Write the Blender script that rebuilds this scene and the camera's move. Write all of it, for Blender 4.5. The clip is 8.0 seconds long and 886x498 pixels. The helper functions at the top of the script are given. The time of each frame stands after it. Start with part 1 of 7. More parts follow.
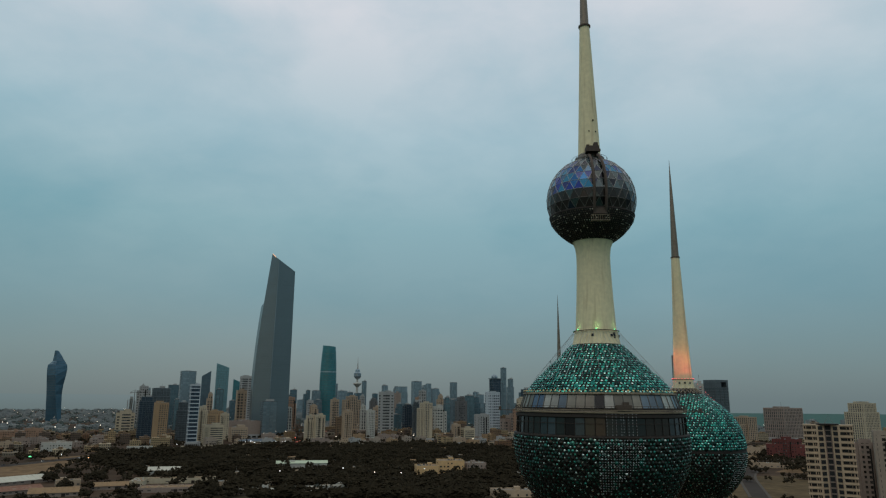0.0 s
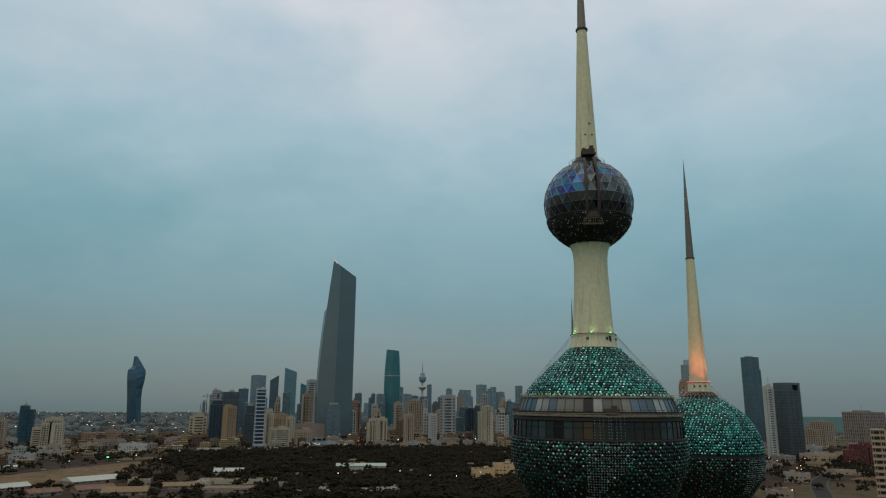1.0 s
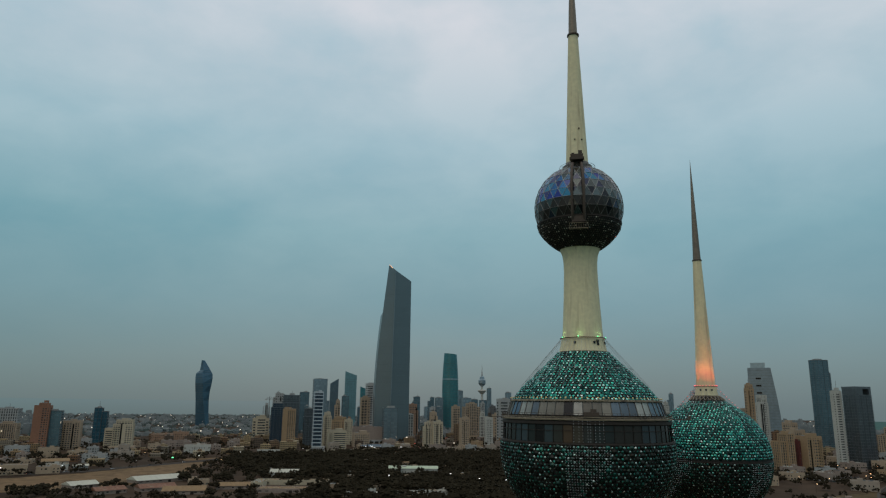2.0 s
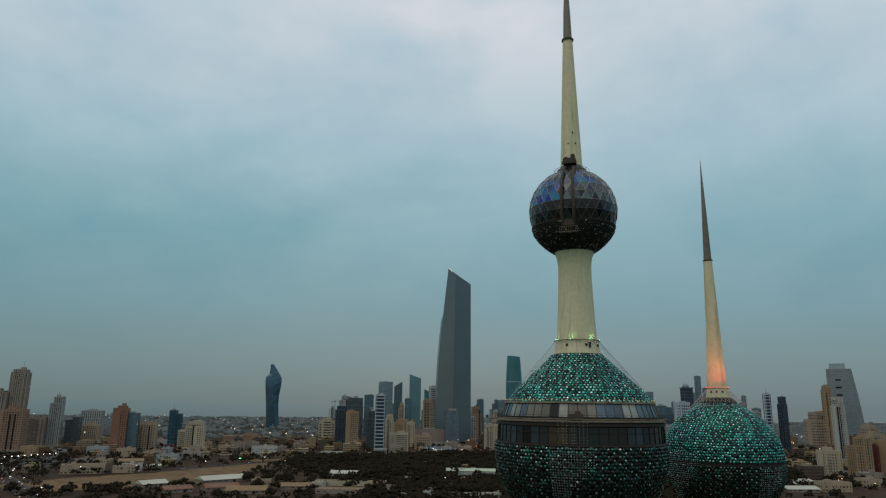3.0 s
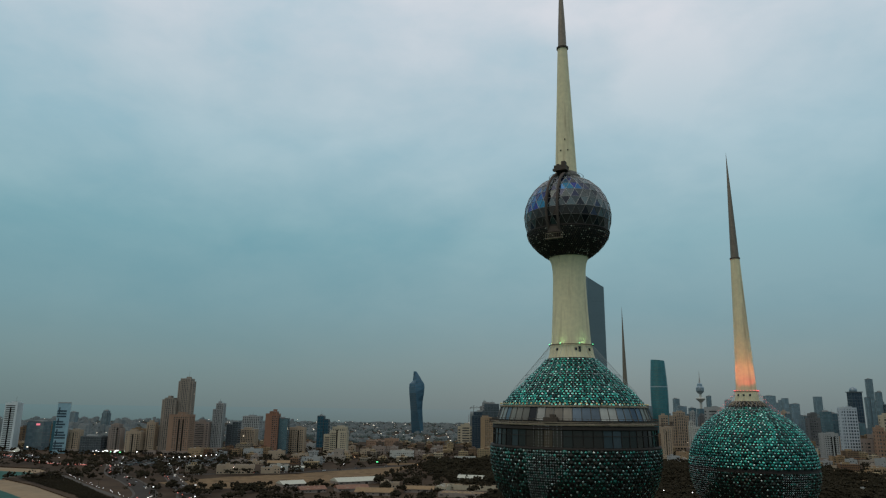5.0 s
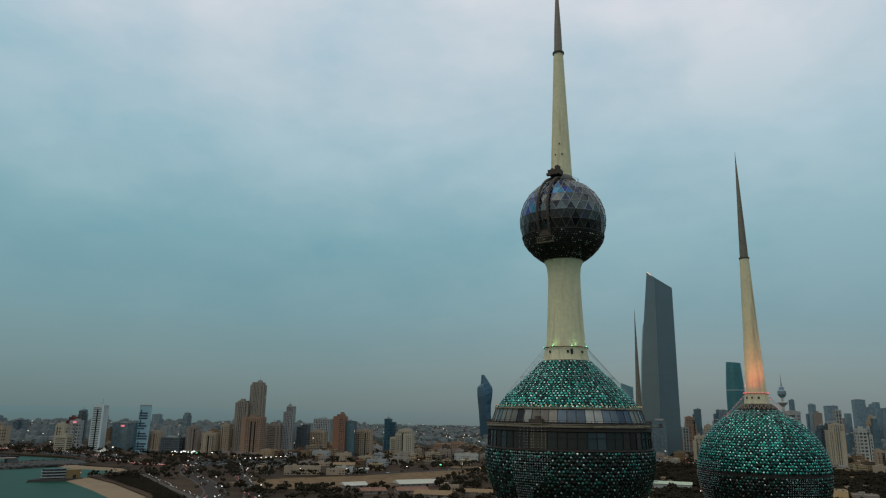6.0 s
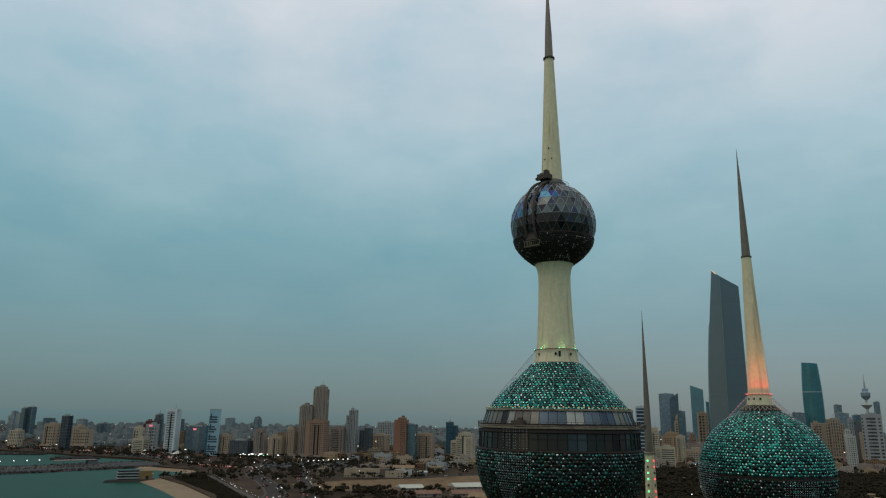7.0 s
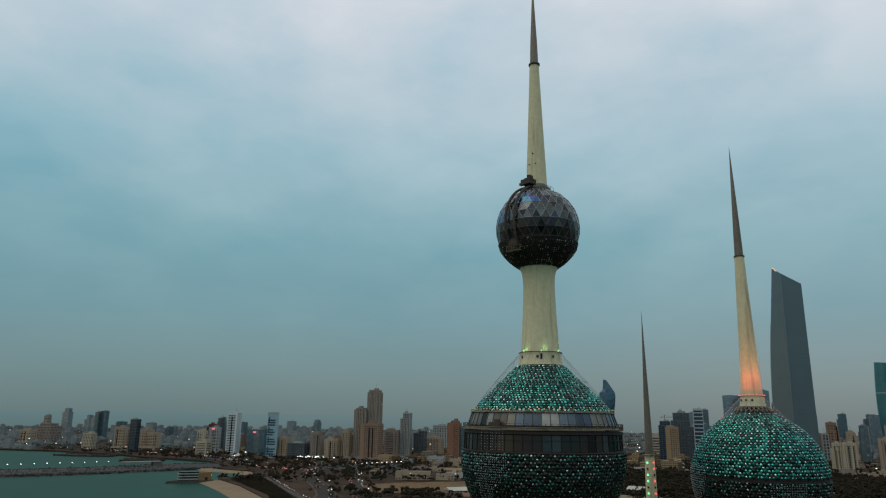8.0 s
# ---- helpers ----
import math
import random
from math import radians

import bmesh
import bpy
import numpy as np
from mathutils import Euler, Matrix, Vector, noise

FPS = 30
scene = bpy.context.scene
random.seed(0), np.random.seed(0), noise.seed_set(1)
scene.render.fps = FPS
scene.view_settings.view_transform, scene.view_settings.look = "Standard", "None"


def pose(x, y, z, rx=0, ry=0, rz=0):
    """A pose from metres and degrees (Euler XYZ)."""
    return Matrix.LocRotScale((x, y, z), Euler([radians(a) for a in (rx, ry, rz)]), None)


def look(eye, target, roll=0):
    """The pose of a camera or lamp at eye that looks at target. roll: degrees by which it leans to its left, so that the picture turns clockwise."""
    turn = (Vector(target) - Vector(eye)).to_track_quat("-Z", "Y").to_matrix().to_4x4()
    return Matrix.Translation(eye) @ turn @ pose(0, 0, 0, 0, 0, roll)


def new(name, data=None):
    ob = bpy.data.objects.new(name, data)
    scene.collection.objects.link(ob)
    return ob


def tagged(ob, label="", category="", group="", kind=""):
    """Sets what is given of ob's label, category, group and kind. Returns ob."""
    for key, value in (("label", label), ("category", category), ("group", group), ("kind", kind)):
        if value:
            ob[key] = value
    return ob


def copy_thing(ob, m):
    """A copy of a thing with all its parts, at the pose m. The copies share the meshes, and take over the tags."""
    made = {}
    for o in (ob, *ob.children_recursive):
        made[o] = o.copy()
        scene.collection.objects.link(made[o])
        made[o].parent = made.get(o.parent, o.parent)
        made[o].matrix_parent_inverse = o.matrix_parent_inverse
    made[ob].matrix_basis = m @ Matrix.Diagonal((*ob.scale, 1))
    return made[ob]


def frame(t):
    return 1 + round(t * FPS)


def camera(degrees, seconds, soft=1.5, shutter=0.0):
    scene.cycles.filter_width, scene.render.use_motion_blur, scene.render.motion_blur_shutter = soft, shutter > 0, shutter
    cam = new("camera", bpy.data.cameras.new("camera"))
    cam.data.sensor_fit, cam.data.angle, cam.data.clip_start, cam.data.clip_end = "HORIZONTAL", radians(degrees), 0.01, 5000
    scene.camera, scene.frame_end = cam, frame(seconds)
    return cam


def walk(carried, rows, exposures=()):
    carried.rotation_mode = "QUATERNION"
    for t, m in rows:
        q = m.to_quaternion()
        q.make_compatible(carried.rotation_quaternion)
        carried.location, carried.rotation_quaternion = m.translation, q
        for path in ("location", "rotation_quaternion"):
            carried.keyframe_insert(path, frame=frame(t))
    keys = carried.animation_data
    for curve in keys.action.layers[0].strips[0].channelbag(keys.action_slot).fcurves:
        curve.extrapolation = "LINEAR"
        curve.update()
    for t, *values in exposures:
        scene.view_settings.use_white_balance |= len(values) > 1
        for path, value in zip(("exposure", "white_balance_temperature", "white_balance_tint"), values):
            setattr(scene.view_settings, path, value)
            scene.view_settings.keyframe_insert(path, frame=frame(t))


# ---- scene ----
cam = camera(65.4, 8.0, soft=1.2)
PATH = [
    (0, (-3.725, 0.299, 83.959), (-3.696, 2.253, 84.383), 0.5),
    (0.5, (3.211, -0.96, 84.02), (3.144, 0.992, 84.448), 0.5),
    (1, (10.284, -2.11, 84.074), (10.126, -0.164, 84.506), 0.5),
    (1.5, (17.58, -3.012, 84.116), (17.335, -1.076, 84.552), 0.6),
    (3, (39.977, -4.332, 84.148), (39.463, -2.451, 84.593), 0.7),
    (3.5, (47.678, -4.159, 84.149), (47.063, -2.309, 84.596), 0.6),
    (4, (55.515, -3.373, 84.14), (54.807, -1.558, 84.59), 0.6),
    (4.5, (63.435, -1.935, 84.114), (62.632, -0.16, 84.567), 0.6),
    (6, (86.792, 4.353, 83.875), (85.725, 5.979, 84.338), 0.9),
    (6.5, (94.402, 7.086, 83.82), (93.255, 8.656, 84.286), 0.8),
    (7, (101.811, 10.351, 83.769), (100.594, 11.867, 84.239), 0.8),
    (7.5, (109.052, 13.937, 83.746), (107.771, 15.398, 84.22), 0.8),
    (8, (116.155, 17.628, 83.755), (114.814, 19.034, 84.231), 0.7),
]
walk(cam, [(t, look(eye, target, roll)) for t, eye, target, roll in PATH], [(0, -0.05), (4, -0.02), (8, 0.02)])

# ---- world and light ----
world = bpy.data.worlds.new("overcast_dusk")
scene.world = world
world.use_nodes = True
wn, wl = world.node_tree.nodes, world.node_tree.links
wn.clear()


def wnode(kind, **values):
    n = wn.new(kind)
    for k, v in values.items():
        n.inputs[k].default_value = v
    return n


w_out = wn.new("ShaderNodeOutputWorld")
w_bg = wnode("ShaderNodeBackground", Strength=1.0)
w_sky = wn.new("ShaderNodeTexSky")
w_sky.sky_type, w_sky.sun_disc = "NISHITA", False
w_sky.sun_elevation, w_sky.sun_rotation = radians(6), radians(200)
w_dim = wn.new("ShaderNodeVectorMath")
w_dim.operation = "SCALE"
w_dim.inputs["Scale"].default_value = 0.10
w_co = wn.new("ShaderNodeTexCoord")
w_sep = wn.new("ShaderNodeSeparateXYZ")
w_ramp = wn.new("ShaderNodeValToRGB")
SKY = [(0.44, (0.112, 0.140, 0.140)), (0.50, (0.184, 0.224, 0.231)), (0.53, (0.217, 0.288, 0.310)), (0.57, (0.218, 0.350, 0.398)),
       (0.62, (0.236, 0.414, 0.475)), (0.68, (0.366, 0.534, 0.612)), (0.76, (0.590, 0.672, 0.742)), (1.0, (0.65, 0.71, 0.77))]
while len(w_ramp.color_ramp.elements) < len(SKY):
    w_ramp.color_ramp.elements.new(0.5)
for e, (p, c) in zip(w_ramp.color_ramp.elements, SKY):
    e.position, e.color = p, (*c, 1)
w_map = wn.new("ShaderNodeMath")
w_map.operation = "MULTIPLY_ADD"
w_map.inputs[1].default_value, w_map.inputs[2].default_value = 0.5, 0.5
w_stretch = wnode("ShaderNodeMapping", Scale=(1.0, 1.0, 2.0))
w_noise = wnode("ShaderNodeTexNoise", Scale=1.6, Detail=6.0, Roughness=0.52, Distortion=0.35)
w_noise2 = wnode("ShaderNodeTexNoise", Scale=6.5, Detail=6.0, Roughness=0.55, Distortion=0.2)
w_mixn = wn.new("ShaderNodeMix")
w_mixn.inputs[0].default_value = 0.32
w_cloud = wn.new("ShaderNodeValToRGB")
CLOUD = [(0.36, (0.74, 0.89, 0.93)), (0.50, (1.0, 1.0, 1.0)), (0.62, (1.22, 1.11, 1.08))]
while len(w_cloud.color_ramp.elements) < len(CLOUD):
    w_cloud.color_ramp.elements.new(0.5)
for e, (p, c) in zip(w_cloud.color_ramp.elements, CLOUD):
    e.position, e.color = p, (*c, 1)
w_mul = wn.new("ShaderNodeVectorMath")
w_mul.operation = "MULTIPLY"
# low haze: clouds fade out towards the horizon, and the haze over the bay is greener
w_low = wn.new("ShaderNodeMapRange")
w_low.inputs["From Min"].default_value, w_low.inputs["From Max"].default_value = 0.0, 0.26
w_calm = wn.new("ShaderNodeMix")
w_calm.data_type = "RGBA"
w_calm.inputs[6].default_value = (1, 1, 1, 1)
w_side = wn.new("ShaderNodeMapRange")
w_side.inputs["From Min"].default_value, w_side.inputs["From Max"].default_value = -0.25, -0.92
w_near = wn.new("ShaderNodeMapRange")
w_near.inputs["From Min"].default_value, w_near.inputs["From Max"].default_value = 0.46, 0.05
w_both = wn.new("ShaderNodeMath")
w_both.operation = "MULTIPLY"
w_green = wn.new("ShaderNodeMix")
w_green.data_type = "RGBA"
w_green.inputs[6].default_value, w_green.inputs[7].default_value = (1, 1, 1, 1), (0.73, 0.90, 0.91, 1)
w_east = wn.new("ShaderNodeMapRange")
w_east.inputs["From Min"].default_value, w_east.inputs["From Max"].default_value = -0.35, 0.3
w_both2 = wn.new("ShaderNodeMath")
w_both2.operation = "MULTIPLY"
w_cool = wn.new("ShaderNodeMix")
w_cool.data_type = "RGBA"
w_cool.inputs[7].default_value = (0.80, 0.91, 0.96, 1)
w_tint = wn.new("ShaderNodeVectorMath")
w_tint.operation = "MULTIPLY"
w_mix = wn.new("ShaderNodeMix")
w_mix.data_type = "RGBA"
w_mix.inputs[0].default_value = 0.92
wl.new(w_co.outputs["Generated"], w_sep.inputs[0])
wl.new(w_sep.outputs["Z"], w_map.inputs[0])
wl.new(w_map.outputs[0], w_ramp.inputs[0])
wl.new(w_co.outputs["Generated"], w_stretch.inputs[0])
wl.new(w_stretch.outputs[0], w_noise.inputs["Vector"])
wl.new(w_stretch.outputs[0], w_noise2.inputs["Vector"])
wl.new(w_noise.outputs["Fac"], w_mixn.inputs[2])
wl.new(w_noise2.outputs["Fac"], w_mixn.inputs[3])
wl.new(w_mixn.outputs[0], w_cloud.inputs[0])
wl.new(w_sep.outputs["Z"], w_low.inputs["Value"])
wl.new(w_sep.outputs["X"], w_side.inputs["Value"])
wl.new(w_sep.outputs["Z"], w_near.inputs["Value"])
wl.new(w_side.outputs[0], w_both.inputs[0])
wl.new(w_near.outputs[0], w_both.inputs[1])
wl.new(w_both.outputs[0], w_green.inputs[0])
wl.new(w_low.outputs[0], w_calm.inputs[0])
wl.new(w_cloud.outputs[0], w_calm.inputs[7])
wl.new(w_ramp.outputs[0], w_tint.inputs[0])
wl.new(w_sep.outputs["X"], w_east.inputs["Value"])
wl.new(w_east.outputs[0], w_both2.inputs[0])
wl.new(w_near.outputs[0], w_both2.inputs[1])
wl.new(w_both2.outputs[0], w_cool.inputs[0])
wl.new(w_green.outputs[2], w_cool.inputs[6])
wl.new(w_cool.outputs[2], w_tint.inputs[1])
wl.new(w_tint.outputs[0], w_mul.inputs[0])
wl.new(w_calm.outputs[2], w_mul.inputs[1])
wl.new(w_sky.outputs[0], w_dim.inputs[0])
wl.new(w_dim.outputs[0], w_mix.inputs[6])
wl.new(w_mul.outputs[0], w_mix.inputs[7])
wl.new(w_mix.outputs[2], w_bg.inputs[0])
wl.new(w_bg.outputs[0], w_out.inputs[0])

sun = new("sun", bpy.data.lights.new("sun", "SUN"))
sun.data.energy, sun.data.angle, sun.data.color = 0.45, radians(40), (1.0, 0.86, 0.70)
sun.matrix_world = look((-150, -350, 700), (0, 0, 0))


# ---- materials ----
def material(name, colour, rough=0.6, metal=0.0, vary=0.15, grain=0.3, coarse=0.03, bump=0.1, emit=None, power=0.0, random_tint=0.0, coat=0.0, island=None, ramp_obj=None, streak=0.0, spec=0.4, stain=None):
    """A node material: base colour varied at two scales, a fine bump, and optional tint by object or by island."""
    m = bpy.data.materials.new(name)
    m.use_nodes = True
    n, l = m.node_tree.nodes, m.node_tree.links
    b = n["Principled BSDF"]
    b.inputs["Roughness"].default_value, b.inputs["Metallic"].default_value = rough, metal
    b.inputs["Coat Weight"].default_value, b.inputs["Specular IOR Level"].default_value = coat, spec
    co = n.new("ShaderNodeTexCoord")
    fine, wide = n.new("ShaderNodeTexNoise"), n.new("ShaderNodeTexNoise")
    fine.inputs["Scale"].default_value, wide.inputs["Scale"].default_value = grain, coarse
    fine.inputs["Detail"].default_value, wide.inputs["Detail"].default_value = 6, 4
    l.new(co.outputs["Object"], fine.inputs["Vector"])
    if streak:
        mp = n.new("ShaderNodeMapping")
        mp.inputs["Scale"].default_value = (1, 1, streak)
        l.new(co.outputs["Object"], mp.inputs[0])
        l.new(mp.outputs[0], wide.inputs["Vector"])
    else:
        l.new(co.outputs["Object"], wide.inputs["Vector"])
    add = n.new("ShaderNodeMath")
    add.operation = "ADD"
    l.new(fine.outputs["Fac"], add.inputs[0])
    l.new(wide.outputs["Fac"], add.inputs[1])
    rng = n.new("ShaderNodeMapRange")
    rng.inputs["From Min"].default_value, rng.inputs["From Max"].default_value = 0.6, 1.4
    rng.inputs["To Min"].default_value, rng.inputs["To Max"].default_value = 1 - vary, 1 + vary
    l.new(add.outputs[0], rng.inputs["Value"])
    mul = n.new("ShaderNodeVectorMath")
    mul.operation = "SCALE"
    mul.inputs[0].default_value = colour
    l.new(rng.outputs[0], mul.inputs["Scale"])
    last = mul.outputs[0]
    if island or ramp_obj:
        table = island or ramp_obj
        r = n.new("ShaderNodeValToRGB")
        r.color_ramp.interpolation = "CONSTANT"
        while len(r.color_ramp.elements) < len(table):
            r.color_ramp.elements.new(0.5)
        for e, (p, c) in zip(r.color_ramp.elements, table):
            e.position, e.color = p, (*c, 1)
        src = n.new("ShaderNodeNewGeometry") if island else n.new("ShaderNodeObjectInfo")
        l.new(src.outputs["Random Per Island" if island else "Random"], r.inputs[0])
        l.new(r.outputs[0], mul.inputs[0])
    elif random_tint:
        oi = n.new("ShaderNodeObjectInfo")
        r2 = n.new("ShaderNodeMapRange")
        r2.inputs["To Min"].default_value, r2.inputs["To Max"].default_value = 1 - random_tint, 1 + random_tint
        l.new(oi.outputs["Random"], r2.inputs["Value"])
        m2 = n.new("ShaderNodeVectorMath")
        m2.operation = "SCALE"
        l.new(last, m2.inputs[0])
        l.new(r2.outputs[0], m2.inputs["Scale"])
        last = m2.outputs[0]
    if stain:
        edge = n.new("ShaderNodeMapRange")
        edge.inputs["From Min"].default_value, edge.inputs["From Max"].default_value = 0.52, 0.72
        l.new(wide.outputs["Fac"], edge.inputs["Value"])
        mx = n.new("ShaderNodeMix")
        mx.data_type = "RGBA"
        l.new(edge.outputs[0], mx.inputs[0])
        l.new(last, mx.inputs[6])
        mx.inputs[7].default_value = (*stain, 1)
        last = mx.outputs[2]
    l.new(last, b.inputs["Base Color"])
    if bump:
        bp = n.new("ShaderNodeBump")
        bp.inputs["Strength"].default_value, bp.inputs["Distance"].default_value = bump, 0.2
        l.new(fine.outputs["Fac"], bp.inputs["Height"])
        l.new(bp.outputs[0], b.inputs["Normal"])
    if emit:
        b.inputs["Emission Color"].default_value, b.inputs["Emission Strength"].default_value = (*emit, 1), power
    return m


def glow(name, colour, power):
    return material(name, (0.5, 0.5, 0.5), 0.4, emit=colour, power=power, bump=0)


CONCRETE = material("cream_painted_concrete", (0.72, 0.62, 0.38), 0.7, vary=0.16, grain=1.2, coarse=0.9, streak=0.06, stain=(0.46, 0.36, 0.22), bump=0.08)
SPIRE = material("weathered_bronze_cladding", (0.20, 0.16, 0.12), 0.5, 0.5, vary=0.3, grain=2.0, coarse=0.4, streak=0.15)
DARK_METAL = material("dark_brown_steel", (0.030, 0.022, 0.017), 0.65, 0.1, vary=0.3, grain=3, spec=0.25)
RUST = material("rusty_steel", (0.075, 0.052, 0.038), 0.75, 0.1, vary=0.35, grain=3)
FRAME_GREY = material("grey_aluminium_frame", (0.13, 0.12, 0.105), 0.5, 0.4, vary=0.2, grain=3)
FRAME_PALE = material("weathered_pale_frame", (0.27, 0.265, 0.25), 0.5, 0.3, vary=0.25, grain=2)
LEDGE = material("dusty_pale_ledge", (0.27, 0.21, 0.14), 0.75, stain=(0.10, 0.07, 0.05), vary=0.3, grain=2, coarse=0.5)
BACKING = material("black_steel_shell", (0.024, 0.021, 0.018), 0.7, 0.1, vary=0.3, grain=2, spec=0.2)
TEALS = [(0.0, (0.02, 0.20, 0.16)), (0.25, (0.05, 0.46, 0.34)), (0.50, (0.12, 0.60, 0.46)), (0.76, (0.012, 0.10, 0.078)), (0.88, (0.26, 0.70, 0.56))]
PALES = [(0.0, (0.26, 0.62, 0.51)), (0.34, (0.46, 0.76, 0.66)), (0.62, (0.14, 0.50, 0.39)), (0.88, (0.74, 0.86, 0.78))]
SHADED_DARKS = [(0.0, (0.034, 0.030, 0.024)), (0.50, (0.030, 0.056, 0.044)), (0.86, (0.030, 0.115, 0.088))]
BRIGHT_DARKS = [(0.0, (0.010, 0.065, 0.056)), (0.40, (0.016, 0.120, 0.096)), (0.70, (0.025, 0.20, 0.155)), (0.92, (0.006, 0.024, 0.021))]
SHADED_TEALS = [(0.0, (0.035, 0.060, 0.046)), (0.30, (0.028, 0.12, 0.090)), (0.56, (0.055, 0.26, 0.20)), (0.74, (0.075, 0.095, 0.078)), (0.90, (0.14, 0.38, 0.30))]
SHADED_PALES = [(0.0, (0.38, 0.50, 0.43)), (0.34, (0.18, 0.30, 0.25)), (0.60, (0.58, 0.62, 0.55)), (0.82, (0.08, 0.18, 0.14))]
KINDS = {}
# deep: darker disc colours that paint in the shade of the lower halves
for tone, tables in (("bright", (PALES, TEALS, BRIGHT_DARKS)), ("deep", (SHADED_PALES, SHADED_TEALS, SHADED_DARKS))):
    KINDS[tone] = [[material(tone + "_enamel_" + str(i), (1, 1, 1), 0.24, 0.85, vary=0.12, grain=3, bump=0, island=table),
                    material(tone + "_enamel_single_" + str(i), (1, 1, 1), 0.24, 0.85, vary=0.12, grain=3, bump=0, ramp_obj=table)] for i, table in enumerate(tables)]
ENAMEL_BROWN = material("brown_enamelled_discs", (1, 1, 1), 0.3, 0.3, vary=0.12, grain=3, bump=0, island=[
    (0.0, (0.035, 0.027, 0.02)), (0.4, (0.08, 0.062, 0.042)), (0.70, (0.12, 0.10, 0.065)), (0.84, (0.5, 0.46, 0.36))])
GOLD = material("golden_enamel", (0.62, 0.46, 0.20), 0.3, 0.6, vary=0.15, bump=0)
COATED = material("coated_glass", (1, 1, 1), 0.12, 0.75, vary=0.1, grain=0.6, bump=0.02, ramp_obj=[
    (0.0, (0.065, 0.075, 0.072)), (0.25, (0.030, 0.030, 0.034)), (0.42, (0.105, 0.125, 0.120)), (0.54, (0.045, 0.050, 0.075)), (0.66, (0.080, 0.090, 0.085)), (0.78, (0.018, 0.016, 0.019)), (0.97, (0.05, 0.09, 0.16))])
# bluer pane colours that paint a reflection onto the coated glass
REFLECTED_BLUE = material("blue_coated_glass", (1, 1, 1), 0.12, 0.75, vary=0.1, grain=0.6, bump=0.02, ramp_obj=[
    (0.0, (0.030, 0.105, 0.23)), (0.25, (0.030, 0.045, 0.18)), (0.45, (0.035, 0.15, 0.23)), (0.65, (0.035, 0.045, 0.12)), (0.85, (0.06, 0.11, 0.17))])
BROWN_GLASS = material("brown_tinted_glass", (0.035, 0.026, 0.022), 0.15, 0.3, vary=0.3, grain=0.8, bump=0.02)
PANE = material("gallery_glass", (1, 1, 1), 0.14, 0.4, vary=0.15, grain=0.5, bump=0.02, ramp_obj=[
    (0.0, (0.14, 0.122, 0.095)), (0.25, (0.24, 0.205, 0.155)), (0.42, (0.07, 0.09, 0.13)), (0.60, (0.08, 0.07, 0.058)), (0.80, (0.018, 0.014, 0.012)), (0.93, (0.10, 0.15, 0.21))])
GALLERY = {k: material("gallery_glass_" + k, c, r, 0.35, vary=0.22, grain=0.7, coarse=0.25, bump=0.02, random_tint=0.35) for k, c, r in (
    ("dusty", (0.17, 0.148, 0.115), 0.3), ("pale", (0.27, 0.255, 0.22), 0.3), ("blue", (0.048, 0.075, 0.115), 0.16), ("sky", (0.10, 0.125, 0.145), 0.16), ("dark", (0.014, 0.012, 0.011), 0.25))}
PANE_DARK = material("restaurant_glass", (1, 1, 1), 0.12, 0.5, vary=0.15, grain=0.5, bump=0.02, ramp_obj=[
    (0.0, (0.030, 0.034, 0.031)), (0.3, (0.045, 0.058, 0.062)), (0.55, (0.038, 0.033, 0.027)), (0.80, (0.014, 0.011, 0.010)), (0.90, (0.060, 0.075, 0.082))])
CABLE = material("pale_steel_cable", (0.36, 0.37, 0.36), 0.5, 0.3, vary=0.1)
LED_GREEN, LED_RED, LED_WHITE = glow("green_led", (0.1, 1.0, 0.35), 1.6), glow("red_led", (1.0, 0.035, 0.03), 1.3), glow("white_led_bead", (0.9, 0.95, 1.0), 0.04)
LAMP_RED = glow("red_lamp", (1.0, 0.10, 0.05), 3)
LAMP_WHITE, LAMP_WARM = glow("white_lamp", (0.95, 0.97, 1.0), 4), glow("warm_lamp", (1.0, 0.62, 0.3), 3.5)
HEAD_WHITE = glow("head_light", (1.0, 0.92, 0.80), 1.2)
TAIL_RED = glow("tail_light", (1.0, 0.16, 0.08), 1.1)

WALL = {k: material("facade_" + k, c, 0.8, vary=0.18, grain=0.4, coarse=0.05, streak=0.3) for k, c in {
    "cream": (0.46, 0.38, 0.265), "ochre": (0.34, 0.225, 0.125), "tan": (0.375, 0.275, 0.185), "white": (0.45, 0.43, 0.375), "grey": (0.33, 0.325, 0.305),
    "brown": (0.27, 0.205, 0.165), "bronze": (0.31, 0.25, 0.195), "red": (0.135, 0.036, 0.030), "orange": (0.30, 0.18, 0.115), "dark": (0.12, 0.118, 0.115), "navy": (0.44, 0.48, 0.50)}.items()}
GLASS = {k: material("curtain_wall_" + k, c, 0.28, 0.35, vary=0.22, grain=0.15, coarse=0.02, bump=0.03, random_tint=0.15) for k, c in {
    "dark": (0.115, 0.130, 0.138), "navy": (0.062, 0.088, 0.104), "blue": (0.105, 0.155, 0.180), "blue2": (0.055, 0.135, 0.160), "pale": (0.27, 0.345, 0.375),
    "teal": (0.155, 0.285, 0.305), "steel": (0.20, 0.25, 0.275), "tealbright": (0.06, 0.195, 0.21), "twist": (0.045, 0.095, 0.130), "hamra": (0.115, 0.150, 0.172), "hamra_line": (0.116, 0.158, 0.172)}.items()}
GLASS["hamra"] = material("grey_blue_stone_and_glass", (0.124, 0.168, 0.182), 0.3, 0.35, vary=0.06, grain=0.05, coarse=0.01, bump=0)
GLASS["window"] = material("window_glass", (0.020, 0.018, 0.016), 0.25, 0.0, vary=0.3, grain=0.2, bump=0, spec=0.22)
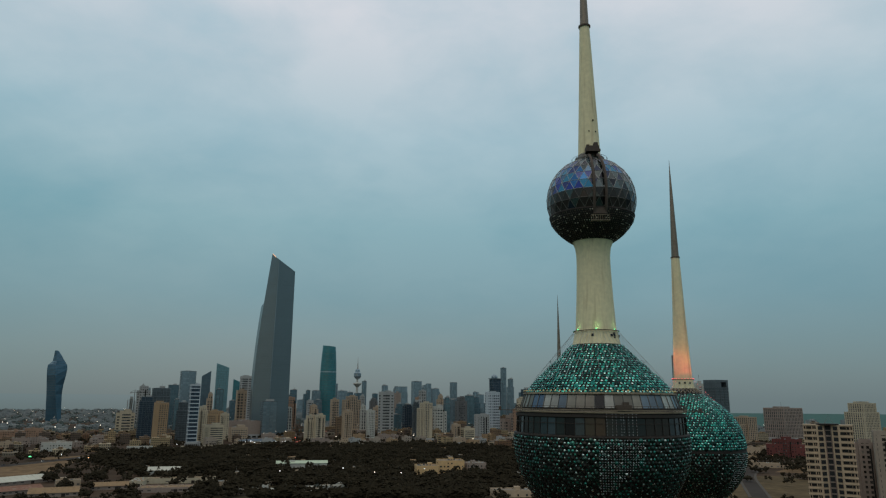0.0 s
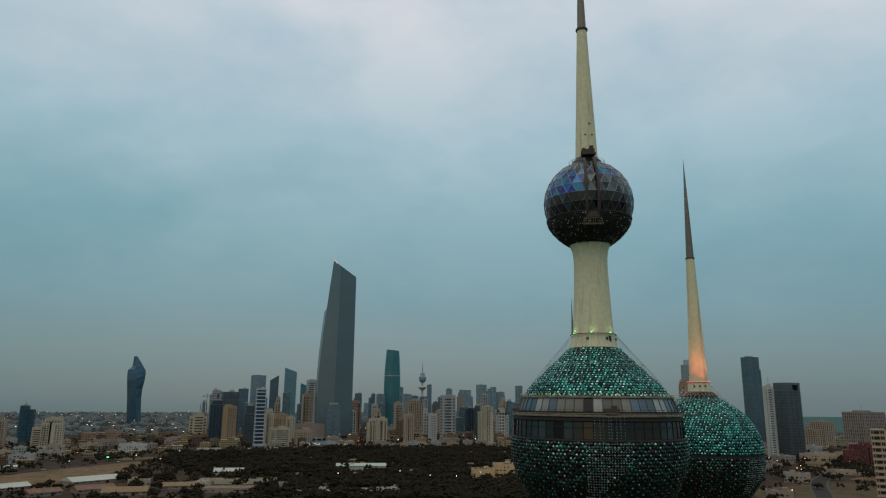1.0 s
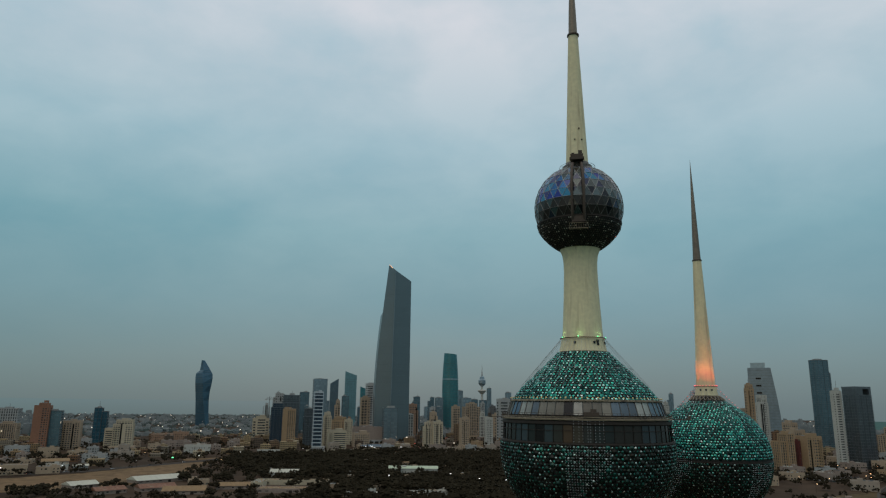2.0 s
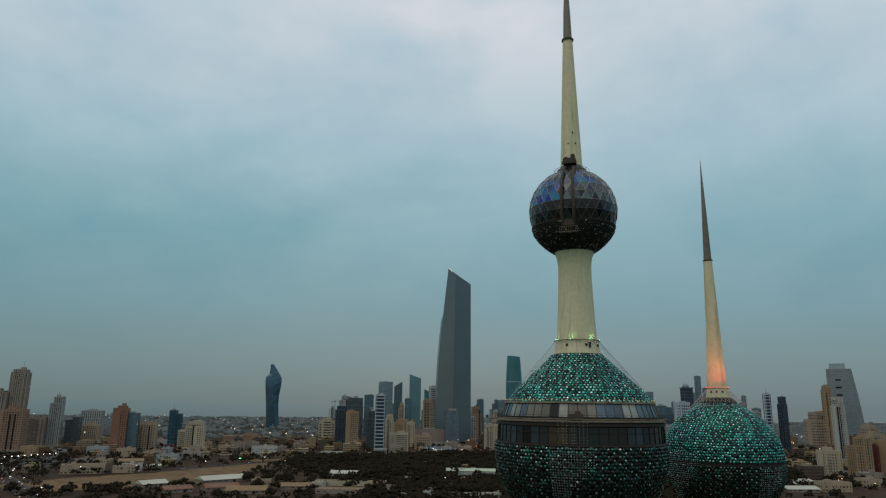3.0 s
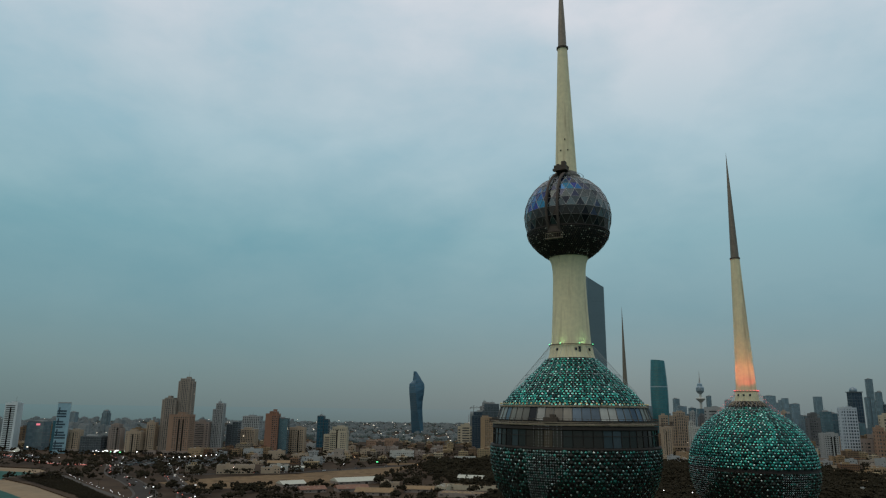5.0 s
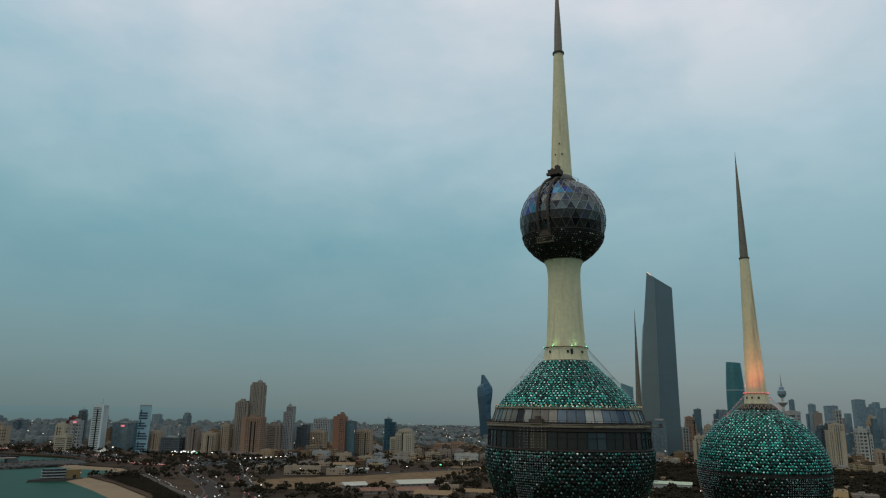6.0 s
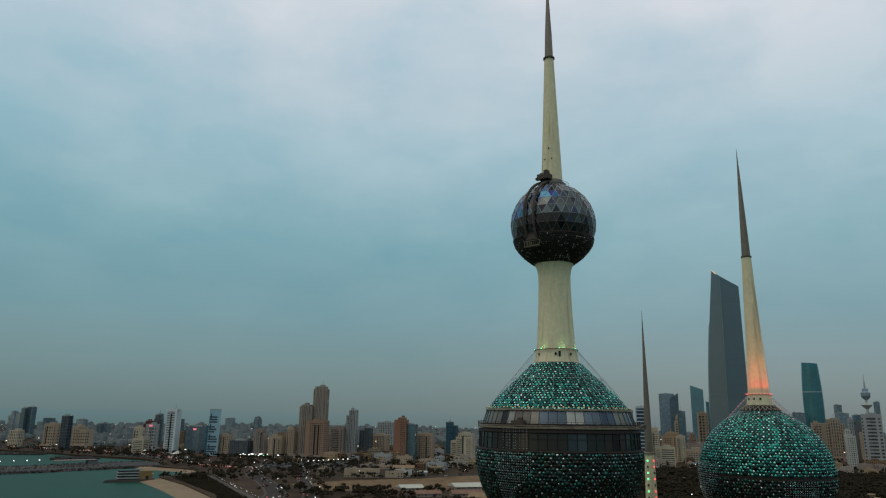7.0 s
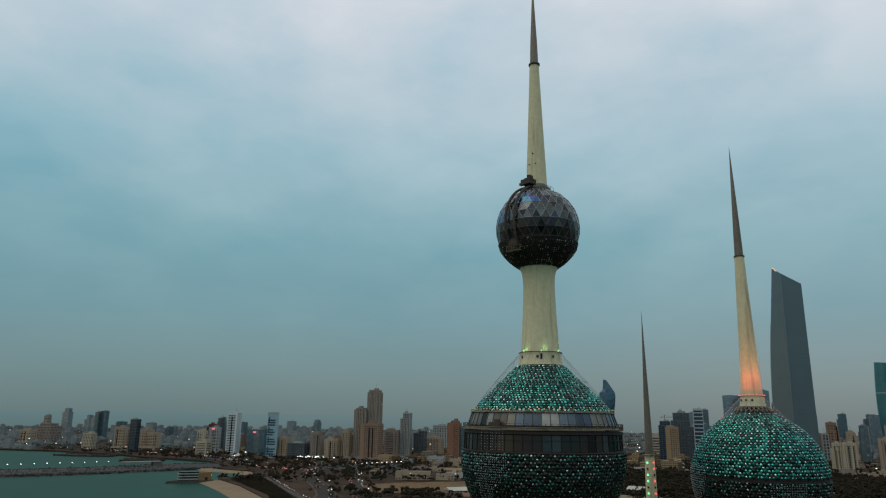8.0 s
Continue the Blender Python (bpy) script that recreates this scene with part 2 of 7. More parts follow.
# villa ochre brightened to hold warm lamplight in the wall colour
WALL["villa"] = material("facade_lamplit_villa", (0.56, 0.36, 0.175), 0.85, vary=0.18, grain=0.4, coarse=0.05, streak=0.3)
WALL["pearl"] = material("facade_pearl", (0.60, 0.63, 0.61), 0.7, vary=0.15, grain=0.4, coarse=0.05, streak=0.3)
WALL["rust"] = material("facade_rust", (0.26, 0.125, 0.075), 0.8, vary=0.18, grain=0.4, coarse=0.05, streak=0.3)
WALL["sand"] = material("facade_sand", (0.45, 0.325, 0.215), 0.85, vary=0.18, grain=0.4, coarse=0.05, streak=0.3)
# window glass lightened so its colour holds haze
GLASS["bay"] = material("tinted_window_glass", (0.075, 0.075, 0.072), 0.25, 0.0, vary=0.35, grain=0.2, bump=0, spec=0.3)
ROOF = material("gravel_roof", (0.21, 0.165, 0.12), 0.9, vary=0.25, grain=0.5)
WHITE_ROOF = material("white_sheet_roof", (0.46, 0.43, 0.34), 0.6, vary=0.12, grain=0.5)
PALE_ROOF = material("dusty_yellow_roof", (0.24, 0.148, 0.070), 0.85, vary=0.25, grain=0.4, coarse=0.2, stain=(0.19, 0.13, 0.07))
RED_ROOF = material("rusty_tin_roof", (0.19, 0.082, 0.044), 0.7, vary=0.25, grain=0.5, stain=(0.21, 0.15, 0.10), coarse=0.25)
SAND = material("sand_lot", (0.170, 0.106, 0.055), 0.95, spec=0.1, vary=0.55, grain=0.12, coarse=0.03, bump=0.3, stain=(0.10, 0.062, 0.034))
BEACH = material("beach_sand", (0.225, 0.152, 0.085), 0.95, vary=0.2, grain=0.1, coarse=0.02)
ASPHALT = material("asphalt", (0.042, 0.031, 0.024), 0.9, spec=0.15, vary=0.3, grain=0.2, coarse=0.02)
PALE_PAVING = material("pale_paving", (0.062, 0.047, 0.034), 0.9, vary=0.25, grain=0.2, coarse=0.02)
GRASS = material("dry_lawn", (0.042, 0.031, 0.016), 0.95, spec=0.1, vary=0.35, grain=0.1, coarse=0.02)
CITY_GROUND = material("city_ground", (0.052, 0.032, 0.019), 0.95, spec=0.1, vary=0.6, grain=0.03, coarse=0.004)
ROCK = material("breakwater_rock", (0.034, 0.029, 0.024), 0.9, vary=0.5, grain=0.4)
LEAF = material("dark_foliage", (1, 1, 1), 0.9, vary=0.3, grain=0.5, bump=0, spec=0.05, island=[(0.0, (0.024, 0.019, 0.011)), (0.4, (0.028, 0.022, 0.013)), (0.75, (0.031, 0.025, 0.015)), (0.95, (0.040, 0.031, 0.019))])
# far foliage: lighter grey-green with the distance haze painted in
HAZED_LEAF = material("hazed_far_foliage", (0.080, 0.100, 0.090), 0.95, vary=0.3, grain=0.2, bump=0, spec=0.05)
BARK = material("bark", (0.07, 0.055, 0.04), 0.9)
SEA = material("sea_water", (0.010, 0.058, 0.037), 0.5, spec=0.06, vary=0.2, grain=0.05, coarse=0.003, bump=0.25)
BLACK = material("black_opening", (0.012, 0.012, 0.012), 0.7)


# ---- building blocks ----
def link(name, mesh, mat, parent=None, label="", at=(0, 0, 0)):
    ob = new(name, mesh)
    if mat and not mesh.materials:
        mesh.materials.append(mat)
    if parent:
        ob.parent = parent
    ob.location = at
    if label:
        ob["label"] = label
    return ob


def part(name, bm, mat, parent, label="", at=(0, 0, 0), smooth=False):
    me = bpy.data.meshes.new(name)
    bm.to_mesh(me)
    bm.free()
    if smooth:
        me.shade_smooth()
    return link(name, me, mat, parent, label, at)


def thing(name, x, y, z, label, category, group="", kind="", turn=0.0):
    ob = new(name)
    ob.location, ob.rotation_euler = (x, y, z), (0, 0, radians(turn))
    return tagged(ob, label, category, group, kind)


def add_box(bm, cx, cy, cz, sx, sy, sz):
    vs = [bm.verts.new((cx + sx * i, cy + sy * j, cz + sz * k)) for k in (-0.5, 0.5) for i, j in ((-0.5, -0.5), (0.5, -0.5), (0.5, 0.5), (-0.5, 0.5))]
    bm.faces.new(vs[3::-1])
    bm.faces.new(vs[4:])
    for i in range(4):
        j = (i + 1) % 4
        bm.faces.new((vs[i], vs[j], vs[j + 4], vs[i + 4]))


def boxes(*rows):
    bm = bmesh.new()
    for r in rows:
        add_box(bm, *r)
    return bm


def lathe(profile, seg=64, caps=False):
    """A surface of revolution from (r, z) pairs, from below upwards."""
    bm = bmesh.new()
    rings = [[bm.verts.new((r * math.cos(2 * math.pi * i / seg), r * math.sin(2 * math.pi * i / seg), z)) for i in range(seg)] for r, z in profile]
    for a, b in zip(rings, rings[1:]):
        for i in range(seg):
            j = (i + 1) % seg
            bm.faces.new((a[i], a[j], b[j], b[i]))
    if caps:
        bm.faces.new(rings[0][::-1])
        bm.faces.new(rings[-1])
    return bm


def loft(rings):
    """A closed skin through rings of equal length, with both ends shut."""
    bm = bmesh.new()
    made = [[bm.verts.new(p) for p in ring] for ring in rings]
    n = len(made[0])
    for a, b in zip(made, made[1:]):
        for i in range(n):
            j = (i + 1) % n
            bm.faces.new((a[i], a[j], b[j], b[i]))
    bm.faces.new(made[0][::-1])
    bm.faces.new(made[-1])
    return bm


def add_bar(bm, p, q, r, sides=5):
    """A thin bar from p to q."""
    p, q = Vector(p), Vector(q)
    turn = (q - p).to_track_quat("Z", "Y").to_matrix()
    ends = []
    for c in (p, q):
        ends.append([bm.verts.new(c + turn @ Vector((r * math.cos(2 * math.pi * i / sides), r * math.sin(2 * math.pi * i / sides), 0))) for i in range(sides)])
    for i in range(sides):
        j = (i + 1) % sides
        bm.faces.new((ends[0][i], ends[0][j], ends[1][j], ends[1][i]))
    bm.faces.new(ends[0][::-1])
    bm.faces.new(ends[1])


def polar(r, deg, z):
    return Vector((r * math.cos(radians(deg)), r * math.sin(radians(deg)), z))


def sphere_profile(r, zc, z0, z1, n):
    a0, a1 = math.asin((z0 - zc) / r), math.asin((z1 - zc) / r)
    return [(r * math.cos(a0 + (a1 - a0) * i / n), zc + r * math.sin(a0 + (a1 - a0) * i / n)) for i in range(n + 1)]


def along(profile, step):
    """Points (r, z, normal r, normal z) at even steps along a profile."""
    out, left = [], step / 2
    for (r0, z0), (r1, z1) in zip(profile, profile[1:]):
        d = math.hypot(r1 - r0, z1 - z0)
        while left < d:
            f = left / d
            out.append((r0 + f * (r1 - r0), z0 + f * (z1 - z0), (z1 - z0) / d, -(r1 - r0) / d))
            left += step
        left -= d
    return out


def disc_data(radius, dome=0.10, lift=0.06):
    """A shallow domed disc with a skirt: vertices and faces round the origin, facing +z."""
    n = 8
    vs = [(0, 0, lift + dome * radius)]
    vs += [(radius * math.cos(2 * math.pi * i / n), radius * math.sin(2 * math.pi * i / n), lift) for i in range(n)]
    vs += [(radius * math.cos(2 * math.pi * i / n), radius * math.sin(2 * math.pi * i / n), 0) for i in range(n)]
    fs = [(0, 1 + i, 1 + (i + 1) % n) for i in range(n)] + [(1 + i, 9 + i, 9 + (i + 1) % n, 1 + (i + 1) % n) for i in range(n)]
    return np.array(vs), fs


def studs(profile, gap, radius, rng):
    """Poses of discs in staggered rows over a surface of revolution: pale, green and dark ones by turns."""
    poses = []
    for k, (r, z, nr, nz) in enumerate(along(profile, gap * 0.87)):
        n = max(8, round(2 * math.pi * r / gap))
        for i in range(-(n // 2), n - n // 2):
            a = -1.4 + 2 * math.pi * (i + 0.5 * (k % 2)) / n
            kind = (i - k // 2 - k) % 3
            if rng.random() < 0.06:
                kind = rng.randrange(3)
            a += rng.uniform(-0.05, 0.05) / max(r, 2.0)
            c, s = math.cos(a), math.sin(a)
            poses.append((a, z, Matrix(((-s, -c * nz, c * nr, c * r), (c, -s * nz, s * nr, s * r), (0, nr, nz, z), (0, 0, 0, 1))) @ Matrix.Rotation(rng.gauss(0, 0.13), 4, "X") @ Matrix.Rotation(rng.gauss(0, 0.13), 4, "Y"), kind))
    return poses


def stud_mesh(name, poses, radius, sizes=(1.06, 0.95, 0.8), dome=0.35, seed=1):
    rng = np.random.default_rng(seed)
    base, faces = disc_data(radius, dome)
    vs, fs = [], []
    for _, _, m, _ in poses:
        k = sizes[rng.integers(len(sizes))]
        a = np.array(m)
        p = (base * k) @ a[:3, :3].T + a[:3, 3]
        o = len(vs) * len(base)
        vs.append(p)
        fs.extend(tuple(o + i for i in f) for f in faces)
    me = bpy.data.meshes.new(name)
    me.from_pydata(np.concatenate(vs).tolist(), [], fs)
    return me


def clad(parent, name, poses, near, radius, seed, tone="bright"):
    """Lays the discs: the near ones singly, the rest joined by colour."""
    chosen = set(id(p) for p in near)
    for kind, size in ((0, 0.70), (1, 0.84), (2, 1.52)):
        rest = [p for p in poses if id(p) not in chosen and p[3] == kind]
        ob = link(name, stud_mesh(name, rest, radius * size, seed=seed + kind), KINDS[tone][kind][0], parent)
        ob["kind"] = "stuff"
        one = single_disc(radius * size)
        for _, _, m, k in near:
            if k == kind:
                link("enamel_disc", one, KINDS[tone][kind][1], parent).matrix_local = m


def single_disc(radius, dome=0.35):
    base, faces = disc_data(radius, dome)
    me = bpy.data.meshes.new("enamel_disc")
    me.from_pydata(base.tolist(), [], faces)
    return me


# ---- ground and sea ----
def flat_sheet(name, outline, z, mat, label, category, depth=0.0, kind="structure"):
    """A level sheet with the given outline; depth gives it a skirt."""
    bm = bmesh.new()
    top = [bm.verts.new((x, y, z)) for x, y in outline]
    bm.faces.new(top)
    if depth:
        low = [bm.verts.new((x, y, z - depth)) for x, y in outline]
        n = len(top)
        for i in range(n):
            bm.faces.new((top[i], low[i], low[(i + 1) % n], top[(i + 1) % n]))
    bm.normal_update()
    bmesh.ops.triangulate(bm, faces=bm.faces[:], ngon_method="EAR_CLIP")
    bm.normal_update()
    bmesh.ops.reverse_faces(bm, faces=[f for f in bm.faces if f.normal.z < -0.5])
    ob = part(name, bm, mat, None)
    return tagged(ob, label, category, kind=kind)


flat_sheet("water", [(-9000, -9000), (9000, -9000), (9000, 9000), (-9000, 9000)], 0.0, SEA, "calm green-grey sea water of the bay", "sea")
COAST = [(-9000, -2600), (-5000, -900), (-2600, 250), (-1760, 516), (-1617, 590), (-1510, 612), (-1416, 640), (-1285, 640), (-1200, 662), (-1090, 680), (-985, 640), (-920, 602), (-845, 610), (-798, 590), (-776, 545), (-757, 508),
         (-654, 480), (-531, 434), (-380, 340), (-230, 210), (-90, 90), (-20, 70), (60, 75), (130, 110), (210, 190), (330, 330), (470, 480), (620, 720), (840, 1150), (1010, 1700), (1090, 2300), (1150, 2900), (1500, 4300), (3300, 9000), (-9000, 9000)]
flat_sheet("ground", COAST, 3.0, CITY_GROUND, "sandy city ground between streets and buildings", "ground", depth=4)


# ---- the three towers on the shore ----
def hoop(r, z, k):
    """A thin round rail: one closed tube of square section."""
    return lathe([(r - k, z - k), (r + k, z - k), (r + k, z + k), (r - k, z + k), (r - k, z - k)], 72)


def led_collar(parent, r, z, mat, count, bar_mat):
    part("ring_rail", hoop(r, z, 0.07), bar_mat, parent)
    mesh = None
    for i in range(count):
        a = 360 * i / count
        if mesh is None:
            bm = boxes((0, 0, 0, 0.16, 0.18, 0.16))
            ob = part("floodlight", bm, mat, parent, at=polar(r, a, z + 0.2))
            mesh = ob.data
        else:
            ob = link("floodlight", mesh, None, parent, at=polar(r, a, z + 0.2))
        ob.rotation_euler = (0, 0, radians(a))


def flood(x, y, z, r, colour, watts, count, turn, high=3.0):
    """Small floodlights on the collar that wash the shaft from below."""
    for i in range(count):
        a = turn + 360 * i / count
        lamp = new("floodlight_lamp", bpy.data.lights.new("floodlight_lamp", "SPOT"))
        lamp.data.energy, lamp.data.color, lamp.data.shadow_soft_size = watts, colour, 0.2
        lamp.data.spot_size, lamp.data.spot_blend = radians(110), 0.8
        p = polar(r, a, z)
        lamp.matrix_world = look((x + p.x, y + p.y, p.z), (x + p.x * 0.4, y + p.y * 0.4, p.z + high))


def cable_skirt(parent, r0, z0, r1, z1, count):
    """Thin cables spanned from the collar down to the dome, with one hoop."""
    for i in range(count):
        a = 360 * i / count + 3
        bm = bmesh.new()
        add_bar(bm, polar(r0, a, z0), polar(r1, a, z1), 0.022, 3)
        part("stay_cable", bm, CABLE, parent)
    part("cable_hoop", hoop(r0 + (r1 - r0) * 0.62, z0 + (z1 - z0) * 0.62, 0.03), CABLE, parent)


def bead_curtain(name, x, y, zc, radius, az0, az1, z_top, z_bottom, step, label):
    """A hanging net of small light beads that lies on a sphere."""
    rng = random.Random(5)
    net = thing(name, x, y, 0, label, "light curtain")
    base, faces = disc_data(0.055, 0.6, 0.03)
    vs, fs, count = [], [], 0
    cols = int(radians(az1 - az0) * radius / step)
    for i in range(cols + 1):
        a = az0 + (az1 - az0) * i / cols
        low = z_bottom + (z_top - z_bottom) * (0.15 + 0.75 * max(0.0, i / cols - 0.25)) * rng.uniform(0.85, 1.1)
        z = z_top
        while z > low:
            r = math.sqrt(max(0.1, radius ** 2 - (z - zc) ** 2)) + 0.35
            q = (polar(r, a, z) - Vector((0, 0, zc))).to_track_quat("Z", "Y").to_matrix()
            p = base @ np.array(q).T + np.array(polar(r, a, z))
            fs.extend(tuple(count + k for k in f) for f in faces)
            vs.append(p)
            count += len(base)
            z -= step
    me = bpy.data.meshes.new("bead")
    me.from_pydata(np.concatenate(vs).tolist(), [], fs)
    ob = link("bead", me, LED_WHITE, net)
    ob["kind"] = "stuff"
    return net


def great_tower(x, y):
    t = thing("observation_tower", x, y, 3, "tall cream concrete tower with two disc-clad spheres and a spire", "tower")
    z = lambda v: v - 3.0
    # shafts
    part("base_shaft", lathe([(9.5, 0), (7.2, 8), (6.2, 25), (6.0, 45), (7.0, z(63))], 64), CONCRETE, t, smooth=True)
    part("middle_shaft", lathe([(4.12, z(97)), (3.95, z(99)), (3.62, z(105)), (3.40, z(111)), (3.42, z(113)), (3.62, z(114.6)), (4.15, z(115.9))], 64), CONCRETE, t, smooth=True)
    part("upper_shaft", lathe([(2.36, z(134.6)), (2.28, z(136)), (1.68, z(150)), (1.08, z(164.7))], 48), CONCRETE, t, smooth=True)
    part("spire", lathe([(0.98, z(165)), (0.80, z(171)), (0.42, z(179)), (0.03, z(187))], 24), SPIRE, t, "weathered bronze-brown spire", smooth=True)
    part("spire_ring", lathe([(1.05, z(164.7)), (1.32, z(164.75)), (1.32, z(165.1)), (0.95, z(165.15))], 40), RUST, t, smooth=False)
    part("collar", lathe([(4.78, z(94.7)), (4.55, z(95.6)), (4.30, z(97.0)), (4.30, z(97.35)), (4.05, z(97.4))], 64), CONCRETE, t, "cream collar with round ports", smooth=True)
    led_collar(t, 4.5, z(97.4), LED_GREEN, 7, DARK_METAL)
    for a in (-112, -62, -52, -20, 60, 140):
        bm = boxes((0, 0, 0, 0.35, 0.42, 0.5 if a != -52 else 1.1))
        ob = part("port", bm, BLACK, t, at=polar(4.42, a, z(96.4)))
        ob.rotation_euler = (0, 0, radians(a))
    for a, v in ((-100, 139.5), (-60, 139.5), (-75, 142)):
        ob = part("port", boxes((0, 0, 0, 0.2, 0.25, 0.25)), BLACK, t, at=polar(2.16, a, z(v)))
        ob.rotation_euler = (0, 0, radians(a))
    cable_skirt(t, 4.5, z(97.2), 12.6, z(87.8), 48)
    # lower sphere
    R, ZC = 16.6, z(76.4)
    dome = sphere_profile(R, ZC, z(85.2), z(89.6), 10) + [(9.2, z(90.6)), (7.9, z(91.7)), (6.7, z(92.9)), (5.6, z(94.0)), (4.85, z(94.75))]
    bowl = sphere_profile(R, ZC, z(62.5), z(77.7), 24)
    part("dome_shell", lathe(dome, 96), BACKING, t, "dark steel dome under the discs", smooth=True)
    part("bowl_shell", lathe(bowl, 96), BACKING, t, "dark steel bowl under the discs", smooth=True)
    rng = random.Random(3)
    gap, rad = 0.72, 0.28
    upper = studs([(r + 0.06, v) for r, v in dome], gap, rad, rng)
    lower = studs([(r + 0.06, v) for r, v in bowl], gap, rad, rng)
    clad(t, "dome_disc", upper, [p for p in upper if -1.95 < p[0] < -1.15 and z(85.2) < p[1] < z(88)][:150], rad, 2)
    # the deep palette carries the bowl's underside shade in its colour
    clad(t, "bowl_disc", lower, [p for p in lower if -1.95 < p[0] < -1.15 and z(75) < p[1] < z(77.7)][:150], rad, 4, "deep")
    golden = [(a, 0, Matrix.Rotation(a, 4, "Z") @ Matrix.Translation((14.62, 0, z(85.62))) @ Matrix.Rotation(radians(62), 4, "Y"), 0) for a in [2 * math.pi * i / 96 for i in range(96)]]
    ob = link("golden_disc", stud_mesh("golden_disc", golden, 0.17, seed=6), GOLD, t, "row of small golden discs")
    ob["kind"] = "stuff"
    # gallery windows, upper and lower row
    n = 56
    for name, mat, r0, z0, r1, z1 in (("gallery_pane", PANE, 15.30, z(82.6), 14.46, z(85.0)), ("restaurant_pane", PANE_DARK, 16.10, z(77.9), 15.95, z(80.9))):
        half = math.pi / n * 0.9
        me = bpy.data.meshes.new(name)
        vs = [(r0 * math.cos(-half), r0 * math.sin(-half), z0), (r0 * math.cos(half), r0 * math.sin(half), z0), (r1 * math.cos(half), r1 * math.sin(half), z1), (r1 * math.cos(-half), r1 * math.sin(-half), z1)]
        vs += [(a - 0.08, b, c) for a, b, c in vs]
        me.from_pydata(vs, [], [(0, 1, 2, 3), (7, 6, 5, 4), (0, 4, 5, 1), (1, 5, 6, 2), (2, 6, 7, 3), (3, 7, 4, 0)])
        bm = bmesh.new()
        add_bar(bm, (r0 + 0.08, 0, z0), (r1 + 0.08, 0, z1), 0.065, 4)
        post = bpy.data.meshes.new("mullion")
        bm.to_mesh(post)
        bm.free()
        run, tone = 0, mat
        for i in range(n):
            if mat is PANE:
                run -= 1
                if run < 0:
                    run, tone = rng.randrange(3), GALLERY[rng.choice(("dusty", "dusty", "dusty", "pale", "blue", "sky", "sky", "dark"))]
                    run = 0 if tone is GALLERY["dark"] else run
            ob = new(name, me)
            ob.parent = t
            if not me.materials:
                me.materials.append(mat)
            if tone is not mat:
                ob.material_slots[0].link = "OBJECT"
                ob.material_slots[0].material = tone
            ob.rotation_euler = (0, 0, 2 * math.pi * i / n)
            ob = link("mullion", post, DARK_METAL if mat is PANE_DARK else FRAME_GREY, t)
            ob.rotation_euler = (0, 0, 2 * math.pi * (i + 0.5) / n)
    for r, v, mat in ((16.12, 79.9, DARK_METAL), (16.38, 82.25, LEDGE)):
        part("transom", lathe([(r - 0.1, z(v) - 0.06), (r + 0.06, z(v) - 0.06), (r + 0.06, z(v) + 0.06), (r - 0.1, z(v) + 0.06)], 96), mat, t)
    part("gallery_core", lathe([(15.0, z(77.5)), (15.3, z(81.5)), (14.9, z(82.6)), (14.2, z(85.1))], 64), BLACK, t, "dark interior behind the windows", smooth=True)
    part("upper_cornice", lathe([(14.2, z(85.0)), (14.75, z(85.0)), (14.75, z(85.3)), (14.2, z(85.35))], 96), LEDGE, t)
    part("ledge", lathe([(15.4, z(81.72)), (16.35, z(81.70)), (16.4, z(81.95)), (15.4, z(82.05))], 96), LEDGE, t, "dusty walkway ledge round the sphere")
    part("ledge_soffit", lathe([(16.1, z(80.85)), (16.3, z(81.0)), (16.25, z(81.5)), (15.6, z(81.55))], 96), DARK_METAL, t)
    part("sill_band", lathe([(16.62, z(77.4)), (16.70, z(77.6)), (16.62, z(77.82)), (15.9, z(77.88))], 96), DARK_METAL, t)
    for h in (0.45, 0.9):
        part("walkway_rail", hoop(16.3, z(82) + h, 0.035), RUST, t, "rusty walkway railing")
    bm = boxes((0, 0, 0, 0.07, 0.07, 0.9))
    post = part("rail_post", bm, RUST, t, at=polar(16.3, 0, z(82.45))).data
    for i in range(1, 90):
        link("rail_post", post, None, t, at=polar(16.3, i * 4, z(82.45)))
    # gangway arms of the cleaning gear on the ledge
    for a in (-6, 172):
        bm = boxes((18.0, 0, z(81.9), 3.6, 0.5, 0.14), (17.6, 0, z(82.5), 0.08, 0.08, 1.1), (19.4, 0, z(82.3), 0.5, 0.5, 0.6))
        ob = part("gangway", bm, RUST, t)
        ob.rotation_euler = (0, 0, radians(a))
    bm = boxes((15.9, 0, z(82.75), 0.9, 2.6, 0.75), (15.9, 0.4, z(83.4), 0.6, 1.0, 0.5))
    ob = part("cleaning_cart", bm, RUST, t, "rusty cleaning cart on the ledge")
    ob.rotation_euler = (0, 0, radians(-88))
    # upper sphere
    R2, C2 = 9.2, z(124.7)
    rows, n2 = 7, 29
    zs = [z(121.2) + (z(133.4) - z(121.2)) * (1 - (1 - i / rows) ** 1.12) for i in range(rows + 1)]
    ring = lambda k: [(math.sqrt(R2 ** 2 - (zs[k] - C2) ** 2), 2 * math.pi * (i + 0.5 * (k % 2)) / n2) for i in range(n2)]
    point = lambda k, i: Vector((ring(k)[i % n2][0] * math.cos(ring(k)[i % n2][1]), ring(k)[i % n2][0] * math.sin(ring(k)[i % n2][1]), zs[k]))
    nodes = [[point(k, i) for i in range(n2)] for k in range(rows + 1)]
    panes = []
    for k in range(rows):
        frame_bm = bmesh.new()
        for i in range(n2):
            j = (i + 1) % n2
            shift = 0 if k % 2 == 0 else 1
            a, b = nodes[k][i], nodes[k][j]
            up = nodes[k + 1][(i + shift) % n2]
            up2 = nodes[k + 1][(i + shift - 1) % n2]
